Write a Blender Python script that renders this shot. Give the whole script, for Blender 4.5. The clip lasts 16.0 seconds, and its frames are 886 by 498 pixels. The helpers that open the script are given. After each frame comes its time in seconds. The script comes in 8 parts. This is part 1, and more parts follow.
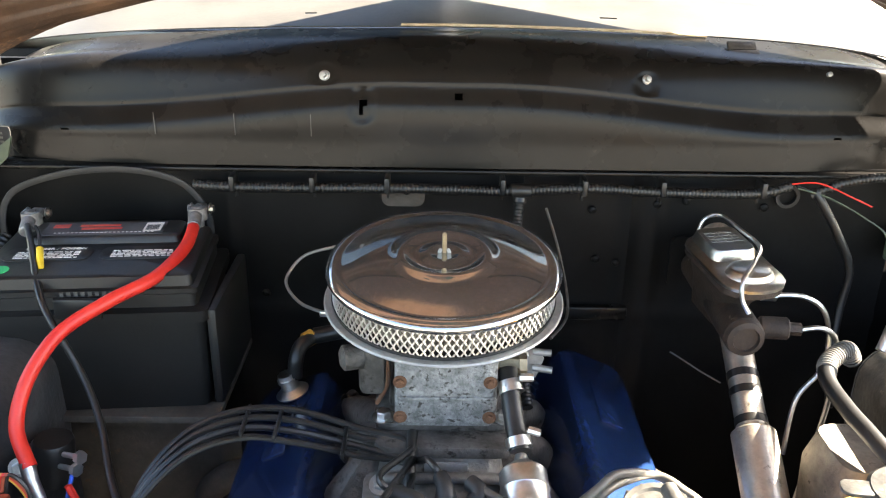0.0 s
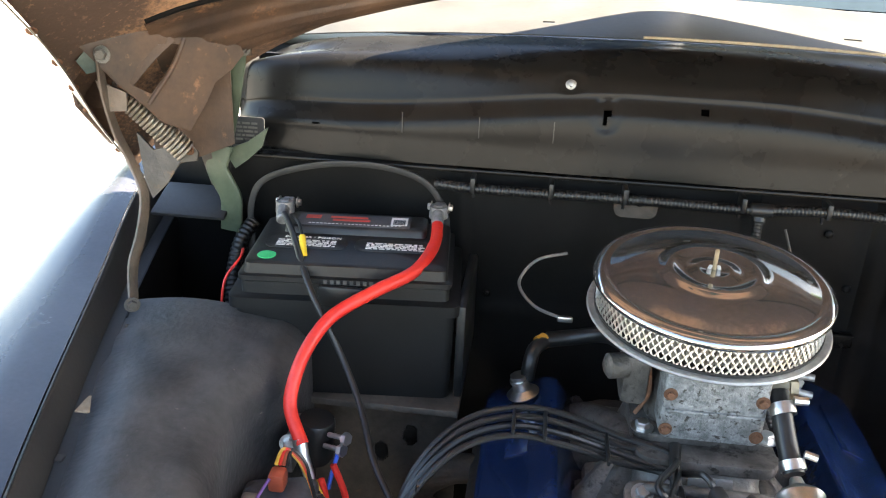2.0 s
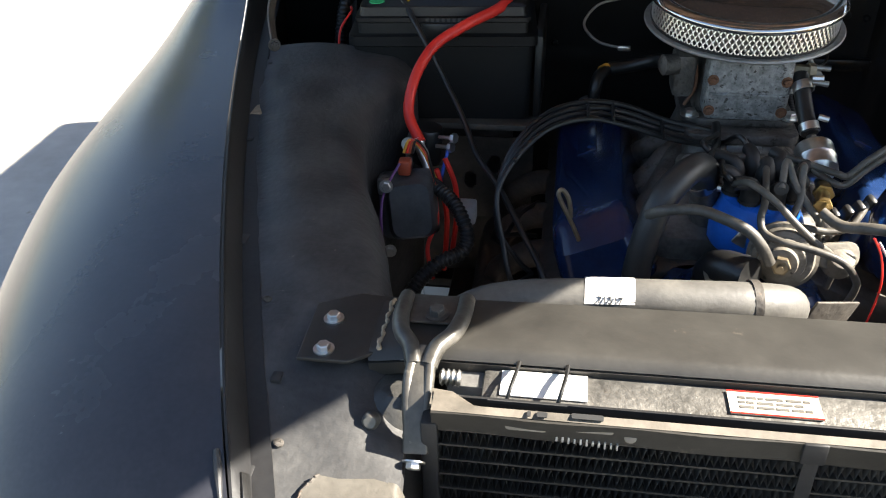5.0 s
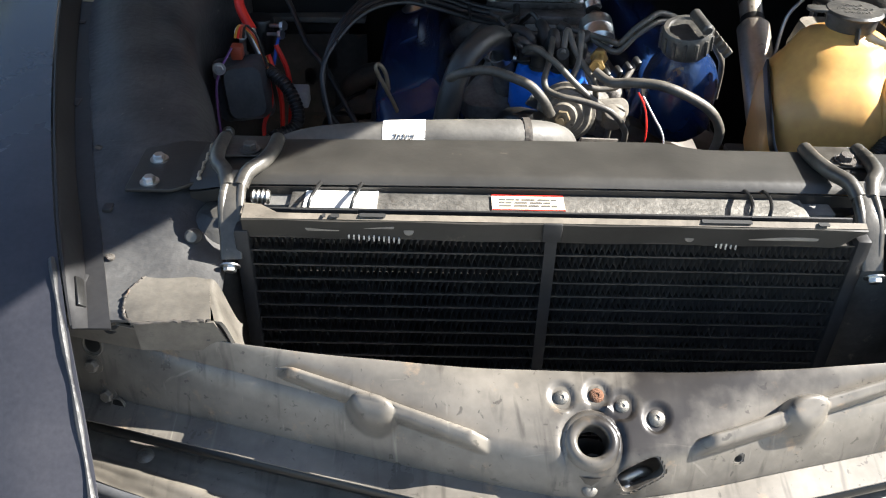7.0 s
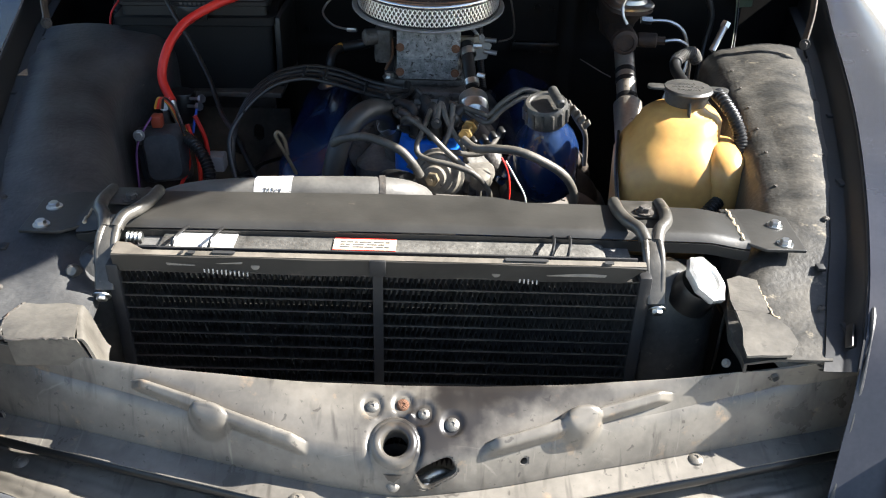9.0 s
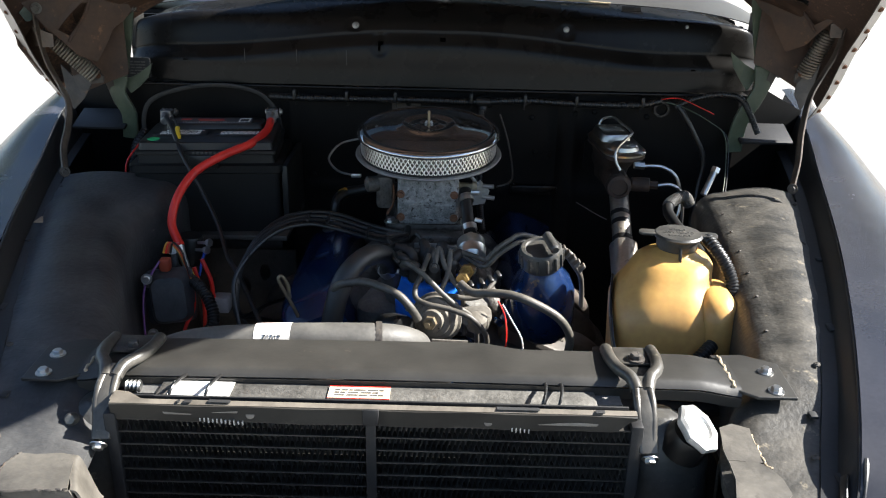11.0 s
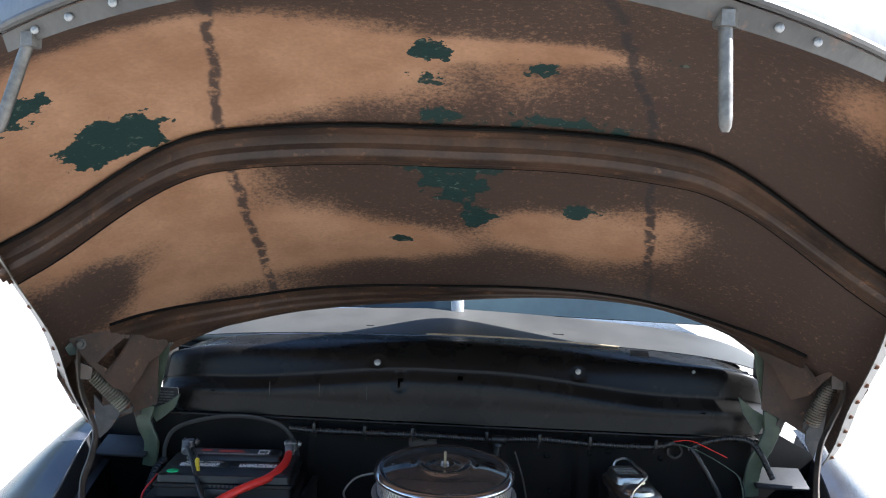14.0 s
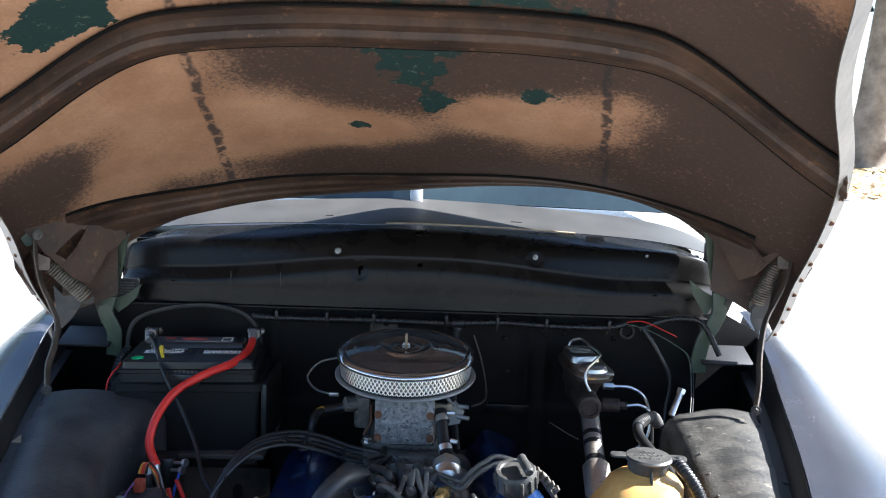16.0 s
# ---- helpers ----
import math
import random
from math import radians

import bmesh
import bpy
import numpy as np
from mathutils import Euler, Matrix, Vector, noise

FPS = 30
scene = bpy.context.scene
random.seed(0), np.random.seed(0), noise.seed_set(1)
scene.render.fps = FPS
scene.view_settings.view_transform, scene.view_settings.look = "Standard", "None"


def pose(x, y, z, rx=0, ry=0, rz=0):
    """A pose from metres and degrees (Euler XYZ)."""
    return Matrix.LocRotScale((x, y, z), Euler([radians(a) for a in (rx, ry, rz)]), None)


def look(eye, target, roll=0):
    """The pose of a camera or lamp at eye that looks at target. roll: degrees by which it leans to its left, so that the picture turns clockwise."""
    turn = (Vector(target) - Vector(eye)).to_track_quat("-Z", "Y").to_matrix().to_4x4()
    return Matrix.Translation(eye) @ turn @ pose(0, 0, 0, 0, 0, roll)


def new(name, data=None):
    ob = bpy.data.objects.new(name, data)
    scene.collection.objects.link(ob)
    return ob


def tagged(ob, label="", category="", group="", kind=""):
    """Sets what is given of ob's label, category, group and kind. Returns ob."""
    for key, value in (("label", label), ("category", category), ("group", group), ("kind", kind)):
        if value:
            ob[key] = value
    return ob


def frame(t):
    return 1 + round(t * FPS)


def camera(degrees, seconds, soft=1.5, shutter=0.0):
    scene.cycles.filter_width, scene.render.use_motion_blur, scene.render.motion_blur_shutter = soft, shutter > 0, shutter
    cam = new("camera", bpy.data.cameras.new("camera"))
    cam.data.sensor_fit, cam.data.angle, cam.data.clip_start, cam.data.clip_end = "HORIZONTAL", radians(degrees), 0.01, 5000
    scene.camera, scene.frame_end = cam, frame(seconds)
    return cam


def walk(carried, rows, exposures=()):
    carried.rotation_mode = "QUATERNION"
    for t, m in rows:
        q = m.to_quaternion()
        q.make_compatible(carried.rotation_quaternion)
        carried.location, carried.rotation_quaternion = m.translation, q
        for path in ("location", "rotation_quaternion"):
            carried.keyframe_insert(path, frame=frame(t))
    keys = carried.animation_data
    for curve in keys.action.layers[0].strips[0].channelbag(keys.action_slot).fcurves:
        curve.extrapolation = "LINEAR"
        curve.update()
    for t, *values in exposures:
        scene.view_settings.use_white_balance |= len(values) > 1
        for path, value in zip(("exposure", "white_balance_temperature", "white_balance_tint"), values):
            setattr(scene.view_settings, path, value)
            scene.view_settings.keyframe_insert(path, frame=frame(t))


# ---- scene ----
cam = camera(55.0, 16.0, soft=1.1)
PATH = [
    (0, (-0.007, 0.059, 1.66), (0.007, 1.898, 0.874), 0.9),
    (0.5, (-0.126, 0.046, 1.668), (-0.175, 1.884, 0.88), 2.0),
    (1, (-0.165, 0.041, 1.665), (-0.29, 1.876, 0.88), 3.3),
    (1.5, (-0.189, 0.035, 1.669), (-0.361, 1.868, 0.888), 3.0),
    (2, (-0.202, 0.032, 1.666), (-0.396, 1.861, 0.881), 2.4),
    (2.5, (-0.224, 0.019, 1.66), (-0.423, 1.823, 0.82), 1.3),
    (3, (-0.242, -0.005, 1.647), (-0.457, 1.757, 0.724), 0.2),
    (3.5, (-0.238, -0.043, 1.643), (-0.502, 1.69, 0.681), -0.4),
    (4, (-0.215, -0.132, 1.638), (-0.559, 1.571, 0.647), -1.6),
    (4.2, (-0.205, -0.172, 1.635), (-0.567, 1.516, 0.625), -2.0),
    (6.3, (-0.293, -0.377, 1.587), (-0.274, 1.261, 0.44), 0.9),
    (6.5, (-0.266, -0.392, 1.586), (-0.234, 1.242, 0.433), 0.9),
    (7, (-0.141, -0.445, 1.595), (-0.129, 1.167, 0.411), 1.3),
    (7.5, (-0.002, -0.524, 1.615), (-0.02, 1.063, 0.398), 1.7),
    (8, (0.012, -0.545, 1.62), (0.01, 1.056, 0.422), 1.5),
    (8.5, (0.024, -0.568, 1.626), (0.044, 1.095, 0.515), 1.8),
    (9, (0.024, -0.578, 1.635), (0.042, 1.138, 0.608), 1.8),
    (9.5, (0.028, -0.577, 1.648), (0.035, 1.189, 0.708), 1.6),
    (9.7, (0.037, -0.581, 1.652), (0.025, 1.199, 0.739), 1.2),
    (12, (0.045, -0.593, 1.683), (0.023, 1.316, 1.086), 1.2),
    (12.5, (0.044, -0.601, 1.696), (0.008, 1.342, 1.221), 1.3),
    (13, (0.04, -0.609, 1.713), (-0.007, 1.362, 1.38), 1.7),
    (13.5, (0.035, -0.616, 1.726), (-0.026, 1.374, 1.545), 2.0),
    (14, (0.036, -0.626, 1.736), (-0.035, 1.372, 1.669), 2.3),
    (14.5, (0.031, -0.636, 1.745), (-0.05, 1.362, 1.775), 2.6),
    (15, (0.032, -0.633, 1.743), (-0.051, 1.365, 1.764), 2.5),
    (15.5, (0.042, -0.631, 1.728), (-0.016, 1.366, 1.632), 2.0),
    (16, (0.035, -0.641, 1.709), (0.071, 1.337, 1.415), 2.0),
]
EXPOSURES = [(0.0, 4.22, 7400, 12), (1.0, 4.35, 7500, 12), (2.0, 4.3, 7300, 11), (3.5, 4.32, 6950, 10), (4.2, 3.18, 6900, 10), (6.5, 2.27, 6450, 10), (8.0, 2.22, 6300, 10), (8.5, 2.4, 6300, 10), (9.0, 2.33, 6250, 10), (9.5, 2.25, 6250, 10), (12.0, 1.95, 6100, 10), (13.0, 2.15, 5850, 10), (14.0, 2.52, 5650, 11), (14.5, 2.52, 5600, 11), (15.3, 2.47, 5600, 11), (16.0, 2.62, 5700, 11)]
walk(cam, [(t, look(eye, target, roll)) for t, eye, target, roll in PATH], EXPOSURES)

# ---- world, sun, sky ----
SUN_TO = Vector((1.27, 0.17, 1.0)).normalized()
world = bpy.data.worlds.new("sky")
scene.world = world
world.use_nodes = True
_wn = world.node_tree
_sky = _wn.nodes.new("ShaderNodeTexSky")
_sky.sky_type = "NISHITA"
_sky.sun_disc = False
_sky.sun_elevation = math.asin(SUN_TO.z)
_sky.sun_rotation = math.atan2(SUN_TO.x, SUN_TO.y)
_bg = _wn.nodes["Background"]
_bg.inputs["Strength"].default_value = 0.06
_wn.links.new(_sky.outputs["Color"], _bg.inputs["Color"])
sun = new("sun", bpy.data.lights.new("sun", "SUN"))
sun.data.energy = 5.0
sun.data.angle = radians(0.5)
sun.data.color = (1.0, 0.95, 0.87)
sun.matrix_world = look(SUN_TO * 20, (0, 0, 0))

# ---- materials ----
def mat(name, c1, c2, rough=0.5, metal=0.0, scale=8.0, fine=120.0, bump=0.0, mix=(0.35, 0.65), rough2=None, coat=0.0,
        c3=None, spots=(0.62, 0.68), spot_scale=40.0, trans=0.0, sss=0.0, grain=0.2, spec=0.5):
    """Two colours mixed by broad stains, fine grain on top, and a third colour in scattered spots."""
    m = bpy.data.materials.new(name)
    m.use_nodes = True
    nt = m.node_tree
    N, L = nt.nodes, nt.links
    b = N["Principled BSDF"]
    co = N.new("ShaderNodeTexCoord").outputs["Object"]
    n1 = N.new("ShaderNodeTexNoise")
    n1.inputs["Scale"].default_value, n1.inputs["Detail"].default_value, n1.inputs["Roughness"].default_value = scale, 6, 0.62
    L.new(co, n1.inputs["Vector"])
    n2 = N.new("ShaderNodeTexNoise")
    n2.inputs["Scale"].default_value, n2.inputs["Detail"].default_value = fine, 4
    L.new(co, n2.inputs["Vector"])
    r1 = N.new("ShaderNodeValToRGB")
    r1.color_ramp.elements[0].position, r1.color_ramp.elements[1].position = mix
    r1.color_ramp.elements[0].color, r1.color_ramp.elements[1].color = (*c1, 1), (*c2, 1)
    L.new(n1.outputs["Fac"], r1.inputs["Fac"])
    col = r1.outputs["Color"]
    g = N.new("ShaderNodeMix")
    g.data_type, g.blend_type = "RGBA", "OVERLAY"
    g.inputs["Factor"].default_value = grain
    L.new(col, g.inputs["A"])
    L.new(n2.outputs["Fac"], g.inputs["B"])
    col = g.outputs["Result"]
    if c3:
        n3 = N.new("ShaderNodeTexNoise")
        n3.inputs["Scale"].default_value, n3.inputs["Detail"].default_value, n3.inputs["Roughness"].default_value = spot_scale, 5, 0.7
        L.new(co, n3.inputs["Vector"])
        r3 = N.new("ShaderNodeMapRange")
        r3.inputs["From Min"].default_value, r3.inputs["From Max"].default_value = spots
        L.new(n3.outputs["Fac"], r3.inputs["Value"])
        k = N.new("ShaderNodeMix")
        k.data_type = "RGBA"
        L.new(r3.outputs["Result"], k.inputs["Factor"])
        L.new(col, k.inputs["A"])
        k.inputs["B"].default_value = (*c3, 1)
        col = k.outputs["Result"]
    L.new(col, b.inputs["Base Color"])
    mr = N.new("ShaderNodeMapRange")
    mr.inputs["To Min"].default_value = rough
    mr.inputs["To Max"].default_value = rough2 if rough2 is not None else min(1.0, rough + 0.15)
    L.new(n1.outputs["Fac"], mr.inputs["Value"])
    L.new(mr.outputs["Result"], b.inputs["Roughness"])
    b.inputs["Metallic"].default_value = metal
    b.inputs["Coat Weight"].default_value = coat
    b.inputs["Specular IOR Level"].default_value = spec
    b.inputs["Transmission Weight"].default_value = trans
    if sss:
        b.inputs["Subsurface Weight"].default_value = sss
        b.inputs["Subsurface Radius"].default_value = (0.02, 0.012, 0.006)
    if bump:
        bp = N.new("ShaderNodeBump")
        bp.inputs["Strength"].default_value, bp.inputs["Distance"].default_value = min(1.0, bump), 0.002
        ad = N.new("ShaderNodeMath")
        L.new(n2.outputs["Fac"], ad.inputs[0])
        L.new(n1.outputs["Fac"], ad.inputs[1])
        L.new(ad.outputs["Value"], bp.inputs["Height"])
        L.new(bp.outputs["Normal"], b.inputs["Normal"])
    return m


M_BODY = mat("satin_black_body_paint", (0.014, 0.014, 0.015), (0.028, 0.0275, 0.027), 0.45, 0, 5, 160, 0.1, c3=(0.1, 0.087, 0.07), spots=(0.68, 0.82), spot_scale=26, spec=0.3)
M_FENDER = mat("faded_satin_black_fender_paint", (0.025, 0.026, 0.032), (0.041, 0.041, 0.047), 0.2, 0, 4, 200, 0.02, rough2=0.32, c3=(0.11, 0.104, 0.092), spots=(0.68, 0.86), spot_scale=22, spec=0.38)
M_LIP = mat("weathered_grey_lip_paint", (0.07, 0.073, 0.08), (0.115, 0.117, 0.12), 0.34, 0, 10, 160, 0.05, c3=(0.2, 0.18, 0.15), spots=(0.66, 0.8), spot_scale=30)
M_PATCH = mat("dusty_repair_plate", (0.06, 0.055, 0.047), (0.13, 0.118, 0.098), 0.36, 0, 16, 140, 0.25, rough2=0.5, c3=(0.035, 0.032, 0.028), spots=(0.6, 0.72), spot_scale=26)
M_PANEL = mat("dusty_grey_black_panel_paint", (0.07, 0.064, 0.054), (0.17, 0.152, 0.125), 0.26, 0, 9, 90, 0.08, mix=(0.3, 0.7), rough2=0.46, c3=(0.27, 0.21, 0.145), spots=(0.63, 0.8), spot_scale=26, grain=0.2)
# pale tone for bare scratches and for light painted into the bracket slots
M_PALE_STRIP = mat("pale_scratch_and_slot_light", (0.13, 0.115, 0.092), (0.26, 0.23, 0.185), 0.6, 0, 14, 160, 0.2)
M_LEDGE = mat("tan_dust_and_sunlight", (0.09, 0.078, 0.061), (0.17, 0.147, 0.116), 0.6, 0, 30, 160, 0.15)
M_FIN = mat("dusty_grey_fin", (0.038, 0.037, 0.036), (0.066, 0.064, 0.06), 0.5, 0.0, 30, 300, 0.1, c3=(0.24, 0.2, 0.165), spots=(0.74, 0.8), spot_scale=60)
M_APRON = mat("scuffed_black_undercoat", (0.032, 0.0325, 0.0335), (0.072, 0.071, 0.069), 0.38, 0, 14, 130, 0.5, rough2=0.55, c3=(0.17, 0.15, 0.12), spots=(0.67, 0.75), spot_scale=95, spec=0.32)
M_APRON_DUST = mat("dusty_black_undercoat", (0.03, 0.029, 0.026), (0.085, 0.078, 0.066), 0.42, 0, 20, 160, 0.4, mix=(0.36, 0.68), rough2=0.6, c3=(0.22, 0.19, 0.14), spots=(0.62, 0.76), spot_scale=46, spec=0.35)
M_FIREWALL = mat("gloss_black_firewall_paint", (0.0045, 0.0045, 0.0045), (0.009, 0.0087, 0.0083), 0.42, 0, 6, 120, 0.1, c3=(0.06, 0.052, 0.044), spots=(0.72, 0.8), spot_scale=30, spec=0.12)
M_COWL = mat("satin_black_cowl_paint", (0.006, 0.0055, 0.005), (0.012, 0.011, 0.0098), 0.2, 0, 9, 170, 0.04, c3=(0.08, 0.068, 0.055), spots=(0.7, 0.82), spot_scale=26, spec=0.18)
M_COWL_TOP = mat("dusty_faded_cowl_top", (0.036, 0.034, 0.03), (0.064, 0.061, 0.054), 0.34, 0, 5, 150, 0.06, c3=(0.026, 0.024, 0.021), spots=(0.68, 0.76), spot_scale=24)
M_BLACK_PLASTIC = mat("black_plastic", (0.006, 0.006, 0.006), (0.014, 0.014, 0.0135), 0.34, 0, 12, 300, 0.1)
M_BLACK_RUBBER = mat("black_rubber", (0.008, 0.008, 0.008), (0.015, 0.0147, 0.014), 0.3, 0, 14, 260, 0.08)
M_GREY_RUBBER = mat("dusty_grey_rubber", (0.075, 0.071, 0.064), (0.115, 0.109, 0.096), 0.5, 0, 30, 220, 0.15)
M_HOSE = mat("worn_black_hose", (0.018, 0.0177, 0.017), (0.032, 0.031, 0.029), 0.36, 0, 25, 220, 0.12)
M_DARK_METAL = mat("dark_greasy_steel", (0.045, 0.041, 0.037), (0.1, 0.088, 0.074), 0.5, 0.3, 18, 150, 0.4, c3=(0.15, 0.09, 0.05), spots=(0.6, 0.75))
M_STEEL = mat("zinc_steel", (0.5, 0.5, 0.48), (0.68, 0.67, 0.64), 0.25, 1.0, 30, 200, 0.1)
M_RUST = mat("rusty_steel", (0.2, 0.09, 0.045), (0.1, 0.05, 0.03), 0.75, 0.2, 60, 300, 0.5)
M_CARB = mat("corroded_zinc_carburettor", (0.13, 0.135, 0.135), (0.32, 0.325, 0.32), 0.5, 0.4, 90, 380, 0.9, mix=(0.36, 0.66), c3=(0.05, 0.046, 0.042), spots=(0.56, 0.63), spot_scale=150)
M_LID = mat("polished_chrome", (0.42, 0.425, 0.43), (0.5, 0.505, 0.51), 0.03, 0.94, 12, 140, 0.0, rough2=0.075)
M_CARB_DARK = mat("oily_grey_brown_casting", (0.05, 0.045, 0.04), (0.14, 0.128, 0.115), 0.5, 0.3, 25, 220, 0.6, c3=(0.025, 0.02, 0.017), spots=(0.56, 0.66), spot_scale=60)
M_ALU = mat("stained_cast_aluminium", (0.09, 0.086, 0.078), (0.21, 0.2, 0.18), 0.48, 0.5, 20, 160, 0.6, c3=(0.12, 0.1, 0.08), spots=(0.6, 0.74), spot_scale=30)
M_BLUE = mat("engine_blue_enamel", (0.004, 0.015, 0.055), (0.008, 0.027, 0.09), 0.16, 0, 14, 120, 0.3, c3=(0.13, 0.085, 0.055), spots=(0.68, 0.72), spot_scale=22, coat=0.4)
M_DIZZY = mat("bright_blue_plastic_cap", (0.01, 0.12, 0.55), (0.015, 0.16, 0.66), 0.25, 0, 20, 200, 0.05)
M_RED = mat("red_cable_insulation", (0.62, 0.02, 0.015), (0.72, 0.035, 0.02), 0.35, 0, 20, 200, 0.05)
M_YELLOW = mat("yellow_plastic", (0.7, 0.48, 0.03), (0.75, 0.52, 0.04), 0.4)
M_TANK = mat("aged_amber_translucent_plastic", (0.54, 0.305, 0.09), (0.6, 0.35, 0.115), 0.28, 0, 5, 90, 0.02, sss=0.15)
M_CORE = mat("black_fin_metal", (0.12, 0.117, 0.112), (0.17, 0.165, 0.155), 0.5, 0.0, 30, 300, 0.2, c3=(0.24, 0.2, 0.165), spots=(0.7, 0.76), spot_scale=90)
M_GLASS = mat("windscreen_glass", (0.02, 0.03, 0.035), (0.03, 0.045, 0.05), 0.03, 0, 3, 30, 0.0, rough2=0.05)
M_LENS = mat("clear_lamp_glass", (0.6, 0.62, 0.62), (0.7, 0.71, 0.7), 0.08, 0, 30, 200, 0.1)
M_WHITE = mat("white_label", (0.75, 0.73, 0.68), (0.82, 0.8, 0.76), 0.6, 0, 30, 200)
M_CONCRETE = mat("sunlit_concrete", (0.25, 0.238, 0.217), (0.35, 0.334, 0.305), 0.85, 0, 0.8, 12, 0.4, c3=(0.21, 0.185, 0.15), spots=(0.68, 0.74), spot_scale=3)
M_BRACE = mat("dark_rusty_brown_brace", (0.03, 0.02, 0.015), (0.085, 0.048, 0.029), 0.42, 0, 10, 140, 0.35, c3=(0.2, 0.105, 0.055), spots=(0.6, 0.72), spot_scale=34, spec=0.35)
M_FLANGE = mat("dusty_grey_flange", (0.045, 0.042, 0.038), (0.09, 0.085, 0.075), 0.45, 0, 12, 140, 0.2, c3=(0.14, 0.08, 0.05), spots=(0.6, 0.7), spot_scale=20)
M_ARM = mat("worn_brown_steel_arm", (0.05, 0.04, 0.032), (0.11, 0.085, 0.066), 0.4, 0.3, 20, 150, 0.3, c3=(0.2, 0.12, 0.07), spots=(0.62, 0.72))
M_SPRING = mat("dull_spring_steel", (0.13, 0.11, 0.085), (0.27, 0.235, 0.185), 0.4, 0.7, 30, 150, 0.1)
M_GREEN = mat("faded_green_paint", (0.045, 0.066, 0.042), (0.085, 0.108, 0.07), 0.4, 0, 16, 150, 0.2, c3=(0.13, 0.09, 0.055), spots=(0.64, 0.74))
M_GREEN_DARK = mat("old_dark_green_paint", (0.02, 0.04, 0.035), (0.05, 0.075, 0.06), 0.4, 0, 30, 150, 0.2, c3=(0.2, 0.12, 0.07), spots=(0.6, 0.68))
M_YELLOW_ZINC = mat("yellow_zinc_plate", (0.55, 0.5, 0.28), (0.62, 0.58, 0.36), 0.35, 0.7, 20, 150, 0.1)

M_TIE = mat("dusty_black_tie_bar_paint", (0.022, 0.0208, 0.0183), (0.041, 0.0385, 0.0335), 0.38, 0, 9, 150, 0.1, c3=(0.18, 0.15, 0.115), spots=(0.66, 0.8), spot_scale=24, grain=0.12)
M_YOKE = mat("worn_forged_steel", (0.04, 0.037, 0.032), (0.1, 0.093, 0.08), 0.28, 0.2, 30, 160, 0.15, c3=(0.26, 0.225, 0.17), spots=(0.62, 0.74), spot_scale=50)
M_CAP = mat("bare_aluminium_cap", (0.42, 0.42, 0.4), (0.58, 0.575, 0.55), 0.38, 0.6, 30, 200, 0.3)
M_CORE_TUBE = mat("dusty_black_tube", (0.03, 0.028, 0.025), (0.06, 0.054, 0.045), 0.5, 0.3, 16, 220, 0.2)
M_LABEL = mat("tan_paper_label", (0.55, 0.45, 0.33), (0.65, 0.56, 0.44), 0.7, 0, 30, 160)
M_RUSTY_SEAL = mat("tan_cracked_sealer", (0.32, 0.25, 0.16), (0.45, 0.37, 0.26), 0.85, 0, 50, 250, 0.8)
M_BOX = mat("matte_black_box_plastic", (0.0045, 0.0045, 0.0045), (0.009, 0.009, 0.009), 0.42, 0, 6, 260, 0.12, c3=(0.07, 0.063, 0.053), spots=(0.74, 0.82), spot_scale=30, spec=0.3)
M_GREY_LABEL = mat("dark_grey_label", (0.05, 0.05, 0.055), (0.08, 0.08, 0.085), 0.4, 0, 30, 200)
M_RED_PRINT = mat("red_print", (0.5, 0.05, 0.04), (0.6, 0.1, 0.06), 0.5)
M_GREEN_DOT = mat("green_sticker", (0.02, 0.45, 0.14), (0.03, 0.52, 0.18), 0.45)
M_LEAD = mat("dull_lead", (0.16, 0.16, 0.16), (0.34, 0.33, 0.32), 0.45, 0.7, 60, 200, 0.4)
M_STRAP = mat("dusty_rubber_strap", (0.012, 0.0115, 0.011), (0.026, 0.0245, 0.0225), 0.5, 0, 20, 200, 0.1)
M_PAPER = mat("filter_paper", (0.22, 0.2, 0.17), (0.34, 0.31, 0.26), 0.9, 0, 30, 200)
M_MESH = mat("bright_mesh_wire", (0.78, 0.76, 0.72), (0.86, 0.84, 0.8), 0.22, 1.0, 60, 300, 0.0)
M_BARK = mat("grey_brown_bark", (0.14, 0.11, 0.085), (0.3, 0.255, 0.2), 0.9, 0, 2.5, 14, 1.0)
M_LEAF = mat("green_leaves", (0.035, 0.06, 0.018), (0.1, 0.12, 0.035), 0.6, 0, 0.8, 6)
M_LITTER = mat("orange_leaf_litter", (0.35, 0.22, 0.09), (0.5, 0.37, 0.18), 0.9, 0, 2.0, 14, 0.6, c3=(0.2, 0.12, 0.06), spots=(0.55, 0.62), spot_scale=6)
M_STEEL_DULL = mat("dull_zinc", (0.3, 0.3, 0.29), (0.42, 0.42, 0.4), 0.42, 0.8, 30, 200, 0.15)
M_STEEL_LID = mat("stamped_zinc_lid", (0.38, 0.37, 0.33), (0.55, 0.54, 0.49), 0.22, 1.0, 14, 160, 0.1)
M_SCREW = mat("dull_brown_screw_steel", (0.1, 0.095, 0.085), (0.2, 0.19, 0.17), 0.42, 0.7, 60, 220, 0.2)
M_BRASS = mat("brass", (0.5, 0.36, 0.16), (0.6, 0.44, 0.2), 0.3, 1.0, 30, 200, 0.1)
M_BRASS_DULL = mat("tarnished_brass", (0.24, 0.19, 0.12), (0.36, 0.29, 0.19), 0.45, 0.8, 40, 200, 0.2)
M_MANIFOLD = mat("exhaust_cast_iron", (0.045, 0.037, 0.031), (0.1, 0.077, 0.06), 0.7, 0.2, 25, 150, 0.6)
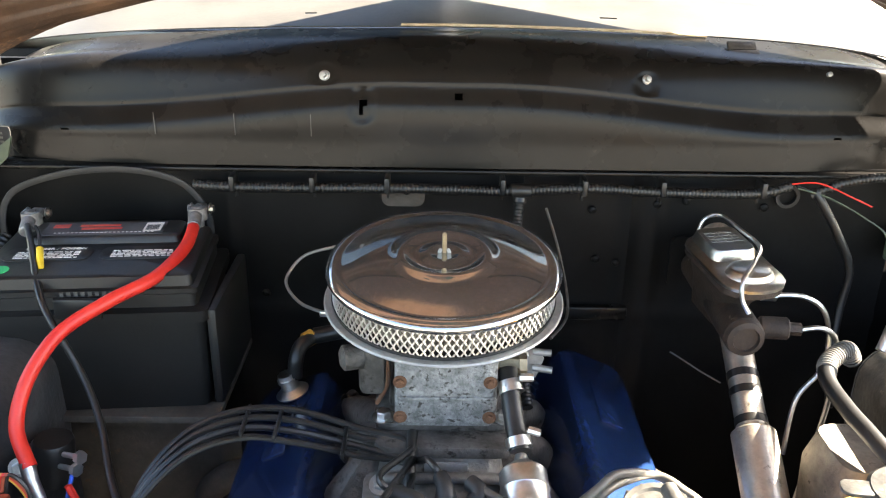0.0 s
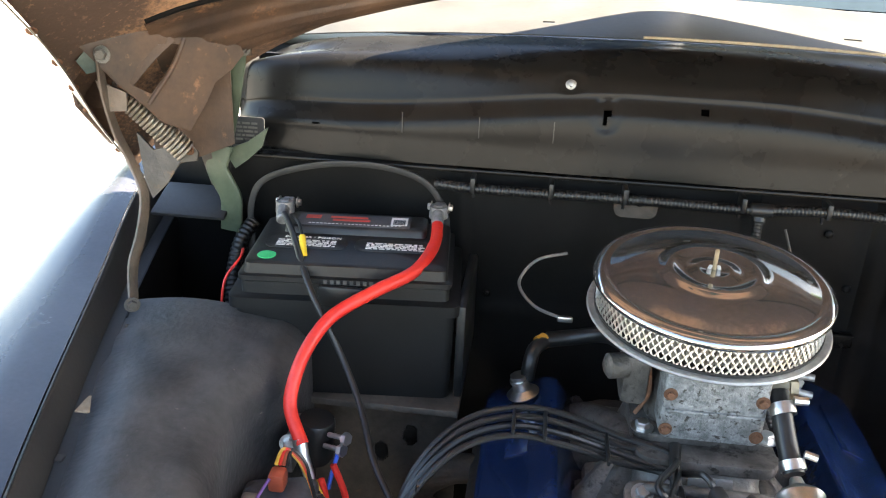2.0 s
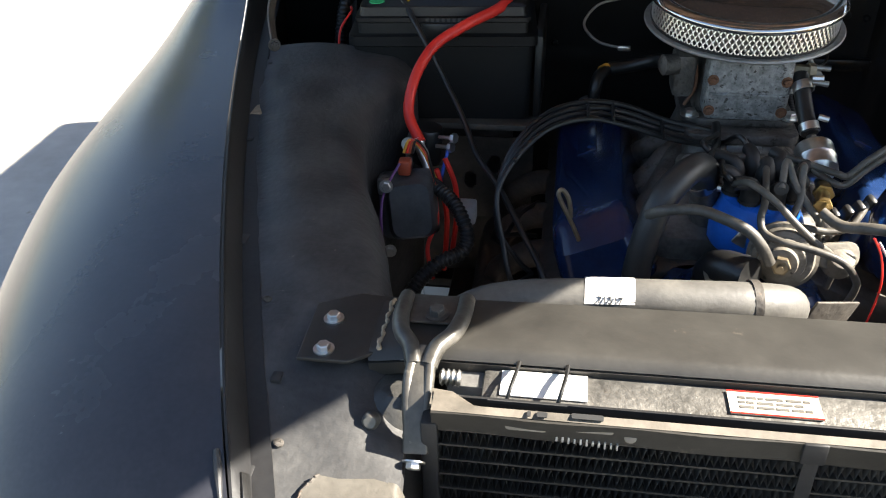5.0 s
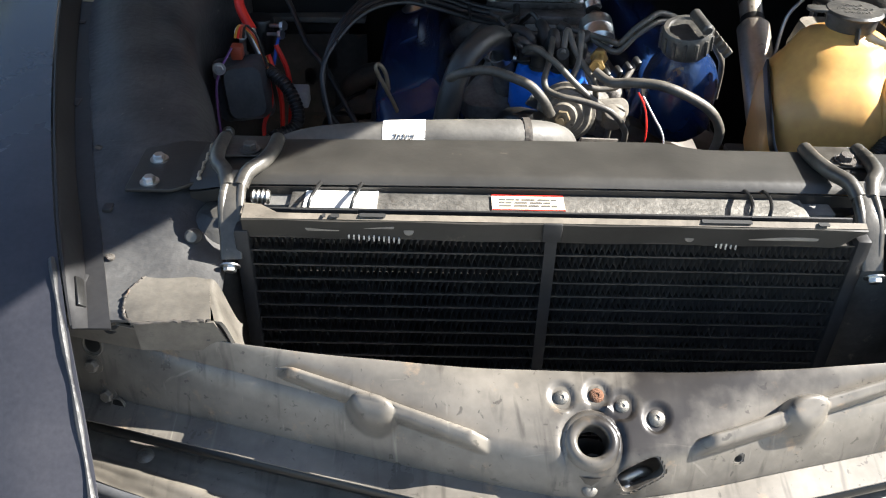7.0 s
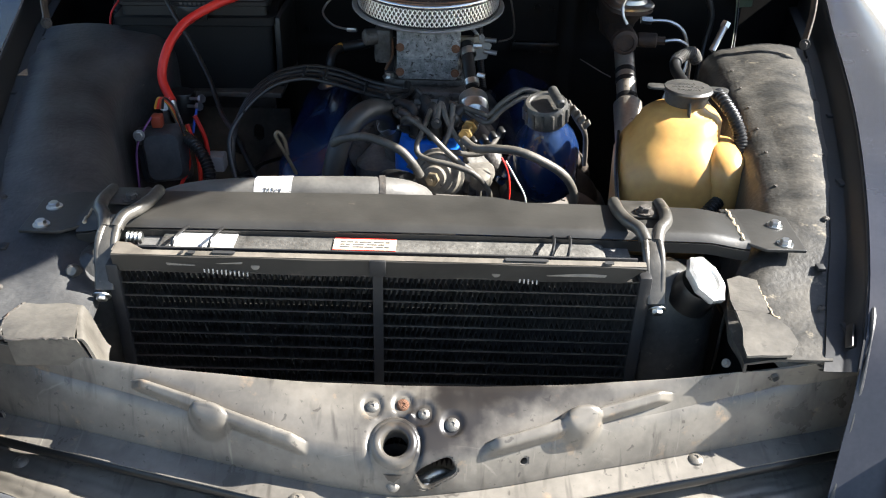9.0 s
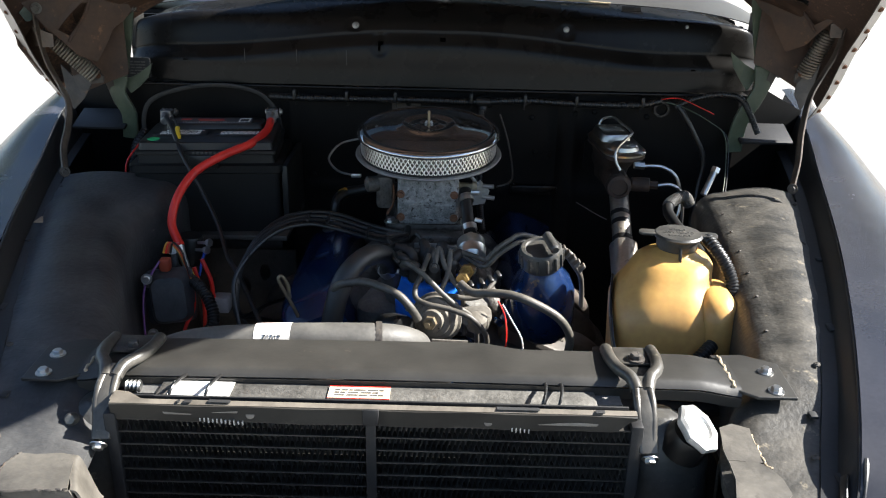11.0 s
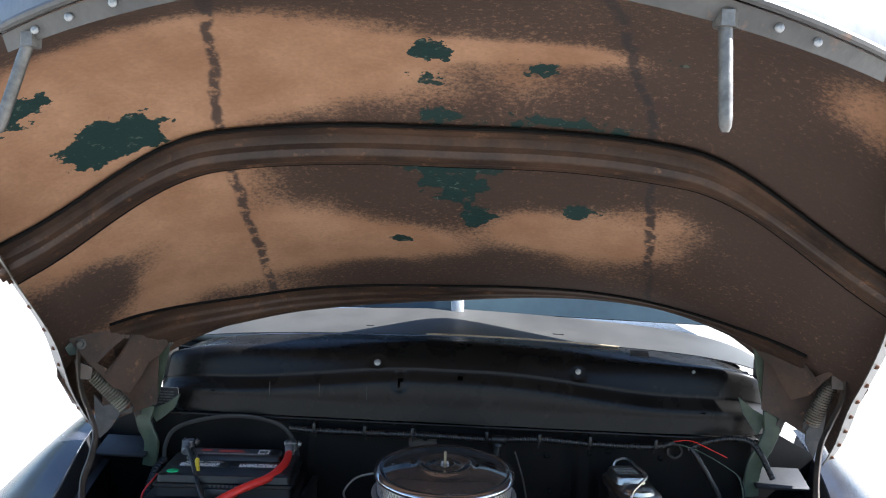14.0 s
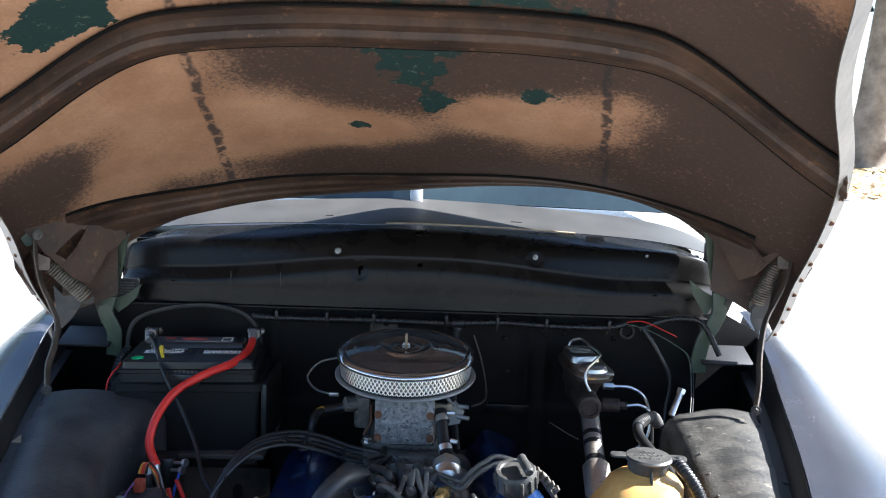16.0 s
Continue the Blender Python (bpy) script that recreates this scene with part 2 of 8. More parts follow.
M_ORANGE = mat("amber_plastic", (0.55, 0.27, 0.03), (0.62, 0.32, 0.05), 0.4)
M_BOOT = mat("black_rubber_boot", (0.01, 0.01, 0.01), (0.028, 0.027, 0.025), 0.45, 0, 30, 200, 0.2)
M_DUST_RUBBER = mat("dusty_black_rubber", (0.05, 0.045, 0.038), (0.13, 0.117, 0.095), 0.42, 0, 30, 200, 0.2)
M_CAPBLACK = mat("scuffed_black_cap", (0.026, 0.026, 0.025), (0.07, 0.067, 0.06), 0.32, 0, 30, 200, 0.3, c3=(0.22, 0.19, 0.145), spots=(0.6, 0.72), spot_scale=40)
M_DUST_METAL = mat("dusty_tan_cast_metal", (0.09, 0.08, 0.066), (0.22, 0.198, 0.16), 0.6, 0.2, 30, 180, 0.4, c3=(0.03, 0.026, 0.022), spots=(0.6, 0.7), spot_scale=60)
M_RUSTCAST = mat("rusty_cast_iron", (0.022, 0.017, 0.014), (0.058, 0.04, 0.03), 0.6, 0.3, 40, 200, 0.5, c3=(0.24, 0.22, 0.19), spots=(0.66, 0.73), spot_scale=60)
M_WORN_STEEL = mat("worn_bright_steel", (0.4, 0.36, 0.3), (0.56, 0.52, 0.45), 0.3, 0.8, 22, 160, 0.2, c3=(0.1, 0.08, 0.06), spots=(0.6, 0.7), spot_scale=36)
M_MODULE = mat("dark_grey_cast_module", (0.05, 0.055, 0.06), (0.09, 0.095, 0.1), 0.28, 0.2, 14, 200, 0.15)
M_ORANGE_PLUG = mat("orange_red_plastic", (0.32, 0.055, 0.025), (0.4, 0.08, 0.035), 0.4)
M_BLUE_WIRE = mat("blue_wire", (0.02, 0.08, 0.45), (0.03, 0.1, 0.5), 0.4)
M_PURPLE = mat("purple_wire", (0.14, 0.05, 0.18), (0.18, 0.07, 0.22), 0.4)
M_GREY_BOX = mat("grey_plastic", (0.28, 0.29, 0.3), (0.36, 0.37, 0.38), 0.45)
# black for print, and for the shade painted into slots and notches
M_PRINT_SHADE = mat("black_print_and_slot_shade", (0.02, 0.02, 0.02), (0.03, 0.03, 0.03), 0.6)


# (x, y, half-width, half-depth, weight) of bare primer (below 0) and of soot
CLOUDS = ((-0.25, 0.5, 0.2, 0.1, -1.2), (-0.45, 0.5, 0.18, 0.13, -1.0), (-0.63, 0.62, 0.12, 0.15, -0.8), (-0.5, 0.77, 0.18, 0.08, -1.0),
          (-0.38, 0.96, 0.24, 0.09, -1.0), (-0.13, 0.99, 0.16, 0.07, -0.8), (0.02, 0.46, 0.2, 0.022, -1.0), (0.22, 0.93, 0.16, 0.06, -1.0),
          (0.38, 0.83, 0.11, 0.06, -0.7), (0.5, 0.38, 0.09, 0.1, -0.8), (-0.65, 0.9, 0.12, 0.08, 0.7), (-0.31, 0.3, 0.2, 0.06, 0.6),
          (0.0, 0.8, 0.28, 0.05, 0.5), (0.5, 0.8, 0.12, 0.3, 0.4))


def hood_material(patches, welds):
    """Primer, rust and soot in broad clouds with speckled borders; bare green patches where the paint has peeled."""
    m = mat("rusty_primer_underside", (0.34, 0.178, 0.095), (0.46, 0.262, 0.15), 0.55, 0, 9, 150, 0.35)
    nt = m.node_tree
    N, L = nt.nodes, nt.links
    b = N["Principled BSDF"]
    co = N.new("ShaderNodeTexCoord").outputs["Object"]
    sep = N.new("ShaderNodeSeparateXYZ")
    L.new(co, sep.inputs[0])

    def math_(op, a, c, clamp=False):
        n = N.new("ShaderNodeMath")
        n.operation, n.use_clamp = op, clamp
        for k, x in enumerate((a, c)):
            if isinstance(x, (int, float)):
                n.inputs[k].default_value = x
            else:
                L.new(x, n.inputs[k])
        return n.outputs[0]

    def noise_(scale, detail=5, rough=0.6):
        n = N.new("ShaderNodeTexNoise")
        n.inputs["Scale"].default_value, n.inputs["Detail"].default_value, n.inputs["Roughness"].default_value = scale, detail, rough
        L.new(co, n.inputs["Vector"])
        return n.outputs["Fac"]

    def step_(x, a, c):
        n = N.new("ShaderNodeMapRange")
        n.interpolation_type = "SMOOTHSTEP"
        L.new(x, n.inputs["Value"])
        n.inputs["From Min"].default_value, n.inputs["From Max"].default_value = a, c
        return n.outputs["Result"]

    def blend(base, fac, colour):
        n = N.new("ShaderNodeMix")
        n.data_type = "RGBA"
        L.new(fac, n.inputs["Factor"])
        L.new(base, n.inputs["A"])
        n.inputs["B"].default_value = (*colour, 1)
        return n.outputs["Result"]

    col = b.inputs["Base Color"].links[0].from_socket
    speck = noise_(150, 3, 0.7)
    cloud = noise_(3.6, 3, 0.55)
    f = math_("ADD", math_("MULTIPLY", sep.outputs["X"], 0.15), math_("MULTIPLY", math_("SUBTRACT", cloud, 0.46), 1.3))
    f = math_("ADD", f, math_("MULTIPLY", math_("SUBTRACT", speck, 0.5), 0.9))
    for x, y, rx, ry, amp in CLOUDS:
        dx = math_("DIVIDE", math_("SUBTRACT", sep.outputs["X"], x), rx)
        dy = math_("DIVIDE", math_("SUBTRACT", sep.outputs["Y"], y), ry)
        d = math_("ADD", math_("MULTIPLY", dx, dx), math_("MULTIPLY", dy, dy))
        f = math_("ADD", f, math_("MULTIPLY", math_("POWER", 0.37, d), amp))
    f = math_("ADD", f, 0.22)
    soot = step_(f, -0.28, 0.24)
    col = blend(col, math_("MULTIPLY", soot, 0.93), (0.04, 0.027, 0.022))
    flecks = math_("MULTIPLY", step_(noise_(130, 4, 0.7), 0.55, 0.68), math_("SUBTRACT", 1.0, math_("MULTIPLY", step_(f, 0.1, 0.75), 0.8)))
    col = blend(col, math_("MULTIPLY", flecks, 0.6), (0.33, 0.19, 0.11))
    wob = math_("MULTIPLY", math_("SUBTRACT", noise_(28, 4, 0.65), 0.5), 0.09)
    wob2 = math_("MULTIPLY", math_("SUBTRACT", noise_(11, 4, 0.65), 0.5), 0.05)
    mask = None
    for x, y, rx, ry in patches:
        dx = math_("DIVIDE", math_("SUBTRACT", sep.outputs["X"], x), rx)
        dy = math_("DIVIDE", math_("SUBTRACT", sep.outputs["Y"], y), ry)
        d = math_("SQRT", math_("ADD", math_("MULTIPLY", dx, dx), math_("MULTIPLY", dy, dy)), 0)
        d = math_("ADD", d, math_("DIVIDE", wob, min(rx, ry)))
        mask = d if mask is None else math_("MINIMUM", mask, d)
    green = step_(mask, 1.0, 0.97)
    col = blend(col, green, (0.012, 0.036, 0.031))
    pale = math_("MULTIPLY", green, step_(noise_(60, 4, 0.7), 0.6, 0.66))
    col = blend(col, math_("MULTIPLY", pale, 0.7), (0.13, 0.16, 0.12))
    line = None
    for x0, slope, x1, slope1, op in welds:
        a = math_("ADD", math_("MULTIPLY", sep.outputs["Y"], slope), x0)
        c = math_("ADD", math_("MULTIPLY", sep.outputs["Y"], slope1), x1)
        d = math_("SUBTRACT", sep.outputs["X"], math_(op, a, c))
        d = math_("ABSOLUTE", math_("ADD", d, math_("MULTIPLY", wob2, 0.7)), 0)
        line = d if line is None else math_("MINIMUM", line, d)
    ln = math_("MULTIPLY", step_(line, 0.011, 0.004), step_(noise_(45, 3, 0.6), 0.36, 0.5))
    col = blend(col, math_("MULTIPLY", ln, 0.85), (0.03, 0.026, 0.026))
    L.new(col, b.inputs["Base Color"])
    return m


def stained(m, stains, colour):
    """Dark soot stains with ragged borders round (x, y, rx, ry)."""
    nt = m.node_tree
    N, L = nt.nodes, nt.links
    b = N["Principled BSDF"]
    co = N.new("ShaderNodeTexCoord").outputs["Object"]
    no = N.new("ShaderNodeTexNoise")
    no.inputs["Scale"].default_value, no.inputs["Detail"].default_value = 38, 6
    L.new(co, no.inputs["Vector"])
    for x, y, rx, ry in stains:
        mp = N.new("ShaderNodeMapping")
        mp.inputs["Location"].default_value = (-x / rx, -y / ry, 0)
        mp.inputs["Scale"].default_value = (1 / rx, 1 / ry, 0)
        L.new(co, mp.inputs["Vector"])
        ln = N.new("ShaderNodeVectorMath")
        ln.operation = "LENGTH"
        L.new(mp.outputs["Vector"], ln.inputs[0])
        ad = N.new("ShaderNodeMath")
        ad.operation = "MULTIPLY_ADD"
        L.new(no.outputs["Fac"], ad.inputs[0])
        ad.inputs[1].default_value = 1.5
        L.new(ln.outputs["Value"], ad.inputs[2])
        r = N.new("ShaderNodeMapRange")
        r.inputs["From Min"].default_value, r.inputs["From Max"].default_value = 1.95, 1.2
        r.inputs["To Max"].default_value = 0.92
        L.new(ad.outputs["Value"], r.inputs["Value"])
        k = N.new("ShaderNodeMix")
        k.data_type = "RGBA"
        L.new(r.outputs["Result"], k.inputs["Factor"])
        L.new(b.inputs["Base Color"].links[0].from_socket, k.inputs["A"])
        k.inputs["B"].default_value = (*colour, 1)
        L.new(k.outputs["Result"], b.inputs["Base Color"])
    return m


def scuffed(m, pale, dark):
    """Long faint rub marks, drip streaks and speckled grime over a paint."""
    nt = m.node_tree
    N, L = nt.nodes, nt.links
    b = N["Principled BSDF"]
    co = N.new("ShaderNodeTexCoord").outputs["Object"]
    for turn, stretch, lo, hi, most, colour in ((0.5, (160, 9, 20), 0.66, 0.74, 0.5, pale), (-0.7, (9, 190, 20), 0.68, 0.75, 0.4, pale), (0.15, (70, 11, 14), 0.58, 0.72, 0.55, dark), (0.0, (130, 130, 130), 0.64, 0.7, 0.6, dark)):
        mp = N.new("ShaderNodeMapping")
        mp.inputs["Rotation"].default_value = (0, 0, turn)
        mp.inputs["Scale"].default_value = stretch
        L.new(co, mp.inputs["Vector"])
        no = N.new("ShaderNodeTexNoise")
        no.inputs["Scale"].default_value, no.inputs["Detail"].default_value, no.inputs["Distortion"].default_value = 1, 5, 0.6
        L.new(mp.outputs["Vector"], no.inputs["Vector"])
        r = N.new("ShaderNodeMapRange")
        r.inputs["From Min"].default_value, r.inputs["From Max"].default_value, r.inputs["To Max"].default_value = lo, hi, most
        L.new(no.outputs["Fac"], r.inputs["Value"])
        k = N.new("ShaderNodeMix")
        k.data_type = "RGBA"
        L.new(r.outputs["Result"], k.inputs["Factor"])
        L.new(b.inputs["Base Color"].links[0].from_socket, k.inputs["A"])
        k.inputs["B"].default_value = (*colour, 1)
        L.new(k.outputs["Result"], b.inputs["Base Color"])
    return m


STAINS = ((0.09, 0.086, 0.1, 0.026), (0.06, 0.06, 0.05, 0.03), (0.02, 0.035, 0.05, 0.03))
M_LATCH = stained(scuffed(mat("sooty_grey_latch_panel_paint", (0.085, 0.078, 0.068), (0.18, 0.163, 0.137), 0.2, 0, 11, 90, 0.06, grain=0.22, mix=(0.32, 0.68), rough2=0.4, c3=(0.26, 0.19, 0.125), spots=(0.6, 0.76), spot_scale=30), (0.26, 0.24, 0.2), (0.03, 0.026, 0.022)), STAINS, (0.014, 0.012, 0.011))
M_PANEL = scuffed(M_PANEL, (0.27, 0.24, 0.19), (0.045, 0.04, 0.033))
PATCHES = ((-0.03, 0.464, 0.026, 0.027), (-0.039, 0.527, 0.017, 0.013), (-0.02, 0.616, 0.028, 0.019), (-0.489, 0.588, 0.07, 0.047), (-0.561, 0.455, 0.036, 0.027), (0.002, 0.748, 0.082, 0.03), (0.002, 0.79, 0.058, 0.034), (0.004, 0.825, 0.034, 0.026), (0.045, 0.889, 0.032, 0.025), (0.22, 0.849, 0.027, 0.016), (0.114, 0.496, 0.018, 0.014), (-0.098, 0.97, 0.02, 0.014), (0.152, 0.622, 0.084, 0.011), (0.289, 0.449, 0.013, 0.009))
WELDS = ((-0.321, -0.048, -0.198, -0.239, 'MAXIMUM'), (0.157, 0.212, 0.06, 0.374, 'MINIMUM'))
M_HOOD = hood_material(PATCHES, WELDS)

# ---- builders ----
def thing(name, label, category, at=(0, 0, 0), group="", kind=""):
    ob = new(name)
    ob.empty_display_size = 0.05
    ob.location = at
    return tagged(ob, label, category, group, kind)


def attach(ob, parent):
    if parent is not None:
        top = parent.matrix_basis
        if parent.parent is not None:
            top = parent.parent.matrix_basis @ parent.matrix_parent_inverse @ top
        ob.parent = parent
        ob.matrix_parent_inverse = top.inverted()
    return ob


def finish(bm, material, smooth=40):
    me = bpy.data.meshes.new("mesh")
    bmesh.ops.recalc_face_normals(bm, faces=bm.faces[:])
    for f in bm.faces:
        f.smooth = smooth > 0
    if smooth > 0:
        lim = radians(smooth)
        for e in bm.edges:
            if len(e.link_faces) == 2 and e.calc_face_angle(0) > lim:
                e.smooth = False
    bm.to_mesh(me)
    bm.free()
    me.materials.append(material)
    return me


def part(name, bm, material, parent, label="", smooth=40):
    ob = new(name, finish(bm, material, smooth))
    ob.data.name = name
    if label:
        ob["label"] = label
    return attach(ob, parent)


def place(name, mesh, m, parent, label=""):
    """A further object on a shared mesh."""
    ob = new(name, mesh)
    ob.matrix_basis = m
    if label:
        ob["label"] = label
    return attach(ob, parent)


def join(*bms):
    out = bms[0]
    for b in bms[1:]:
        me = bpy.data.meshes.new("t")
        b.to_mesh(me)
        out.from_mesh(me)
        bpy.data.meshes.remove(me)
        b.free()
    return out


def box(c, s, bev=0.003, m=None, seg=2):
    bm = bmesh.new()
    bmesh.ops.create_cube(bm, size=1)
    bmesh.ops.scale(bm, vec=s, verts=bm.verts[:])
    if bev:
        bmesh.ops.bevel(bm, geom=bm.edges[:], offset=min(bev, min(s) * 0.45), segments=seg, affect="EDGES", profile=0.5)
    if m is not None:
        bmesh.ops.transform(bm, matrix=m.to_4x4(), verts=bm.verts[:])
    bmesh.ops.translate(bm, vec=c, verts=bm.verts[:])
    return bm


def frame_on(axis, at=(0, 0, 0), spin=0.0):
    """A pose at a point whose z runs along axis."""
    q = Vector(axis).to_track_quat("Z", "Y")
    return Matrix.Translation(at) @ q.to_matrix().to_4x4() @ Matrix.Rotation(spin, 4, "Z")


def lathe(profile, seg=32, m=None, squash=1.0):
    """Turned round z: profile is (radius, height) from one end to the other."""
    bm = bmesh.new()
    rings = []
    for r, z in profile:
        if r < 1e-5:
            rings.append([bm.verts.new((0, 0, z))])
        else:
            rings.append([bm.verts.new((r * math.cos(2 * math.pi * k / seg), squash * r * math.sin(2 * math.pi * k / seg), z)) for k in range(seg)])
    for a, b in zip(rings, rings[1:]):
        for k in range(seg):
            j = (k + 1) % seg
            if len(a) == 1 and len(b) > 1:
                bm.faces.new((a[0], b[k], b[j]))
            elif len(b) == 1 and len(a) > 1:
                bm.faces.new((a[k], a[j], b[0]))
            elif len(a) > 1:
                bm.faces.new((a[k], a[j], b[j], b[k]))
    if len(rings[0]) > 1 and len(rings[-1]) > 1:
        for k in range(seg):
            j = (k + 1) % seg
            bm.faces.new((rings[-1][k], rings[-1][j], rings[0][j], rings[0][k]))
    if m is not None:
        bmesh.ops.transform(bm, matrix=m, verts=bm.verts[:])
    return bm


def cyl(p0, p1, r, seg=20, r2=None, bev=0.0):
    p0, p1 = Vector(p0), Vector(p1)
    h = (p1 - p0).length
    r2 = r if r2 is None else r2
    prof = [(r - bev, 0), (r, bev), (r2, h - bev), (r2 - bev, h)] if bev else [(r, 0), (r2, h)]
    return lathe([(0, prof[0][1])] + prof + [(0, h)], seg, frame_on(p1 - p0, p0))


def curve(pts, n=8):
    """Smooth points through the given ones."""
    P = [Vector(p) for p in pts]
    if len(P) == 2:
        return [P[0].lerp(P[1], k / n) for k in range(n + 1)]
    out = []
    for i in range(len(P) - 1):
        a, b, c, d = P[max(i - 1, 0)], P[i], P[i + 1], P[min(i + 2, len(P) - 1)]
        for k in range(n):
            t = k / n
            out.append(0.5 * ((2 * b) + (c - a) * t + (2 * a - 5 * b + 4 * c - d) * t * t + (3 * b - a - 3 * c + d) * t ** 3))
    return out + [P[-1]]


def tube(pts, r, seg=10, n=8, flat=None, raw=False):
    """A hose along points; r is a number or a function of the way along it (0 to 1). flat: (width, height) of a strap instead."""
    C = [Vector(p) for p in pts] if raw else curve(pts, n)
    bm = bmesh.new()
    rings = []
    up = Vector((0, 0, 1)) if abs((C[1] - C[0]).normalized().z) < 0.9 else Vector((1, 0, 0))
    for i, p in enumerate(C):
        d = (C[min(i + 1, len(C) - 1)] - C[max(i - 1, 0)]).normalized()
        up = (up - d * up.dot(d)).normalized()
        side = d.cross(up)
        rr = r(i / (len(C) - 1)) if callable(r) else r
        ring = []
        for k in range(seg):
            a = 2 * math.pi * k / seg
            if flat:
                ca, sa = math.cos(a), math.sin(a)
                u = math.copysign(abs(ca) ** 0.35, ca) * flat[0] / 2
                w = math.copysign(abs(sa) ** 0.35, sa) * flat[1] / 2
                ring.append(bm.verts.new(p + side * u + up * w))
            else:
                ring.append(bm.verts.new(p + side * math.cos(a) * rr + up * math.sin(a) * rr))
        rings.append(ring)
    for a, b in zip(rings, rings[1:]):
        for k in range(seg):
            j = (k + 1) % seg
            bm.faces.new((a[k], a[j], b[j], b[k]))
    bm.faces.new(rings[0])
    bm.faces.new(rings[-1])
    return bm


def conduit(pts, r, pitch=0.005, seg=12, n=12):
    """Corrugated split loom along points."""
    C = curve(pts, n)
    length = sum((b - a).length for a, b in zip(C, C[1:]))
    m = max(8, int(length / pitch * 4))
    acc, P, i, done = 0.0, [], 0, 0.0
    for k in range(m + 1):
        want = length * k / m
        while i < len(C) - 2 and done + (C[i + 1] - C[i]).length < want:
            done += (C[i + 1] - C[i]).length
            i += 1
        s = (C[i + 1] - C[i]).length
        P.append(C[i].lerp(C[i + 1], min(1.0, (want - done) / s) if s else 0))
    return tube(P, lambda u: r * (1.0 if int(round(u * m)) % 4 < 2 else 0.86), seg, raw=True)


def coil(p0, p1, r, wire, turns, seg=8):
    m = frame_on(Vector(p1) - Vector(p0), p0)
    h = (Vector(p1) - Vector(p0)).length
    n = int(turns * 18)
    return tube([m @ Vector((r * math.cos(2 * math.pi * turns * k / n), r * math.sin(2 * math.pi * turns * k / n), h * k / n)) for k in range(n + 1)], wire, seg, raw=True)


def sheet(f, nu, nv, thick=0.0, hole=None):
    """A pressed sheet f(u, v); hole(u, v) leaves cells out. thick is laid on along the normal's back."""
    bm = bmesh.new()
    g = [[Vector(f(i / nu, j / nv)) for j in range(nv + 1)] for i in range(nu + 1)]
    V = [[bm.verts.new(p) for p in row] for row in g]
    for i in range(nu):
        for j in range(nv):
            if hole and hole((i + 0.5) / nu, (j + 0.5) / nv):
                continue
            bm.faces.new((V[i][j], V[i + 1][j], V[i + 1][j + 1], V[i][j + 1]))
    if hole:
        bmesh.ops.delete(bm, geom=[v for v in bm.verts if not v.link_faces], context="VERTS")
    if thick:
        bm.normal_update()
        off = {v: v.normal.copy() * thick for v in bm.verts}
        faces, border = bm.faces[:], [e for e in bm.edges if len(e.link_faces) == 1]
        back = {v: bm.verts.new(v.co - off[v]) for v in list(off)}
        for fc in faces:
            bm.faces.new([back[v] for v in reversed(fc.verts)])
        for e in border:
            a, b = e.verts
            try:
                bm.faces.new((a, b, back[b], back[a]))
            except ValueError:
                pass
    return bm


def plate(outline, thick, m=None, bev=0.0):
    """A flat plate from an outline in xy, thick along z."""
    bm = bmesh.new()
    f = bm.faces.new([bm.verts.new((x, y, 0)) for x, y in outline])
    r = bmesh.ops.extrude_face_region(bm, geom=[f])
    bmesh.ops.translate(bm, vec=(0, 0, thick), verts=[v for v in r["geom"] if isinstance(v, bmesh.types.BMVert)])
    if bev:
        bmesh.ops.bevel(bm, geom=bm.edges[:], offset=bev, segments=2, affect="EDGES", profile=0.5)
    if m is not None:
        bmesh.ops.transform(bm, matrix=m, verts=bm.verts[:])
    return bm


def rounded(w, h, r, n=4):
    out = []
    for cx, cy, a0 in ((w / 2 - r, h / 2 - r, 0), (-w / 2 + r, h / 2 - r, 90), (-w / 2 + r, -h / 2 + r, 180), (w / 2 - r, -h / 2 + r, 270)):
        out += [(cx + r * math.cos(radians(a0 + 90 * k / n)), cy + r * math.sin(radians(a0 + 90 * k / n))) for k in range(n + 1)]
    return out


def _hex(r=1.0):
    return join(lathe([(0, 0), (1.55 * r, 0), (1.55 * r, 0.22 * r), (0, 0.22 * r)], 18),
                lathe([(0, 0.2 * r), (r, 0.2 * r), (r, 0.95 * r), (0.85 * r, 1.1 * r), (0, 1.1 * r)], 6))


def _round(r=1.0):
    return lathe([(0, 0), (r, 0), (0.96 * r, 0.3 * r), (0.7 * r, 0.55 * r), (0.3 * r, 0.62 * r), (0.28 * r, 0.5 * r), (0, 0.5 * r)], 16)


BOLTS = {}


def bolt(parent, at, axis, r=0.006, material=None, kind="hex", name="bolt", label=""):
    material = material or M_STEEL
    key = (kind, material.name)
    if key not in BOLTS:
        BOLTS[key] = finish(_hex() if kind == "hex" else _round(), material, 35)
    return place(name, BOLTS[key], frame_on(axis, at, (at[0] * 37) % 1) @ Matrix.Scale(r, 4), parent, label)


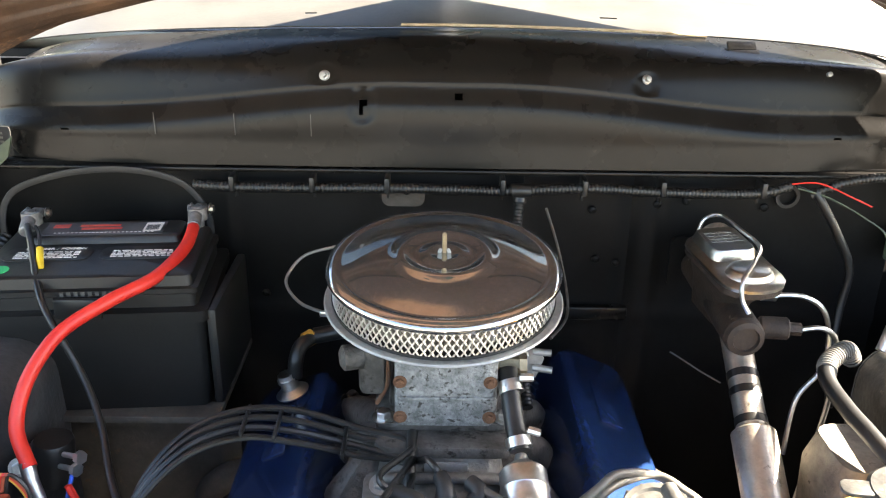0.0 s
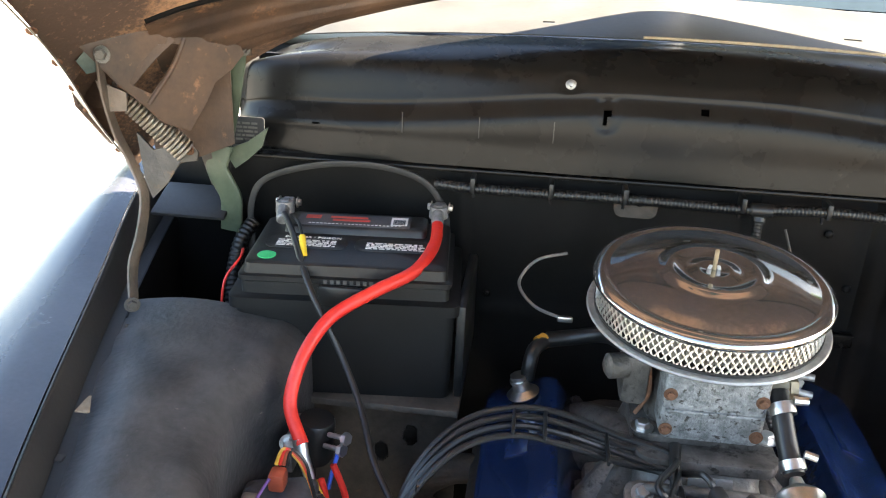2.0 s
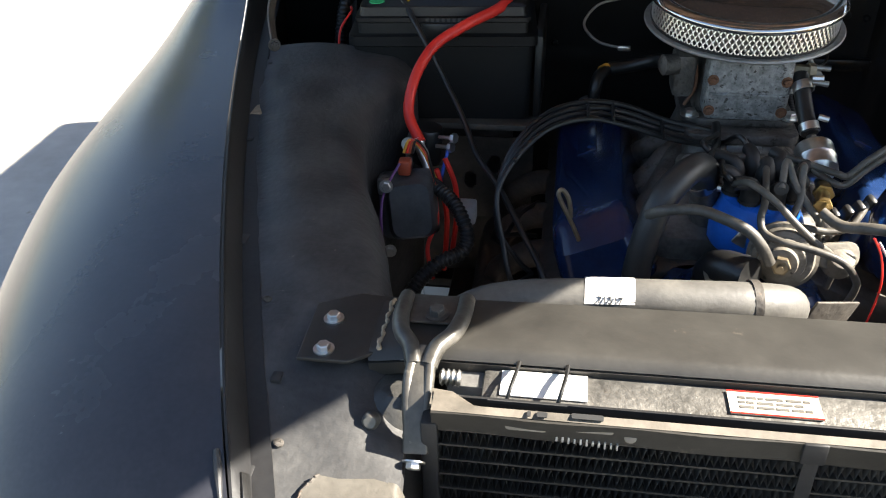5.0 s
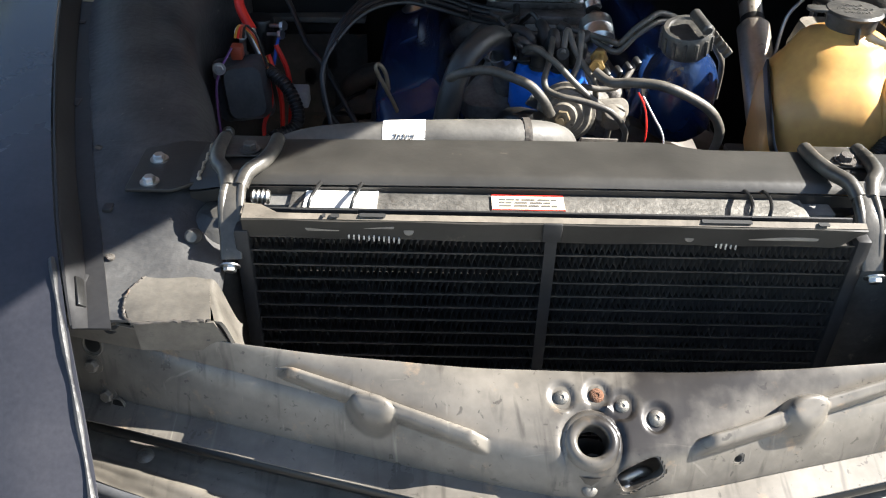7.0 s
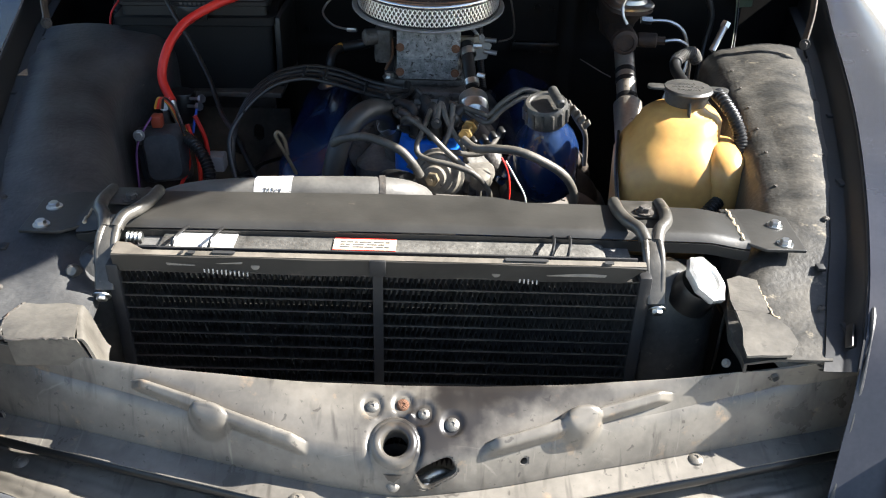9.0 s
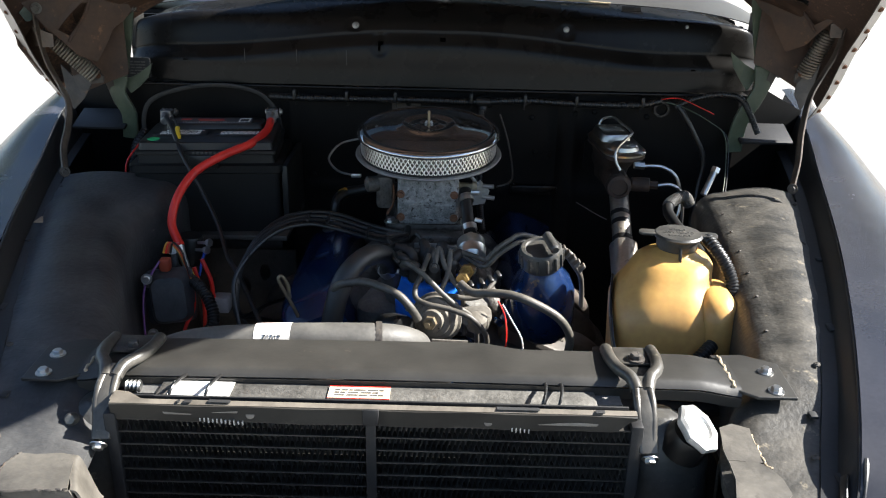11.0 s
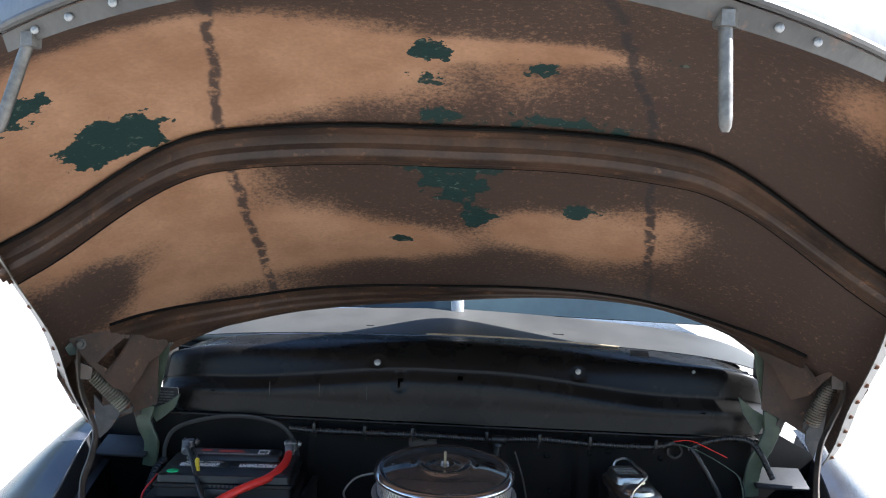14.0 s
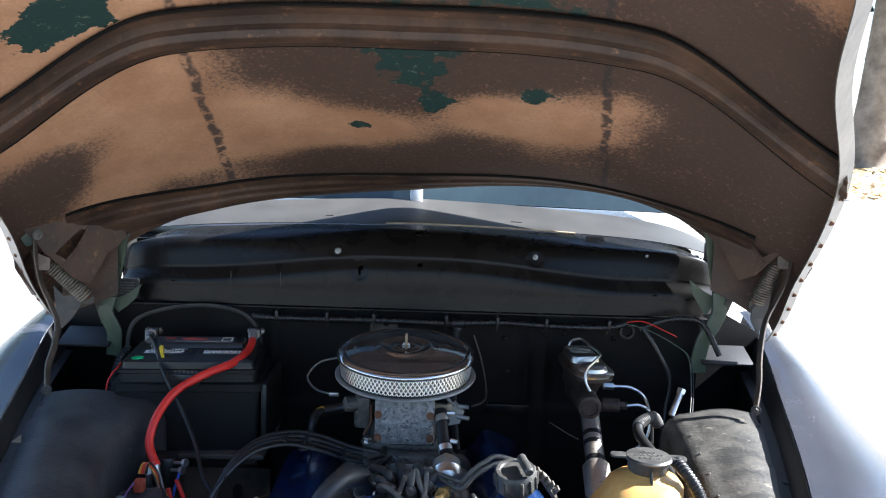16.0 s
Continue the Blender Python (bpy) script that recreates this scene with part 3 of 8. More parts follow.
def lerp_table(table, v):
    """Values between the rows (key, a, b, ...) of a table, smoothed."""
    for a, b in zip(table, table[1:]):
        if v <= b[0]:
            break
    t = min(1.0, max(0.0, (v - a[0]) / (b[0] - a[0])))
    i = table.index(a)
    p0, p3 = table[max(i - 1, 0)], table[min(i + 2, len(table) - 1)]
    out = []
    for k in range(1, len(a)):
        m1 = (b[k] - p0[k]) / (b[0] - p0[0]) * (b[0] - a[0])
        m2 = (p3[k] - a[k]) / (p3[0] - a[0]) * (b[0] - a[0])
        out.append((2 * t ** 3 - 3 * t * t + 1) * a[k] + (t ** 3 - 2 * t * t + t) * m1 + (3 * t * t - 2 * t ** 3) * b[k] + (t ** 3 - t * t) * m2)
    return out


def smooth(a, b, x):
    t = min(1.0, max(0.0, (x - a) / (b - a)))
    return t * t * (3 - 2 * t)


def stack(levels, m=None, n=4):
    """Rounded rectangles (width, depth, corner, z, cx, cy) laid over one another and skinned."""
    bm = bmesh.new()
    rings = []
    for w, d, r, z, cx, cy in levels:
        rings.append([bm.verts.new((x + cx, y + cy, z)) for x, y in rounded(w, d, min(r, w * 0.49, d * 0.49), n)])
    k = len(rings[0])
    for a, b in zip(rings, rings[1:]):
        for i in range(k):
            j = (i + 1) % k
            bm.faces.new((a[i], a[j], b[j], b[i]))
    bm.faces.new(rings[0])
    bm.faces.new(rings[-1])
    if m is not None:
        bmesh.ops.transform(bm, matrix=m, verts=bm.verts[:])
    return bm


def writing(text, size, m, material, parent, name="writing", depth=0.0003, width=1.0):
    cu = bpy.data.curves.new("writing", "FONT")
    cu.body, cu.size, cu.extrude, cu.align_x, cu.align_y = text, size, depth, "CENTER", "CENTER"
    t = bpy.data.objects.new("t", cu)
    scene.collection.objects.link(t)
    bpy.context.view_layer.update()
    me = bpy.data.meshes.new_from_object(t)
    bpy.data.objects.remove(t)
    bpy.data.curves.remove(cu)
    me.materials.clear()
    me.materials.append(material)
    return place(name, me, m @ Matrix.Diagonal((width, 1, 1, 1)), parent)


def bars(rows, m, material, parent, name="print"):
    """Plain bars (x, y, width, height) for print too small to read."""
    bm = bmesh.new()
    for x, y, w, h in rows:
        join(bm, box((x, y, 0), (w, h, 0.0004), 0))
    bmesh.ops.transform(bm, matrix=m, verts=bm.verts[:])
    return part(name, bm, material, parent, smooth=0)


def print_rows(w, h, rows, seed):
    rnd = random.Random(seed)
    out = []
    for k in range(rows):
        x = -w / 2
        y = h / 2 - (k + 0.5) * h / rows
        while x < w / 2 - 0.004:
            lw = rnd.uniform(0.003, 0.014)
            lw = min(lw, w / 2 - x)
            out.append((x + lw / 2, y, lw, h / rows * 0.5))
            x += lw + rnd.uniform(0.0012, 0.003)
    return out

# ---- ground and distance ----
def ground_z(y):
    """The yard rises gently behind the truck."""
    return 0.08 * min(max(0.0, y - 3.0), 30.0)


def ground_f(u, v):
    a, r = 2 * math.pi * u, 400 * v ** 3
    x, y = r * math.cos(a), r * math.sin(a)
    return (x, y, ground_z(y))


ground = part("ground", sheet(ground_f, 64, 60), M_CONCRETE, None, smooth=0)
tagged(ground, "pale sunlit concrete ground with small stains", "ground", kind="structure")


# ---- bodywork: shared lines of the front end ----
def ridge_x(y):
    return 0.415 + 0.40 * y - 0.075 * y * y


def ridge_z(y):
    return lerp_table([(-0.2, 0.93), (-0.08, 0.985), (0.02, 1.05), (0.1, 1.122), (0.2, 1.16), (0.5, 1.19), (0.9, 1.208), (1.15, 1.24), (1.45, 1.25)], y)[0]


def apron_z(y):
    return lerp_table([(-0.1, 1.095), (0.06, 1.107), (0.2, 1.118), (0.3, 1.142), (0.7, 1.157), (0.95, 1.165)], y)[0]


def apron_inner(y, side=1):
    if side < 0:
        return lerp_table([(0.05, 0.335), (0.2, 0.348), (0.36, 0.385), (0.5, 0.425), (0.62, 0.47), (0.72, 0.494), (0.79, 0.488), (0.86, 0.462), (0.95, 0.462)], y)[0]
    return lerp_table([(0.05, 0.335), (0.2, 0.348), (0.36, 0.42), (0.62, 0.47), (0.92, 0.505)], y)[0]


def fender(side, label):
    root = thing("fender", label, "fender", (side * 0.9, 0.5, 0.6), "front fenders")

    def skin(u, v):
        y = 1.5 - 1.75 * v
        x0, z0 = ridge_x(y), ridge_z(y) - (0.09 * smooth(0.1, 0.04, y) if side > 0 else 0.0)
        nose = smooth(0.05, -0.3, y)
        w = lerp_table([(-0.3, 0.4), (-0.1, 0.48), (0.2, 0.53), (0.55, 0.505), (0.8, 0.415), (1.13, 0.27), (1.5, 0.2)], y)[0]
        dx, dz = lerp_table([(0, 0.0, 0.0), (0.15, 0.045, 0.002), (0.35, 0.105, -0.018), (0.55, 0.16, -0.06), (0.72, 0.195, -0.13), (0.86, 0.212, -0.25), (1, 0.22, -0.78)], u)
        return (side * (x0 + dx * w / 0.36), y - nose * 0.02, z0 + dz - nose * 0.25 * u * u)

    def flange(u, v):
        y = 1.45 - 1.36 * v
        x0, z0 = ridge_x(y), ridge_z(y) - (0.09 * smooth(0.1, 0.04, y) if side > 0 else 0.0)
        zb = min(z0 - 0.004, apron_z(min(y, 0.95)) + 0.003)
        return (side * (x0 - 0.002 - 0.014 * smooth(0.0, 0.45, u) - 0.02 * smooth(0.4, 1.0, u)), y, z0 - 0.004 * smooth(0.0, 0.04, u) - (z0 - zb - 0.004) * smooth(0.04, 0.5, u))

    def liner(u, v):
        y = 1.4 - 0.5 * u
        return (side * (ridge_x(y) - 0.0375 + 0.01 * v), y, apron_z(min(y, 0.95)) + 0.006 - 0.5 * v)

    part("skin", sheet(skin, 28, 48, 0.002), M_FENDER, root, "faded blue-grey painted outer skin")
    part("inner_flange", sheet(flange, 24, 70, 0.002), M_BODY, root, "black folded inner flange")
    # slot in the front end of the flange, its shade drawn as a black box
    vs = (1.45 - 0.124) / 1.36
    us = min((k / 100 for k in range(20, 100)), key=lambda k: abs(abs(flange(k, vs)[0]) - 0.452))
    at = Vector(flange(us, vs))
    across, along = Vector(flange(us + 0.05, vs)) - at, Vector(flange(us, vs + 0.005)) - at
    up = across.cross(along).normalized()
    up = up if up.z > 0 else -up
    along.normalize()
    m = Matrix.Translation(at + up * 0.0028) @ Matrix((along, up.cross(along), up)).transposed().to_4x4()
    part("slot", box((0, 0, 0), (0.032, 0.009, 0.003), 0.001, m), M_BLACK_RUBBER, root, "black box for the shade in a flange slot")
    part("seam_bead", tube([(p[0], p[1], p[2] + 0.001) for p in (skin(0.012, 0.775 + 0.02 * k) for k in range(8))], lambda k: (0.0024 if side < 0 else 0.002) + 0.0008 * math.sin(31 * k), 8, 6), M_APRON, root, "worn seam along the front edge")
    if side > 0:
        for k in range(2):
            part("scratch", tube([Vector(skin(0.4 + 0.03 * k + 0.03 * q / 5, 0.42 + 0.02 * k + 0.016 * q)) + Vector((0, 0, 0.0002)) for q in range(6)], 0.0007, 6, 2), M_PALE_STRIP, root, "bare scratch through the paint")
    part("liner", sheet(liner, 12, 6, 0.002), M_FIREWALL, root, "black liner panel")
    return root


def apron(side, label):
    root = thing("inner_fender", label, "inner fender", (side * 0.52, 0.5, 0.75), "inner fenders")

    def skin(u, v):
        y = 0.945 - 0.845 * v
        xo, xi, z = ridge_x(y) - 0.028, apron_inner(y, side), apron_z(y)
        wob = 0.006 * noise.noise((side * 5 + 7 * y, 0, 3)) + 0.003 * noise.noise((side * 9 + 30 * y, 2 * u, 0))
        if u < 0.5:
            k = u / 0.5
            x = xo + (xi + 0.045 - xo) * k
            zz = z + 0.012 * math.sin(math.pi * k) * smooth(0.2, 0.6, y)
        else:
            k = (u - 0.5) / 0.5
            a = min(1.0, k / 0.3) * math.pi / 2
            x = xi + 0.045 - 0.045 * (math.sin(a) if y > 0.25 else a / (math.pi / 2))
            zz = z - 0.045 * (1 - math.cos(a)) * (0.15 + 0.85 * smooth(0.16, 0.34, y)) - max(0.0, k - 0.3) / 0.7 * (0.012 + (0.35 if side < 0 else 0.52) * smooth(0.2, 0.36, y))
        return (side * (x + wob * u), y, zz + wob * 0.5)

    def rear(u, v):
        x0, z0 = Vector(skin(u, 0)).x, Vector(skin(u, 0)).z
        return (x0, 0.947, z0 - v * 0.3)

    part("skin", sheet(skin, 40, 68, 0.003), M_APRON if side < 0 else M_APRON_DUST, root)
    part("rear_lip", sheet(rear, 40, 2, 0.002), M_APRON, root)
    # added sheet: stands for the shade beside the radiator
    part("side_screen", box((side * 0.372, 0.225, 0.87), (0.006, 0.19, 0.36), 0.001), M_FIREWALL, root, "black sheet added to darken the gap beside the radiator")
    return root


fender_l = fender(-1, "faded blue-grey steel front fender in shade beside the engine bay")
fender_r = fender(1, "dusty black steel front fender with a worn sunlit crown")
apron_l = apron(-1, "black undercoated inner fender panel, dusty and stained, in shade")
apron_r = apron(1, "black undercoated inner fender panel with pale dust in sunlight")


# ---- cowl, firewall, windscreen ----
def cowl_f(u, v):
    x = -0.64 + 1.33 * u
    e = abs(x - 0.025) / 0.665
    crease = 1.408 - 0.032 * smooth(0.05, 0.5, abs(x))
    top = 1.474 - 0.03 * e * e
    y, z = lerp_table([(0, 1.168, 1.306), (0.14, 1.171, 1.335), (0.34, 1.174, crease - 0.02), (0.42, 1.186, crease + 0.002),
                       (0.5, 1.188, crease + 0.012), (0.66, 1.203, 1.44), (0.8, 1.238, top - 0.008), (1, 1.29, top)], v)
    y += 0.03 * e ** 8 * (1 - v) + 0.012 * e ** 4 + 0.022 * e ** 26
    z -= 0.045 * e ** 12 * v
    for cx, cv, r in ((-0.16, 0.57, 0.02), (-0.109, 0.345, 0.019), (0.271, 0.56, 0.016)):
        d = math.hypot(x - cx, (v - cv) * 0.2)
        y += 0.003 * smooth(r, r * 0.75, d)
    return (x, y, z + 0.0015 * noise.noise((x * 6, v * 3, 1)))


def cowl_hole(u, v):
    x = -0.64 + 1.33 * u
    if math.hypot(x + 0.109, (v - 0.353) * 0.3) < 0.0058 or (abs(x + 0.109) < 0.003 and 0.3 < v < 0.353):
        return True
    for cx, cv in ((0.018, 0.38), (-0.514, 0.3), (0.535, 0.3)):
        if abs(x - cx) < 0.006 and abs(v - cv) < 0.013:
            return True
    return False


def cowl_top_f(u, v):
    x = -0.76 + 1.56 * u
    e = abs(x) / 0.72
    return (x, 1.294 + 0.21 * v - 0.05 * v * (1 - e) + 0.012 * e ** 4, 1.476 - 0.03 * e * e - 0.03 * e ** 8 + 0.045 * v - 0.02 * v * e)


def cowl_top_hole(u, v):
    x = -0.76 + 1.56 * u
    for cx, cy in ((-0.197, 0.28), (0.238, 0.28)):
        if math.hypot((x - cx) / 2.2, (v - cy) * 0.2) < 0.0055:
            return True
    return False


cowl = thing("cowl_panel", "satin black pressed steel cowl panel above the firewall", "cowl panel", (0, 1.2, 1.3))
part("front_panel", sheet(cowl_f, 240, 70, 0.002, cowl_hole), M_COWL, cowl)
part("top_panel", sheet(cowl_top_f, 180, 30, 0.002, cowl_top_hole), M_COWL_TOP, cowl, "faded dusty top panel")
part("dark_backing", box((0, 1.262, 1.35), (1.3, 0.01, 0.16), 0), M_FIREWALL, cowl)
# black box added under the top panel so its holes read as shade
part("top_backing", box((0, 1.39, 1.40), (1.3, 0.16, 0.07), 0.005), M_FIREWALL, cowl)
part("seam_strip", tube([(x / 10 * 0.62, 1.287 + 0.012 * (x / 10) ** 4, 1.479 - 0.03 * (x / 10) ** 2) for x in range(-1, 7)], 0.0022, 8), M_RUSTY_SEAL, cowl, "tan dried sealer along the seam")
def end_f(sx):
    """The cowl's end, turned back and down towards the hinge."""
    def f(u, v):
        k = smooth(0.0, 0.5, u)
        return (sx * ((0.61 if sx < 0 else 0.655) + (0.15 if sx < 0 else 0.11) * u - 0.012 * math.sin(7 * v) * u), 1.238 - 0.02 * math.sin(math.pi * min(1.0, u * 2.2)) + 0.045 * u, 1.462 - 0.03 * k - 0.055 * u * u - (0.1 + 0.012 * math.sin(23 * u)) * v * (1 - 0.45 * u))
    return f


def end_hole(u, v):
    return any(math.hypot((u - a) * 0.14, (v - b) * 0.1) < r for a, b, r in ((0.62, 0.22, 0.0045), (0.8, 0.45, 0.006), (0.9, 0.3, 0.004)))


for sx in (-1, 1):
    part("end_panel", sheet(end_f(sx), 60, 40, 0.002, end_hole), M_COWL_TOP, cowl, "pale scuffed end panel with small holes")
for x, y, z in ((-0.16, 1.197, 1.423), (0.271, 1.2, 1.423), (0.517, 1.215, 1.429)):
    part("stud", join(lathe([(0, 0), (0.008, 0), (0.008, 0.002), (0.006, 0.003), (0.006, 0.008), (0.0034, 0.009), (0.0034, 0.018), (0, 0.019)], 12, frame_on((0, -1, 0.35), (x, y, z)))), M_STEEL_DULL, cowl, "small threaded stud with a nut")
for k in range(4):
    part("clip_leaf", box((0.41 + 0.003 * k, 1.25 - 0.012 * k, 1.462 - 0.0095 * k), (0.04, 0.014, 0.004), 0.0015, Matrix.Rotation(radians(40), 3, "X")), M_DARK_METAL, cowl, "black spring clip leaf")
for x in (-0.387, -0.28, -0.178):
    part("paint_run", box((x, 1.1715, 1.362), (0.0013, 0.0012, 0.03), 0.0004), M_FLANGE, cowl, "thin pale scratch")

firewall = thing("firewall", "gloss black steel firewall with pressed ribs", "firewall", (0, 1.18, 0.6))


def firewall_f(u, v):
    x, z = -0.64 + 1.28 * u, 0.55 + 0.757 * v
    rib = 0.0
    for c in (-0.3, 0.262, 0.3, 0.11):
        rib += 0.006 * math.exp(-((x - c) / 0.008) ** 2)
    rib += 0.004 * math.exp(-((z - 1.08) / 0.006) ** 2) + 0.002 * noise.noise((x * 5, z * 5, 0))
    return (x, 1.18 - rib + 0.02 * smooth(1.0, 0.7, z), z)


part("panel", sheet(firewall_f, 160, 60, 0.003), M_FIREWALL, firewall)
part("top_flange", box((0, 1.182, 1.302), (1.3, 0.044, 0.006), 0.002), M_COWL, firewall)
for x, z in ((0.3, 1.255), (0.34, 1.26), (0.45, 1.252), (0.22, 1.17), (0.25, 1.165), (-0.05, 1.27), (-0.255, 1.11), (0.12, 1.27), (0.21, 1.245), (-0.02, 1.11)):
    bolt(firewall, (x, 1.176, z), (0, -1, 0), 0.006, M_FIREWALL, "round")
part("grommet", lathe([(0.012, 0), (0.017, 0), (0.017, 0.006), (0.012, 0.006)], 20, frame_on((0, -1, 0), (0.478, 1.176, 1.27))), M_BLACK_RUBBER, firewall)
part("vent_plate", plate(rounded(0.06, 0.03, 0.012), 0.003, frame_on((0, -1, 0), (-0.055, 1.178, 1.262))), M_DARK_METAL, firewall)
part("lower_brace", box((0.22, 1.165, 1.09), (0.1, 0.014, 0.022), 0.004), M_COWL, firewall)
for sx in (-1, 1):
    part("side_panel", sheet(lambda u, v: (sx * (0.63 + 0.17 * u), 1.205 + 0.05 * u, 1.345 - 0.09 * u - (0.66 - 0.09 * u) * v), 8, 8, 0.003), M_FIREWALL, firewall)
    part("side_shelf", box((sx * 0.69, 1.16, 1.226), (0.11, 0.075, 0.006), 0.002, Matrix.Rotation(radians(18), 3, "X")), M_BODY, firewall)

glass = thing("windscreen", "two-piece flat windscreen with a bright centre strip", "windscreen", (0, 1.5, 1.5))
for s in (-1, 1):
    part("pane", sheet(lambda u, v: (s * (0.012 + 0.66 * u), 1.475 + 0.1 * u + 0.2 * v, 1.515 - 0.02 * u + 0.36 * v), 6, 4, 0.005), M_GLASS, glass)
part("centre_strip", box((0.004, 1.538, 1.68), (0.03, 0.016, 0.42), 0.005, Matrix.Rotation(radians(-29), 3, "X")), M_CAP, glass, "bright metal divider")


# ---- latch panel and grille top ----
def groove_y(x):
    return -0.006 + 0.27 * (math.sqrt(x * x + 0.0025) - 0.05)


RIBS = ((-0.194, 0.64, -0.28, 0.433, -0.094, 0.69), (0.173, 0.558, 0.269, 0.383, 0.074, 0.661))
SCREWS = ((-0.034, 0.218), (-0.004, 0.187), (0.017, 0.274), (0.045, 0.386), (-0.011, 0.8))


def latch_f(u, v):
    x = -0.5 + 1.0 * u
    a = abs(x)
    yr, zr = 0.084 + 0.03 * (a / 0.42) ** 2, 1.076 + 0.022 * (a / 0.42) ** 2
    yg = groove_y(x)
    # plateau, rounded nose, shelf
    ny, nz = yg + 0.028, zr - 0.028
    if v < 0.62:
        k = v / 0.62
        y, z = yr + (ny - yr) * k, zr + (nz - zr) * k ** 1.3
    elif v < 0.86:
        k = (v - 0.62) / 0.24
        g = k * math.pi / 2
        y, z = ny - 0.014 * math.sin(g), nz - (nz - 1.003) * (1 - math.cos(g)) * 0.6 - (nz - 1.003) * 0.4 * k
    else:
        k = (v - 0.86) / 0.14
        y, z = ny - 0.014 - (0.018 + 0.01) * k, 1.003 - 0.006 * k
    lift = 0.0
    for bx, bv, x0, v0, x1, v1 in RIBS:
        k = min(1.0, max(0.0, (x - x0) / (x1 - x0)))
        mid = v0 + (v1 - v0) * k + 0.04 * math.sin(math.pi * k)
        ends = smooth(0.0, 0.1, k) * smooth(1.0, 0.9, k)
        rib = math.exp(-((v - mid) * (0.1 + 0.1 * smooth(0.56, 0.68, mid)) / 0.0072) ** 10) * ends
        boss = math.exp(-(((x - bx) / 0.02) ** 2 + ((v - bv) * (0.1 + 0.07 * smooth(0.54, 0.68, bv)) / 0.0165) ** 2) ** 4)
        lift = max(lift, 0.013 * rib, 0.019 * boss)
    z += lift * 0.9
    y -= lift * 0.45
    d = math.hypot(x + 0.01, (v - 0.558) * 0.098)
    z -= 0.0035 * smooth(0.0295, 0.026, d) * smooth(0.021, 0.0245, d)
    for cx, cv in SCREWS:
        d = math.hypot(x - cx, (v - cv) * 0.09)
        z -= 0.003 * smooth(0.013, 0.009, d) * (v < 0.6)
    z += 0.0012 * noise.noise((x * 14, v * 4, 5))
    return (x, y, z)


def latch_normal(x, v):
    a, b, c = (Vector(latch_f(*q)) for q in ((x + 0.5, v), (x + 0.508, v), (x + 0.5, v + 0.03)))
    n = (b - a).cross(c - a).normalized()
    return n if n.z > 0 else -n


LATCH_SLOTS = ((0.03, 0.745, 0.0185, 0.0112, 0.44, 5.0), (0.116, 0.745, 0.0036, 0.0036, 0.0, 2.0), (0.375, 0.3, 0.0038, 0.0038, 0.0, 2.0))
RING = Vector(latch_f(0.49, 0.558))


def latch_arc(x, v):
    return (Vector(latch_f(x + 0.5, v + 0.02)) - Vector(latch_f(x + 0.5, v - 0.02))).length / 0.04


def latch_hole(u, v):
    p = Vector(latch_f(u, v))
    if (p - RING).length < 0.0185:
        return True
    for cx, cv, hx, hs, turn, n in LATCH_SLOTS:
        dx, ds = p.x - cx, (cv - v) * latch_arc(cx, cv)
        a, b = dx * math.cos(turn) + ds * math.sin(turn), ds * math.cos(turn) - dx * math.sin(turn)
        if (abs(a) / (hx + 0.0016)) ** n + (abs(b) / (hs + 0.0016)) ** n < 1:
            return True
    return False


def slot_edge(cx, cv, hx, hs, turn, n):
    """A pressed rim that follows the panel round an opening."""
    arc = latch_arc(cx, cv)

    def f(u, w):
        c, t = math.cos(2 * math.pi * u), math.sin(2 * math.pi * u)
        r = (abs(c) ** n + abs(t) ** n) ** (-1 / n)
        g = 0.0052 * max(0.0, w - 0.3) / 0.7
        a, b = (hx + g) * r * c, (hs + g) * r * t
        dx, ds = a * math.cos(turn) - b * math.sin(turn), a * math.sin(turn) + b * math.cos(turn)
        p = Vector(latch_f(cx + dx + 0.5, cv - ds / arc))
        n0 = latch_normal(cx + dx, cv - ds / arc)
        return p + n0 * (-0.006 * smooth(0.3, 0.0, w) + 0.0013 * smooth(0.0, 0.4, w) - 0.0022 * smooth(0.5, 1.0, w))
    return sheet(f, 64, 10)


latch_panel = thing("latch_panel", "dusty grey pressed steel hood latch panel behind the grille", "latch panel", (0, 0.03, 0.95))
part("panel", sheet(latch_f, 480, 150, 0.002, latch_hole), M_LATCH, latch_panel, smooth=50)
part("rear_flange", sheet(lambda u, v: (-0.5 + 1.0 * u, latch_f(u, 0)[1] + 0.001 + 0.004 * v, latch_f(u, 0)[2] - 0.001 - 0.03 * v), 60, 2, 0.002), M_PANEL, latch_panel)
part("seal", tube([(x / 10 * 0.46, groove_y(x / 10 * 0.46) - 0.004, 0.987 - 0.002 * abs(x) / 10) for x in range(-10, 11)], 0.0085, 12, 4), M_BLACK_RUBBER, latch_panel, "black rubber seal bead")


def on_latch(x, v, lift=0.0):
    p = latch_f(x + 0.5, v)
    return (p[0], p[1], p[2] + lift)


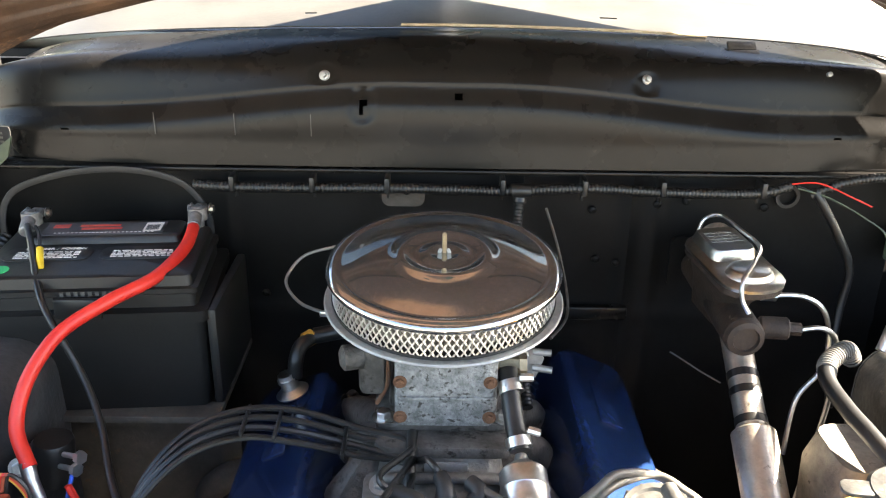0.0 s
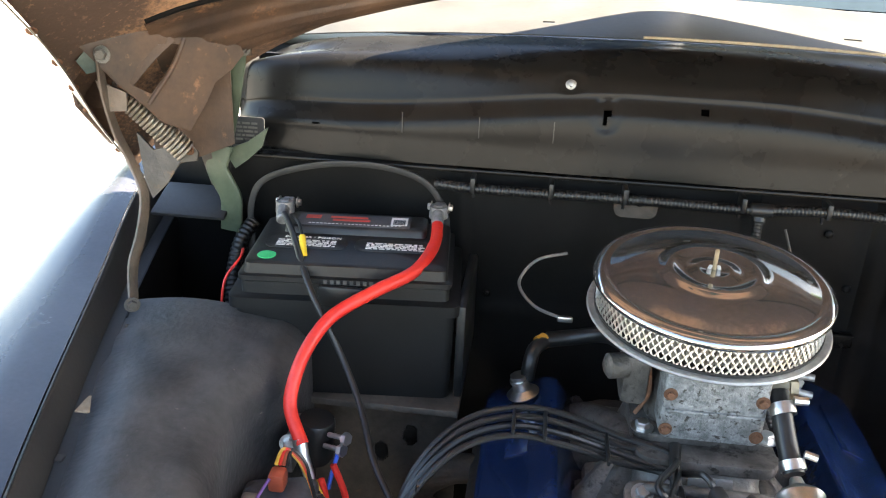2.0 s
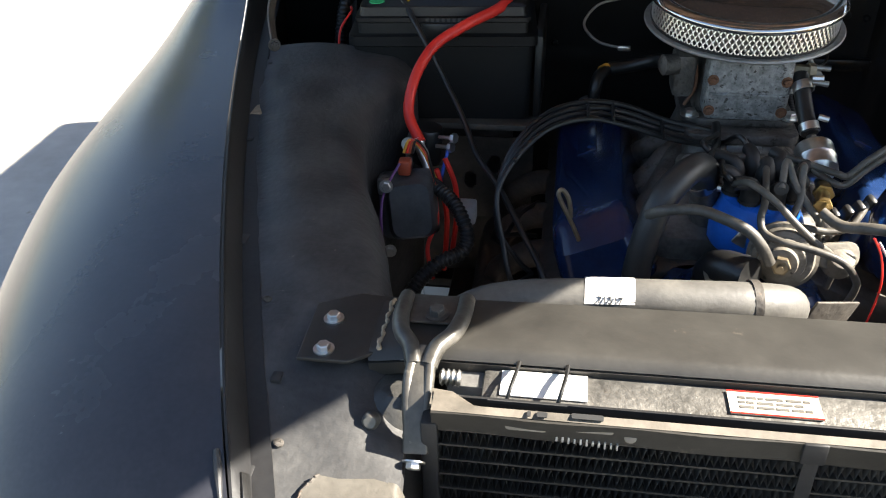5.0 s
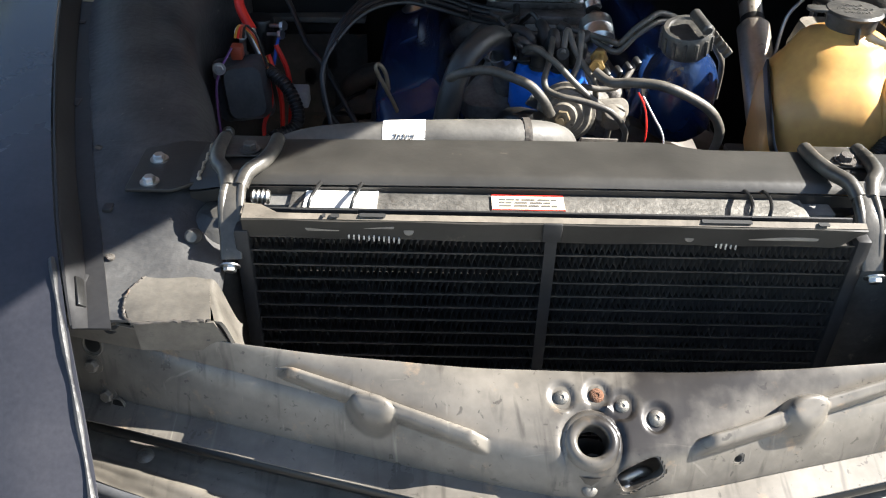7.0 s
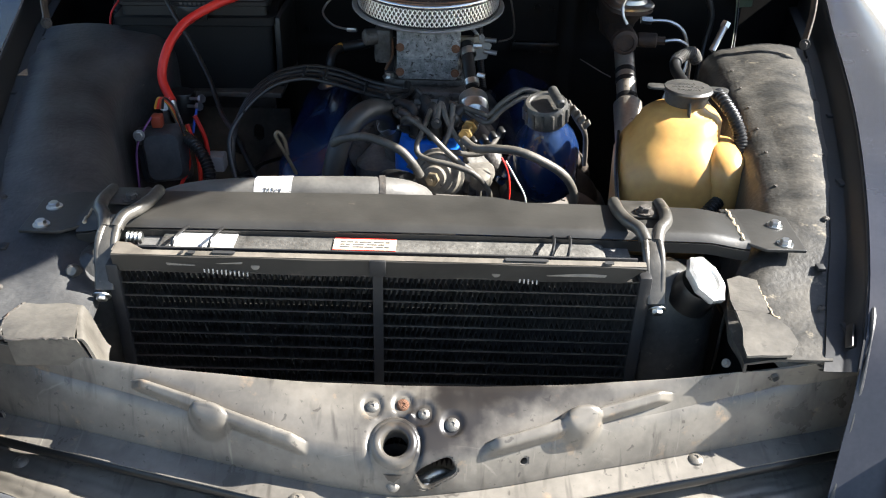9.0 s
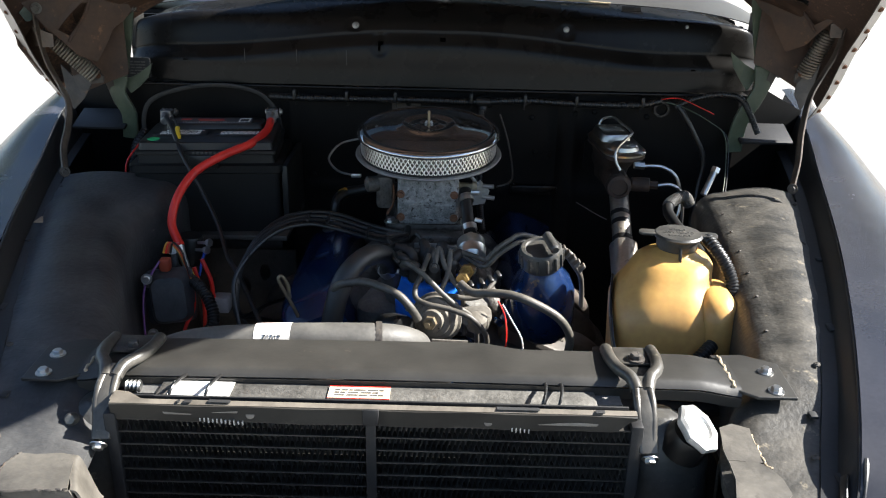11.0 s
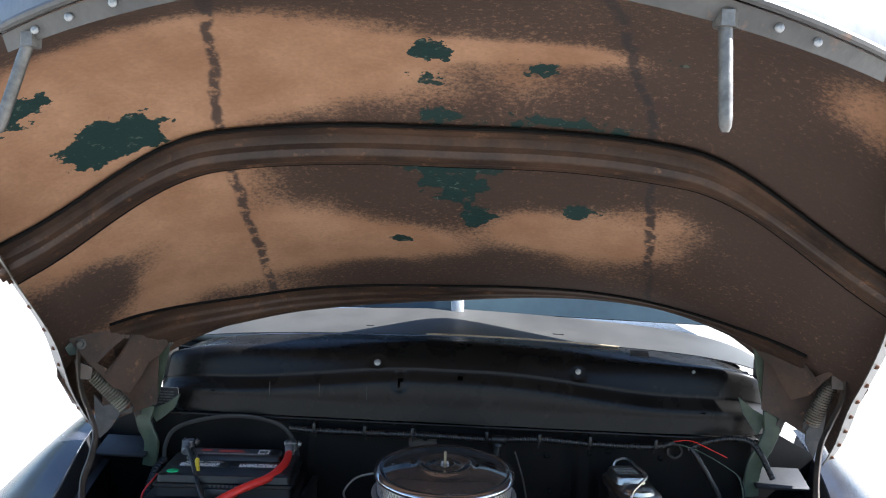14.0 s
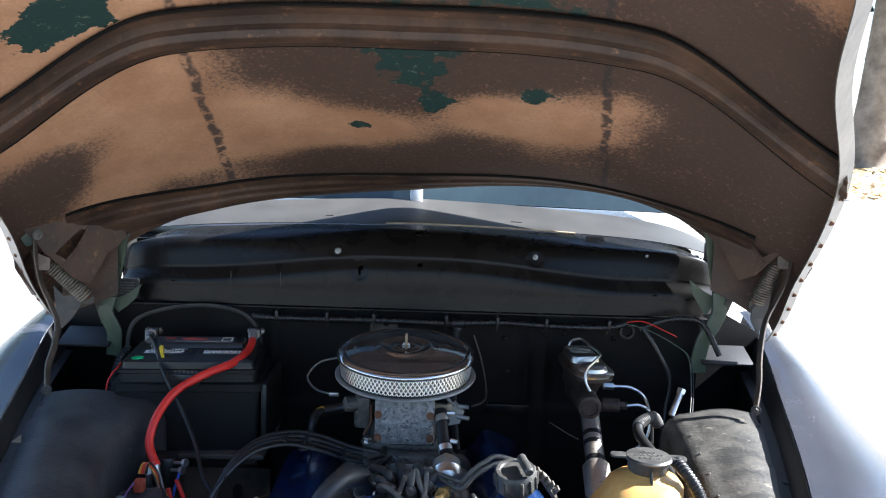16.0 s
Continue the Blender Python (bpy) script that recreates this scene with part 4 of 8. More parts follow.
for (x, v), r, red in zip(SCREWS, (0.0066, 0.0066, 0.0062, 0.0075, 0.007), (0, 1, 0, 0, 0)):
    bolt(latch_panel, on_latch(x, v, 0.001), (0, -0.5, 0.85), r, M_SCREW if not red else M_RUST, "round", "screw")
bolt(latch_panel, on_latch(0.299, 0.9), (0, 0, 1), 0.0085, M_PANEL, "round", "button_bolt")
bolt(latch_panel, on_latch(0.087, 0.96), (0, 0, 1), 0.0085, M_PANEL, "round", "button_bolt")
bolt(latch_panel, on_latch(-0.104, 0.97), (0, 0, 1), 0.0085, M_PANEL, "round", "button_bolt")
part("latch_hook", join(tube([(0.006, 0.026, 1.0), (0.02, 0.024, 1.012), (0.032, 0.026, 1.018), (0.042, 0.03, 1.012), (0.046, 0.032, 1.0)], 0.0048, 10, 5), cyl((0.022, 0.03, 1.008), (0.022, 0.012, 1.01), 0.0058, 12, bev=0.0015), box((0.03, 0.028, 1.0), (0.03, 0.02, 0.004), 0.001)), M_WORN_STEEL, latch_panel, "worn steel latch hook in its slot")
part("latch_spring", coil((-0.006, 0.03, 0.99), (-0.006, 0.026, 1.034), 0.008, 0.0016, 5), M_DARK_METAL, latch_panel)
RN = latch_normal(-0.01, 0.46)
part("latch_ring", lathe([(0.0118, -0.016), (0.0122, -0.002), (0.0135, 0.0028), (0.016, 0.0042), (0.019, 0.0038), (0.0222, 0.0012), (0.0245, -0.003), (0.0225, -0.006)], 56, frame_on(RN, on_latch(-0.01, 0.558, 0.0005))), M_LATCH, latch_panel, "raised ring round the latch hole", smooth=60)
part("latch_well", lathe([(0.022, 1.03), (0.022, 0.97), (0.0, 0.97)], 24, Matrix.Translation((-0.01, 0.03, 0))), M_DARK_METAL, latch_panel)

for slot in LATCH_SLOTS:
    part("slot_rim", slot_edge(*slot), M_LATCH, latch_panel)
grille_panel = thing("grille_panel", "dusty grey upper grille panel below the latch panel", "grille panel", (0, -0.05, 0.8))


def grille_front(x):
    """Front edge of the shelf: a blunt V, deeper in the middle."""
    return (-0.112 + 0.375 * abs(x) if x < 0 else -0.1 + 0.37 * x) + 0.012 * math.exp(-(x / 0.09) ** 2)


def grille_f(u, v):
    x = -0.56 + 1.12 * u
    yb, yf = groove_y(x) + 0.006, grille_front(x)
    if v < 0.12:
        k = v / 0.12
        y, z = yb, 0.945 + 0.022 * math.sin(k * math.pi / 2)
    else:
        k = (v - 0.12) / 0.88
        y, z = yb + (yf - yb) * k, 0.967 - 0.009 * k - 0.003 * smooth(0.82, 1.0, k) + 0.0022 * math.exp(-((k - 0.72) / 0.08) ** 2)
    return (x, y, z + 0.0016 * noise.noise((x * 9, v * 5, 2)) + 0.0007 * noise.noise((x * 40, v * 9, 4)) - 0.03 * smooth(0.47, 0.56, abs(x)))


def grille_hole(u, v):
    x = -0.56 + 1.12 * u
    y = grille_f(u, v)[1]
    return any(math.hypot(x - a, y - b) < 0.0076 for a, b in GRILLE_HOLES)


def grille_at(x, k):
    return grille_f((x + 0.56) / 1.12, k)


GRILLE_HOLES = [grille_at(-0.247, 0.66)[:2], grille_at(0.231, 0.68)[:2]]
part("panel", sheet(grille_f, 460, 64, 0.002, grille_hole), M_PANEL, grille_panel)
for x, k in ((-0.247, 0.66), (0.231, 0.68)):
    part("hole_rim", lathe([(0.0072, -0.004), (0.0073, -0.0004), (0.0084, 0.0006), (0.0102, -0.0012)], 32, frame_on((0, -0.1, 1), grille_at(x, k))), M_PANEL, grille_panel)
for x, k in ((-0.41, 0.42), (-0.103, 0.62), (0.092, 0.7)):
    bolt(grille_panel, grille_at(x, k), (0, -0.1, 1), 0.0088, M_PANEL, "round", "button_bolt")
part("seam_clip", join(box((-0.03, -0.05, 0.966), (0.004, 0.06, 0.006), 0.001), box((-0.034, -0.022, 0.985), (0.022, 0.014, 0.012), 0.004), box((-0.02, -0.06, 0.965), (0.008, 0.05, 0.004), 0.001)), M_DARK_METAL, grille_panel)


def grille_lip(u, v):
    x = -0.56 + 1.12 * u
    dy, z = lerp_table([(0, 0.003, 0.954), (0.25, -0.004, 0.9535), (0.45, -0.0085, 0.948), (0.75, -0.0085, 0.932), (1, -0.004, 0.926)], v)
    return (x, grille_front(x) + dy, z + 0.001 * noise.noise((x * 12, v, 7)) - 0.03 * smooth(0.47, 0.56, abs(x)))


part("front_lip", sheet(grille_lip, 120, 14, 0.002), M_LIP, grille_panel, "blue-grey rolled front lip")
part("insert_panel", sheet(lambda u, v: (-0.6 + 1.2 * u, grille_front(-0.6 + 1.2 * u) + 0.012 - 0.02 * v, 0.93 - 0.2 * v), 60, 4, 0.002), M_BLACK_PLASTIC, grille_panel, "dark recessed grille insert")
rg = random.Random(21)
for k in range(54):
    # painted leaf-shaped flecks of the insert
    x = -0.44 + 0.27 * rg.random()
    q = 0.02 + 0.22 * rg.random()
    w, h = rg.uniform(0.006, 0.014), rg.uniform(0.004, 0.008)
    pts = [(w * math.cos(a * math.pi / 4) * rg.uniform(0.6, 1.0), h * math.sin(a * math.pi / 4) * rg.uniform(0.6, 1.0)) for a in range(8)]
    part("insert_fleck", plate(pts, 0.0014, Matrix.Translation((x, grille_front(x) + 0.009 - 0.02 * q, 0.93 - 0.2 * q)) @ Matrix.Rotation(-0.36, 4, "Z") @ Matrix.Rotation(radians(86), 4, "X") @ Matrix.Rotation(rg.uniform(-0.7, 0.7), 4, "Z")), rg.choice((M_GREEN, M_GREEN_DARK, M_FENDER, M_GREY_LABEL)), grille_panel)
for k, (w, h) in enumerate(((0.036, 0.022), (0.03, 0.02))):
    x = 0.345 - 0.1 * k
    part("oval_badge", plate([(w * math.cos(a * math.pi / 10), h * math.sin(a * math.pi / 10)) for a in range(20)], 0.003, Matrix.Translation((x, grille_front(x) + 0.006, 0.905)) @ Matrix.Rotation(0.36, 4, "Z") @ Matrix.Rotation(radians(85), 4, "X")), M_LIP, grille_panel, "pale oval plate")
for k in range(6):
    x = 0.402 + 0.019 * k
    part("louvre", box((0, 0, 0), (0.009, 0.012, 0.07), 0.002, Matrix.Translation((x, grille_front(x) + 0.006, 0.897)) @ Matrix.Rotation(0.36, 4, "Z") @ Matrix.Rotation(0.18, 4, "Y")), M_LIP, grille_panel)

# bolted end of the latch panel beside the fender seam
end_axis = (-0.23, -0.93, 0.28)
for at, r in (((-0.4537, 0.1184, 1.0429), 0.0062), ((-0.4455, 0.1128, 1.0098), 0.006)):
    bolt(latch_panel, at, end_axis, r, M_PANEL)
# open holes drawn as rims with black discs for the shade inside
for at, r in (((-0.4528, 0.1234, 1.0624), 0.0105), ((-0.436, 0.1055, 1.004), 0.007)):
    m = frame_on(end_axis, at)
    part("hole_rim", lathe([(r * 0.8, -0.004), (r * 0.86, 0.001), (r, 0.0012), (r * 1.08, -0.001)], 24, m), M_PANEL, latch_panel)
    part("hole_shade", lathe([(0, 0.0), (r * 0.5, 0.0002), (r * 0.86, -0.0006), (r * 0.86, -0.004), (0, -0.004)], 24, m), M_BLACK_RUBBER, latch_panel, "black disc for the shade in a bolt hole")

# the cab is out of view; its box is added to shade the ground
cab = thing("cab_body", "dark cab body of the old pickup behind the cowl", "cab", (0, 2.4, 0.4))
part("body", box((0, 2.45, 0.93), (1.5, 1.7, 1.0), 0.05), M_FENDER, cab)
# added panel: keeps the space below the radiator dark
ground_screen = thing("lower_screen", "black panel added below the radiator to hide the bright ground", "splash panel", (0, 0.15, 0.6))
part("panel", sheet(lambda u, v: (-0.56 + 1.12 * u, -0.06 + 0.36 * v + 0.1 * abs(2 * u - 1), 0.70 - 0.06 * math.sin(math.pi * v)), 20, 10, 0.003), M_APRON, ground_screen)

# unseen sheet, added to stop ground light from reaching the bay
undertray = thing("undertray", "dark sheet added under the bay to block light from the ground", "undertray", (0.2, 0.8, 0.46))
part("tray", sheet(lambda u, v: (-0.38 + 1.3 * u, 0.3 + 1.25 * v, 0.47 + 0.02 * math.sin(9 * u)), 20, 12, 0.003), M_DARK_METAL, undertray)

# ---- hood ----
HOOD = [(0.0, 1.4, 1.552, 0.765, 1.125, 1.28), (0.14, 1.24, 1.59, 0.77, 1.02, 1.38), (0.3, 0.976, 1.698, 0.754, 0.877, 1.504), (0.48, 0.745, 1.824, 0.714, 0.659, 1.668), (0.68, 0.468, 1.95, 0.64, 0.468, 1.795), (0.86, 0.235, 1.984, 0.536, 0.322, 1.878), (1.0, -0.045, 1.924, 0.388, 0.134, 1.884)]


def hood_f(u, v):
    yc, zc, w, ye, ze = lerp_table(HOOD, v)
    s = 2 * u - 1
    a = abs(s)
    rear = smooth(0.24, 0.0, v)
    p = 3.0 + 1.2 * rear - 1.7 * smooth(0.75, 1.0, v)
    q = 1.0 + smooth(0.0, 0.3, v) - 0.2 * smooth(0.75, 1.0, v)
    a2 = math.sqrt(a * a + 0.004) - 0.063
    skew = rear * s * w
    if s > 0:
        x = s * w + a * a * (0.025 * rear - 0.07 * math.exp(-((v - 0.66) / 0.2) ** 2))
        dy, dz = 0.24, 0.1
    else:
        x = s * w + a * a * 0.022 * math.exp(-((v - 0.31) / 0.12) ** 2)
        dy, dz = 0.4, 0.045
    return (x, yc + (ye - yc) * a2 ** q + dy * skew * (1 - a), zc + (ze - zc) * a ** p + dz * skew * (1 - a ** 6))


def lip(u):
    return Vector(hood_f(u, 1.0))


hood = thing("hood", "open steel hood with a rusty brown underside and peeling paint", "hood", (0, 1.15, 1.35))
part("underside", sheet(hood_f, 90, 110), M_HOOD, hood, "rust-brown primer with dark soot and green patches")
part("outer_skin", sheet(lambda u, v: (hood_f(u, v)[0] * 1.004, hood_f(u, v)[1] - 0.001, hood_f(u, v)[2] + 0.004), 60, 60), M_FENDER, hood, "blue-grey outer skin")


def brace_f(v0, v1, h, edge=0.03, shift=-0.08):
    def f(u, v):
        uu = edge + (1 - 2 * edge) * u
        k = v0 + (v1 - v0) * v + (shift if v0 > 0.3 else -shift) * smooth(0.52, 0.95, abs(2 * uu - 1))
        prof = 0.32 + 0.45 * smooth(0.14, 0.2, v) * smooth(0.86, 0.8, v) + 0.35 * smooth(0.34, 0.42, v) * smooth(0.66, 0.58, v)
        p, n1 = Vector(hood_f(uu, k)), Vector((0, -0.45, -0.9))
        return p + n1 * (h * prof + 0.002 + 0.0012 * noise.noise((9 * u, v, 4)))
    return f


part("mid_brace", sheet(brace_f(0.49, 0.557, 0.026, 0.004), 90, 40, 0.004), M_BRACE, hood, "brown hat-section brace across the middle")
part("rear_brace", sheet(brace_f(0.005, 0.15, 0.011, 0.06), 90, 40, 0.004), M_BRACE, hood, "brown rear brace with rust holes")
# black tubes draw the shade of the gaps along the braces
for name, f in (("mid", brace_f(0.49, 0.557, 0.026, 0.004)), ("rear", brace_f(0.005, 0.15, 0.011, 0.06))):
    for v in (-0.03, 1.03) if name == "mid" else (1.02,):
        part("brace_gap_shade", tube([Vector(f(k / 40, v)) - Vector((0, -0.45, -0.9)) * 0.004 for k in range(41)], 0.0034, 6, 2), M_FIREWALL, hood, "black tube for the shade in the gap along the brace edge")
part("front_flange", sheet(lambda u, v: lip(u) + Vector((0, 0.004 + 0.012 * v, 0.004 - 0.016 * v - 0.003 * math.sin(math.pi * u))), 80, 4, 0.002), M_FLANGE, hood, "grey front flange with round-head screws")
part("front_hem", tube([lip(k / 24) + Vector((0, -0.004, 0.004)) for k in range(25)], 0.004, 8, 3), M_FLANGE, hood)


def nose_f(u, v):
    p = lip(u)
    h = 0.21 - 0.1 * abs(p.x)
    return p + Vector((p.x * 0.10 * v, 0.002 + 0.10 * h * v + 0.6 * h * v * v, 0.004 + h * v * (1 - 0.25 * v)))


def nose_hole(u, v):
    x = lip(u).x
    for c in (-0.35, -0.3, -0.252, 0.154, 0.203, 0.252, -0.203):
        if abs(x - c) < 0.0077 and 0.14 < v < 0.42:
            return True
    return False


part("nose_panel", sheet(nose_f, 400, 40, 0.002, nose_hole), M_LIP, hood, "blue-grey nose panel with vertical slots")
# black sheet added behind the nose slots so they read as shade
part("slot_backing", sheet(lambda u, v: nose_f(u, 0.06 + 0.5 * v) + Vector((0, 0.014, 0)), 60, 6, 0.001), M_PRINT_SHADE, hood, "black sheet added to darken the nose slots")
for s in (-1, 1):
    for k in ((0.253, 0.323, 0.385, 0.44) if s < 0 else (0.072, 0.143, 0.21, 0.34, 0.39)):
        p = lip(0.5 + s * k)
        bolt(hood, (p.x, p.y + 0.006, p.z - 0.007), (0, -1, 0), 0.0038, M_STEEL_DULL, "round", "flange_screw")
    px = 0.217 if s > 0 else -0.352
    u = 0.5 + px / 0.776
    base = lip(u) + Vector((0, 0.012, -0.006))
    part("guide_pin", join(lathe([(0, 0), (0.0095, 0), (0.0095, 0.012), (0, 0.012)], 6, frame_on((0, 0.0, -1), base)),
                           lathe([(0, 0.01), (0.0054, 0.01), (0.0054, 0.078), (0.0046, 0.086), (0.0026, 0.09), (0, 0.09)], 18, frame_on((0.03 if s > 0 else -0.28, -0.06, -1), base))), M_SCREW, hood, "steel guide pin with a hex collar")

    def edge_strip(u, v):
        e = Vector(hood_f(0.5 + s * 0.5, (0.92 if s > 0 else 0.62) * u))
        return e + Vector((s * 0.004 - s * 0.03 * v, -0.004 - 0.018 * v, 0.004 - 0.016 * v))
    part("edge_strip", sheet(edge_strip, 60, 3, 0.002), M_PANEL, hood, "grey folded edge strip with screws")
    for k in range(9):
        e = Vector(hood_f(0.5 + s * 0.5, 0.02 + 0.05 * k))
        bolt(hood, e + Vector((-s * 0.012, -0.012, -0.006)), (-s * 0.3, -0.6, -0.7), 0.006, M_RUST, "round", "edge_screw")


# ---- hood hinges ----
def slab(outline, hole, off, thick=0.004):
    """A stamped plate round a hole, given by the corners of one face."""
    bm = bmesh.new()
    rims = []
    for k in (0.0, 1.0):
        loops = [[bm.verts.new(Vector(p) + Vector(off) * thick * k) for p in loop] for loop in (outline, hole) if loop]
        es = [bm.edges.new((r[i], r[(i + 1) % len(r)])) for r in loops for i in range(len(r))]
        bmesh.ops.triangle_fill(bm, edges=es, use_beauty=True)
        rims.append(loops)
    for a, b in zip(*rims):
        for i in range(len(a)):
            bm.faces.new((a[i], a[(i + 1) % len(a)], b[(i + 1) % len(a)], b[i]))
    return bm


def hinge(s, label, dx=0.0, dz=0.0):
    root = attach(tagged(new("hood_hinge"), label), hood)

    def Q(x, z):
        """A point of the slanting bracket plate."""
        return (s * (x + dx), 1.796 - 1.18 * x, z + dz)

    def G(x, y, z):
        k = smooth(1.2, 1.33, z)
        return (s * (x + dx * k), y, z + dz * k)

    outline = [Q(*p) for p in ((0.735, 1.511), (0.699, 1.509), (0.659, 1.499), (0.625, 1.492), (0.616, 1.503), (0.608, 1.506), (0.598, 1.494), (0.588, 1.456), (0.6, 1.438), (0.616, 1.424), (0.625, 1.4), (0.641, 1.367), (0.662, 1.382), (0.678, 1.41), (0.694, 1.434), (0.712, 1.468))]
    hole = [Q(*p) for p in ((0.663, 1.478), (0.642, 1.476), (0.647, 1.457), (0.67, 1.418), (0.688, 1.435), (0.681, 1.454))]
    part("hood_bracket", slab(outline, hole, (-s * 0.76, 0.64, 0)), M_BRACE, root, "rusty brown stamped hood bracket", smooth=0)
    part("bracket_fold", tube([Q(0.738, 1.511), Q(0.699, 1.51), Q(0.659, 1.5), Q(0.622, 1.492)], 0.005, 8, 6), M_BRACE, root)
    part("fold_edge", tube([Q(0.672, 1.408), Q(0.65, 1.448), Q(0.638, 1.482)], 0.0035, 8, 6), M_BRACE, root)
    part("inner_stay", tube([G(0.695, 1.0, 1.43), G(0.67, 1.015, 1.462), G(0.648, 1.03, 1.485)], 0, 8, 4, flat=(0.003, 0.012)), M_BRACE, root)
    # added plate: covers the bright gap where the corner lies in shade
    part("corner_shield", sheet(lambda u, v: G(0.74 - 0.13 * u - 0.03 * v * (1 - u), 1.1 + 0.02 * u, 1.49 - 0.01 * u - (0.2 - 0.05 * u) * v), 8, 8, 0.003), M_BRACE, root, "dark brown plate added to close the gap behind the hinge")
    part("side_flap", slab([G(0.735, 0.935, 1.505), G(0.7, 0.98, 1.5), G(0.712, 0.99, 1.46), G(0.728, 1.0, 1.4), G(0.752, 1.06, 1.335), G(0.768, 1.08, 1.33), G(0.762, 1.0, 1.4)], None, (s, 0, 0)), M_BRACE, root, "rust-stained side flap with old green paint", smooth=0)
    part("green_patch", slab([G(0.712, 0.962, 1.488), G(0.7, 0.97, 1.478), G(0.703, 0.972, 1.455), G(0.722, 0.958, 1.45), G(0.728, 0.95, 1.466)], None, (s * 0.7, 0.7, 0), 0.002), M_GREEN_DARK, root, "dark green paint left on the rust", smooth=0)
    part("long_arm", tube([G(0.706, 0.962, 1.48), G(0.711, 0.972, 1.43), G(0.711, 0.99, 1.375), G(0.696, 0.992, 1.335), G(0.676, 0.975, 1.3), G(0.67, 0.945, 1.262), G(0.671, 0.918, 1.23), G(0.662, 0.893, 1.198)], 0, 12, 8, flat=(0.015, 0.004)), M_ARM, root, "worn steel hinge arm")
    part("arm_hook", slab([G(0.72, 0.972, 1.44), G(0.69, 0.985, 1.425), G(0.692, 0.985, 1.402), G(0.714, 0.978, 1.402)], None, (0, 1, 0)), M_ARM, root, smooth=0)
    bolt(root, G(0.7, 0.958, 1.474), (0, -1, 0.1), 0.0065, M_SCREW)
    b, c = (0.0, 0.0) if s < 0 else (0.034, -0.014)
    bolt(root, G(0.66, 0.885, 1.195), (-s * 0.5, -0.8, 0.1), 0.006, M_DARK_METAL)
    part("spring", coil(G(0.706, 1.02, 1.408), G(0.645 + b, 1.04, 1.338 + c), 0.0135, 0.0024, 17), M_SPRING, root, "close-wound steel coil spring")
    part("spring_hook", tube([G(0.704, 0.99, 1.424), G(0.712, 1.0, 1.432), G(0.716, 1.012, 1.42), G(0.706, 1.022, 1.404)], 0.0024, 8, 6), M_SPRING, root)
    part("spring_plate", slab([G(0.71, 1.04, 1.36), G(0.69, 1.04, 1.338), G(0.646 + b, 1.045, 1.35 + c), G(0.632 + b, 1.045, 1.338 + c), G(0.634 + b, 1.045, 1.326 + c), G(0.655 + 0.5 * b, 1.04, 1.324 + c), G(0.672, 1.035, 1.296), G(0.692, 1.03, 1.275), G(0.7, 1.03, 1.3)], None, (0, 1, 0)), M_DARK_METAL, root, "dark spring anchor plate", smooth=0)
    bolt(root, G(0.642 + b, 1.043, 1.34 + c), (0, -1, 0.1), 0.004, M_RUST)
    part("link", tube([G(0.598, 1.13, 1.462), G(0.614, 1.14, 1.392), G(0.628, 1.145, 1.338), G(0.641, 1.148, 1.302)], 0, 12, 6, flat=(0.005, 0.019)), M_GREEN, root, "faded green steel link")
    part("link_tab", box(G(0.592, 1.125, 1.462), (0.022, 0.006, 0.024), 0.003), M_BRACE, root)
    bolt(root, G(0.59, 1.12, 1.459), (0, -1, 0.1), 0.0055, M_SCREW)
    part("green_lever", tube([G(0.636, 1.14, 1.322), G(0.642, 1.137, 1.3), G(0.644, 1.136, 1.286), G(0.636, 1.137, 1.266), G(0.628, 1.14, 1.244), G(0.63, 1.145, 1.215), G(0.634, 1.15, 1.19)], 0, 14, 8, flat=(0.009, 0.031)), M_GREEN, root, "faded green forged lever")
    part("green_gusset", slab([G(0.64, 1.155, 1.308), G(0.606, 1.156, 1.322), G(0.576, 1.16, 1.344), G(0.586, 1.16, 1.315), G(0.606, 1.158, 1.296), G(0.625, 1.156, 1.282)], None, (0, 1, 0)), M_GREEN, root, smooth=0)
    part("stay", tube([G(0.676, 1.118, 1.384), G(0.668, 1.125, 1.352), G(0.66, 1.132, 1.318), G(0.648, 1.142, 1.262)], 0, 10, 6, flat=(0.005, 0.016)), M_DARK_METAL, root)
    part("pivot_nut", join(lathe([(0, 0), (0.0095, 0), (0.0095, 0.009), (0, 0.01)], 6, frame_on((0.2, -1, 0), G(0.668, 1.105, 1.374)))), M_YELLOW_ZINC, root, "yellow zinc pivot nut")
    part("pivot_tab", slab([G(0.69, 1.115, 1.366), G(0.684, 1.115, 1.392), G(0.676, 1.115, 1.394), G(0.664, 1.115, 1.378), G(0.668, 1.115, 1.36), G(0.678, 1.115, 1.35)], None, (0, 1, 0)), M_RUSTY_SEAL, root, "tan pivot tab", smooth=0)
    part("rust_tab", slab([G(0.65, 1.115, 1.415), G(0.625, 1.12, 1.428), G(0.628, 1.12, 1.405), G(0.64, 1.118, 1.396)], None, (0, 1, 0)), M_RUST, root, smooth=0)
    return root


hinge(-1, "rusty hood hinge with a coil spring and faded green lever")
hinge(1, "rusty hood hinge with a coil spring beside sunlit cowl", 0.026, 0.048)

label_plate = thing("label_plate", "small black data plate with pale print on the firewall", "label plate", (-0.62, 1.19, 1.31))
part("plate", plate(rounded(0.066, 0.042, 0.004), 0.0015, frame_on((0, -1, 0), (-0.622, 1.186, 1.33))), M_PRINT_SHADE, label_plate)
bars(print_rows(0.054, 0.03, 5, 21), Matrix.Translation((-0.622, 1.1835, 1.33)) @ Matrix.Rotation(radians(90), 4, "X"), M_GREY_RUBBER, label_plate)

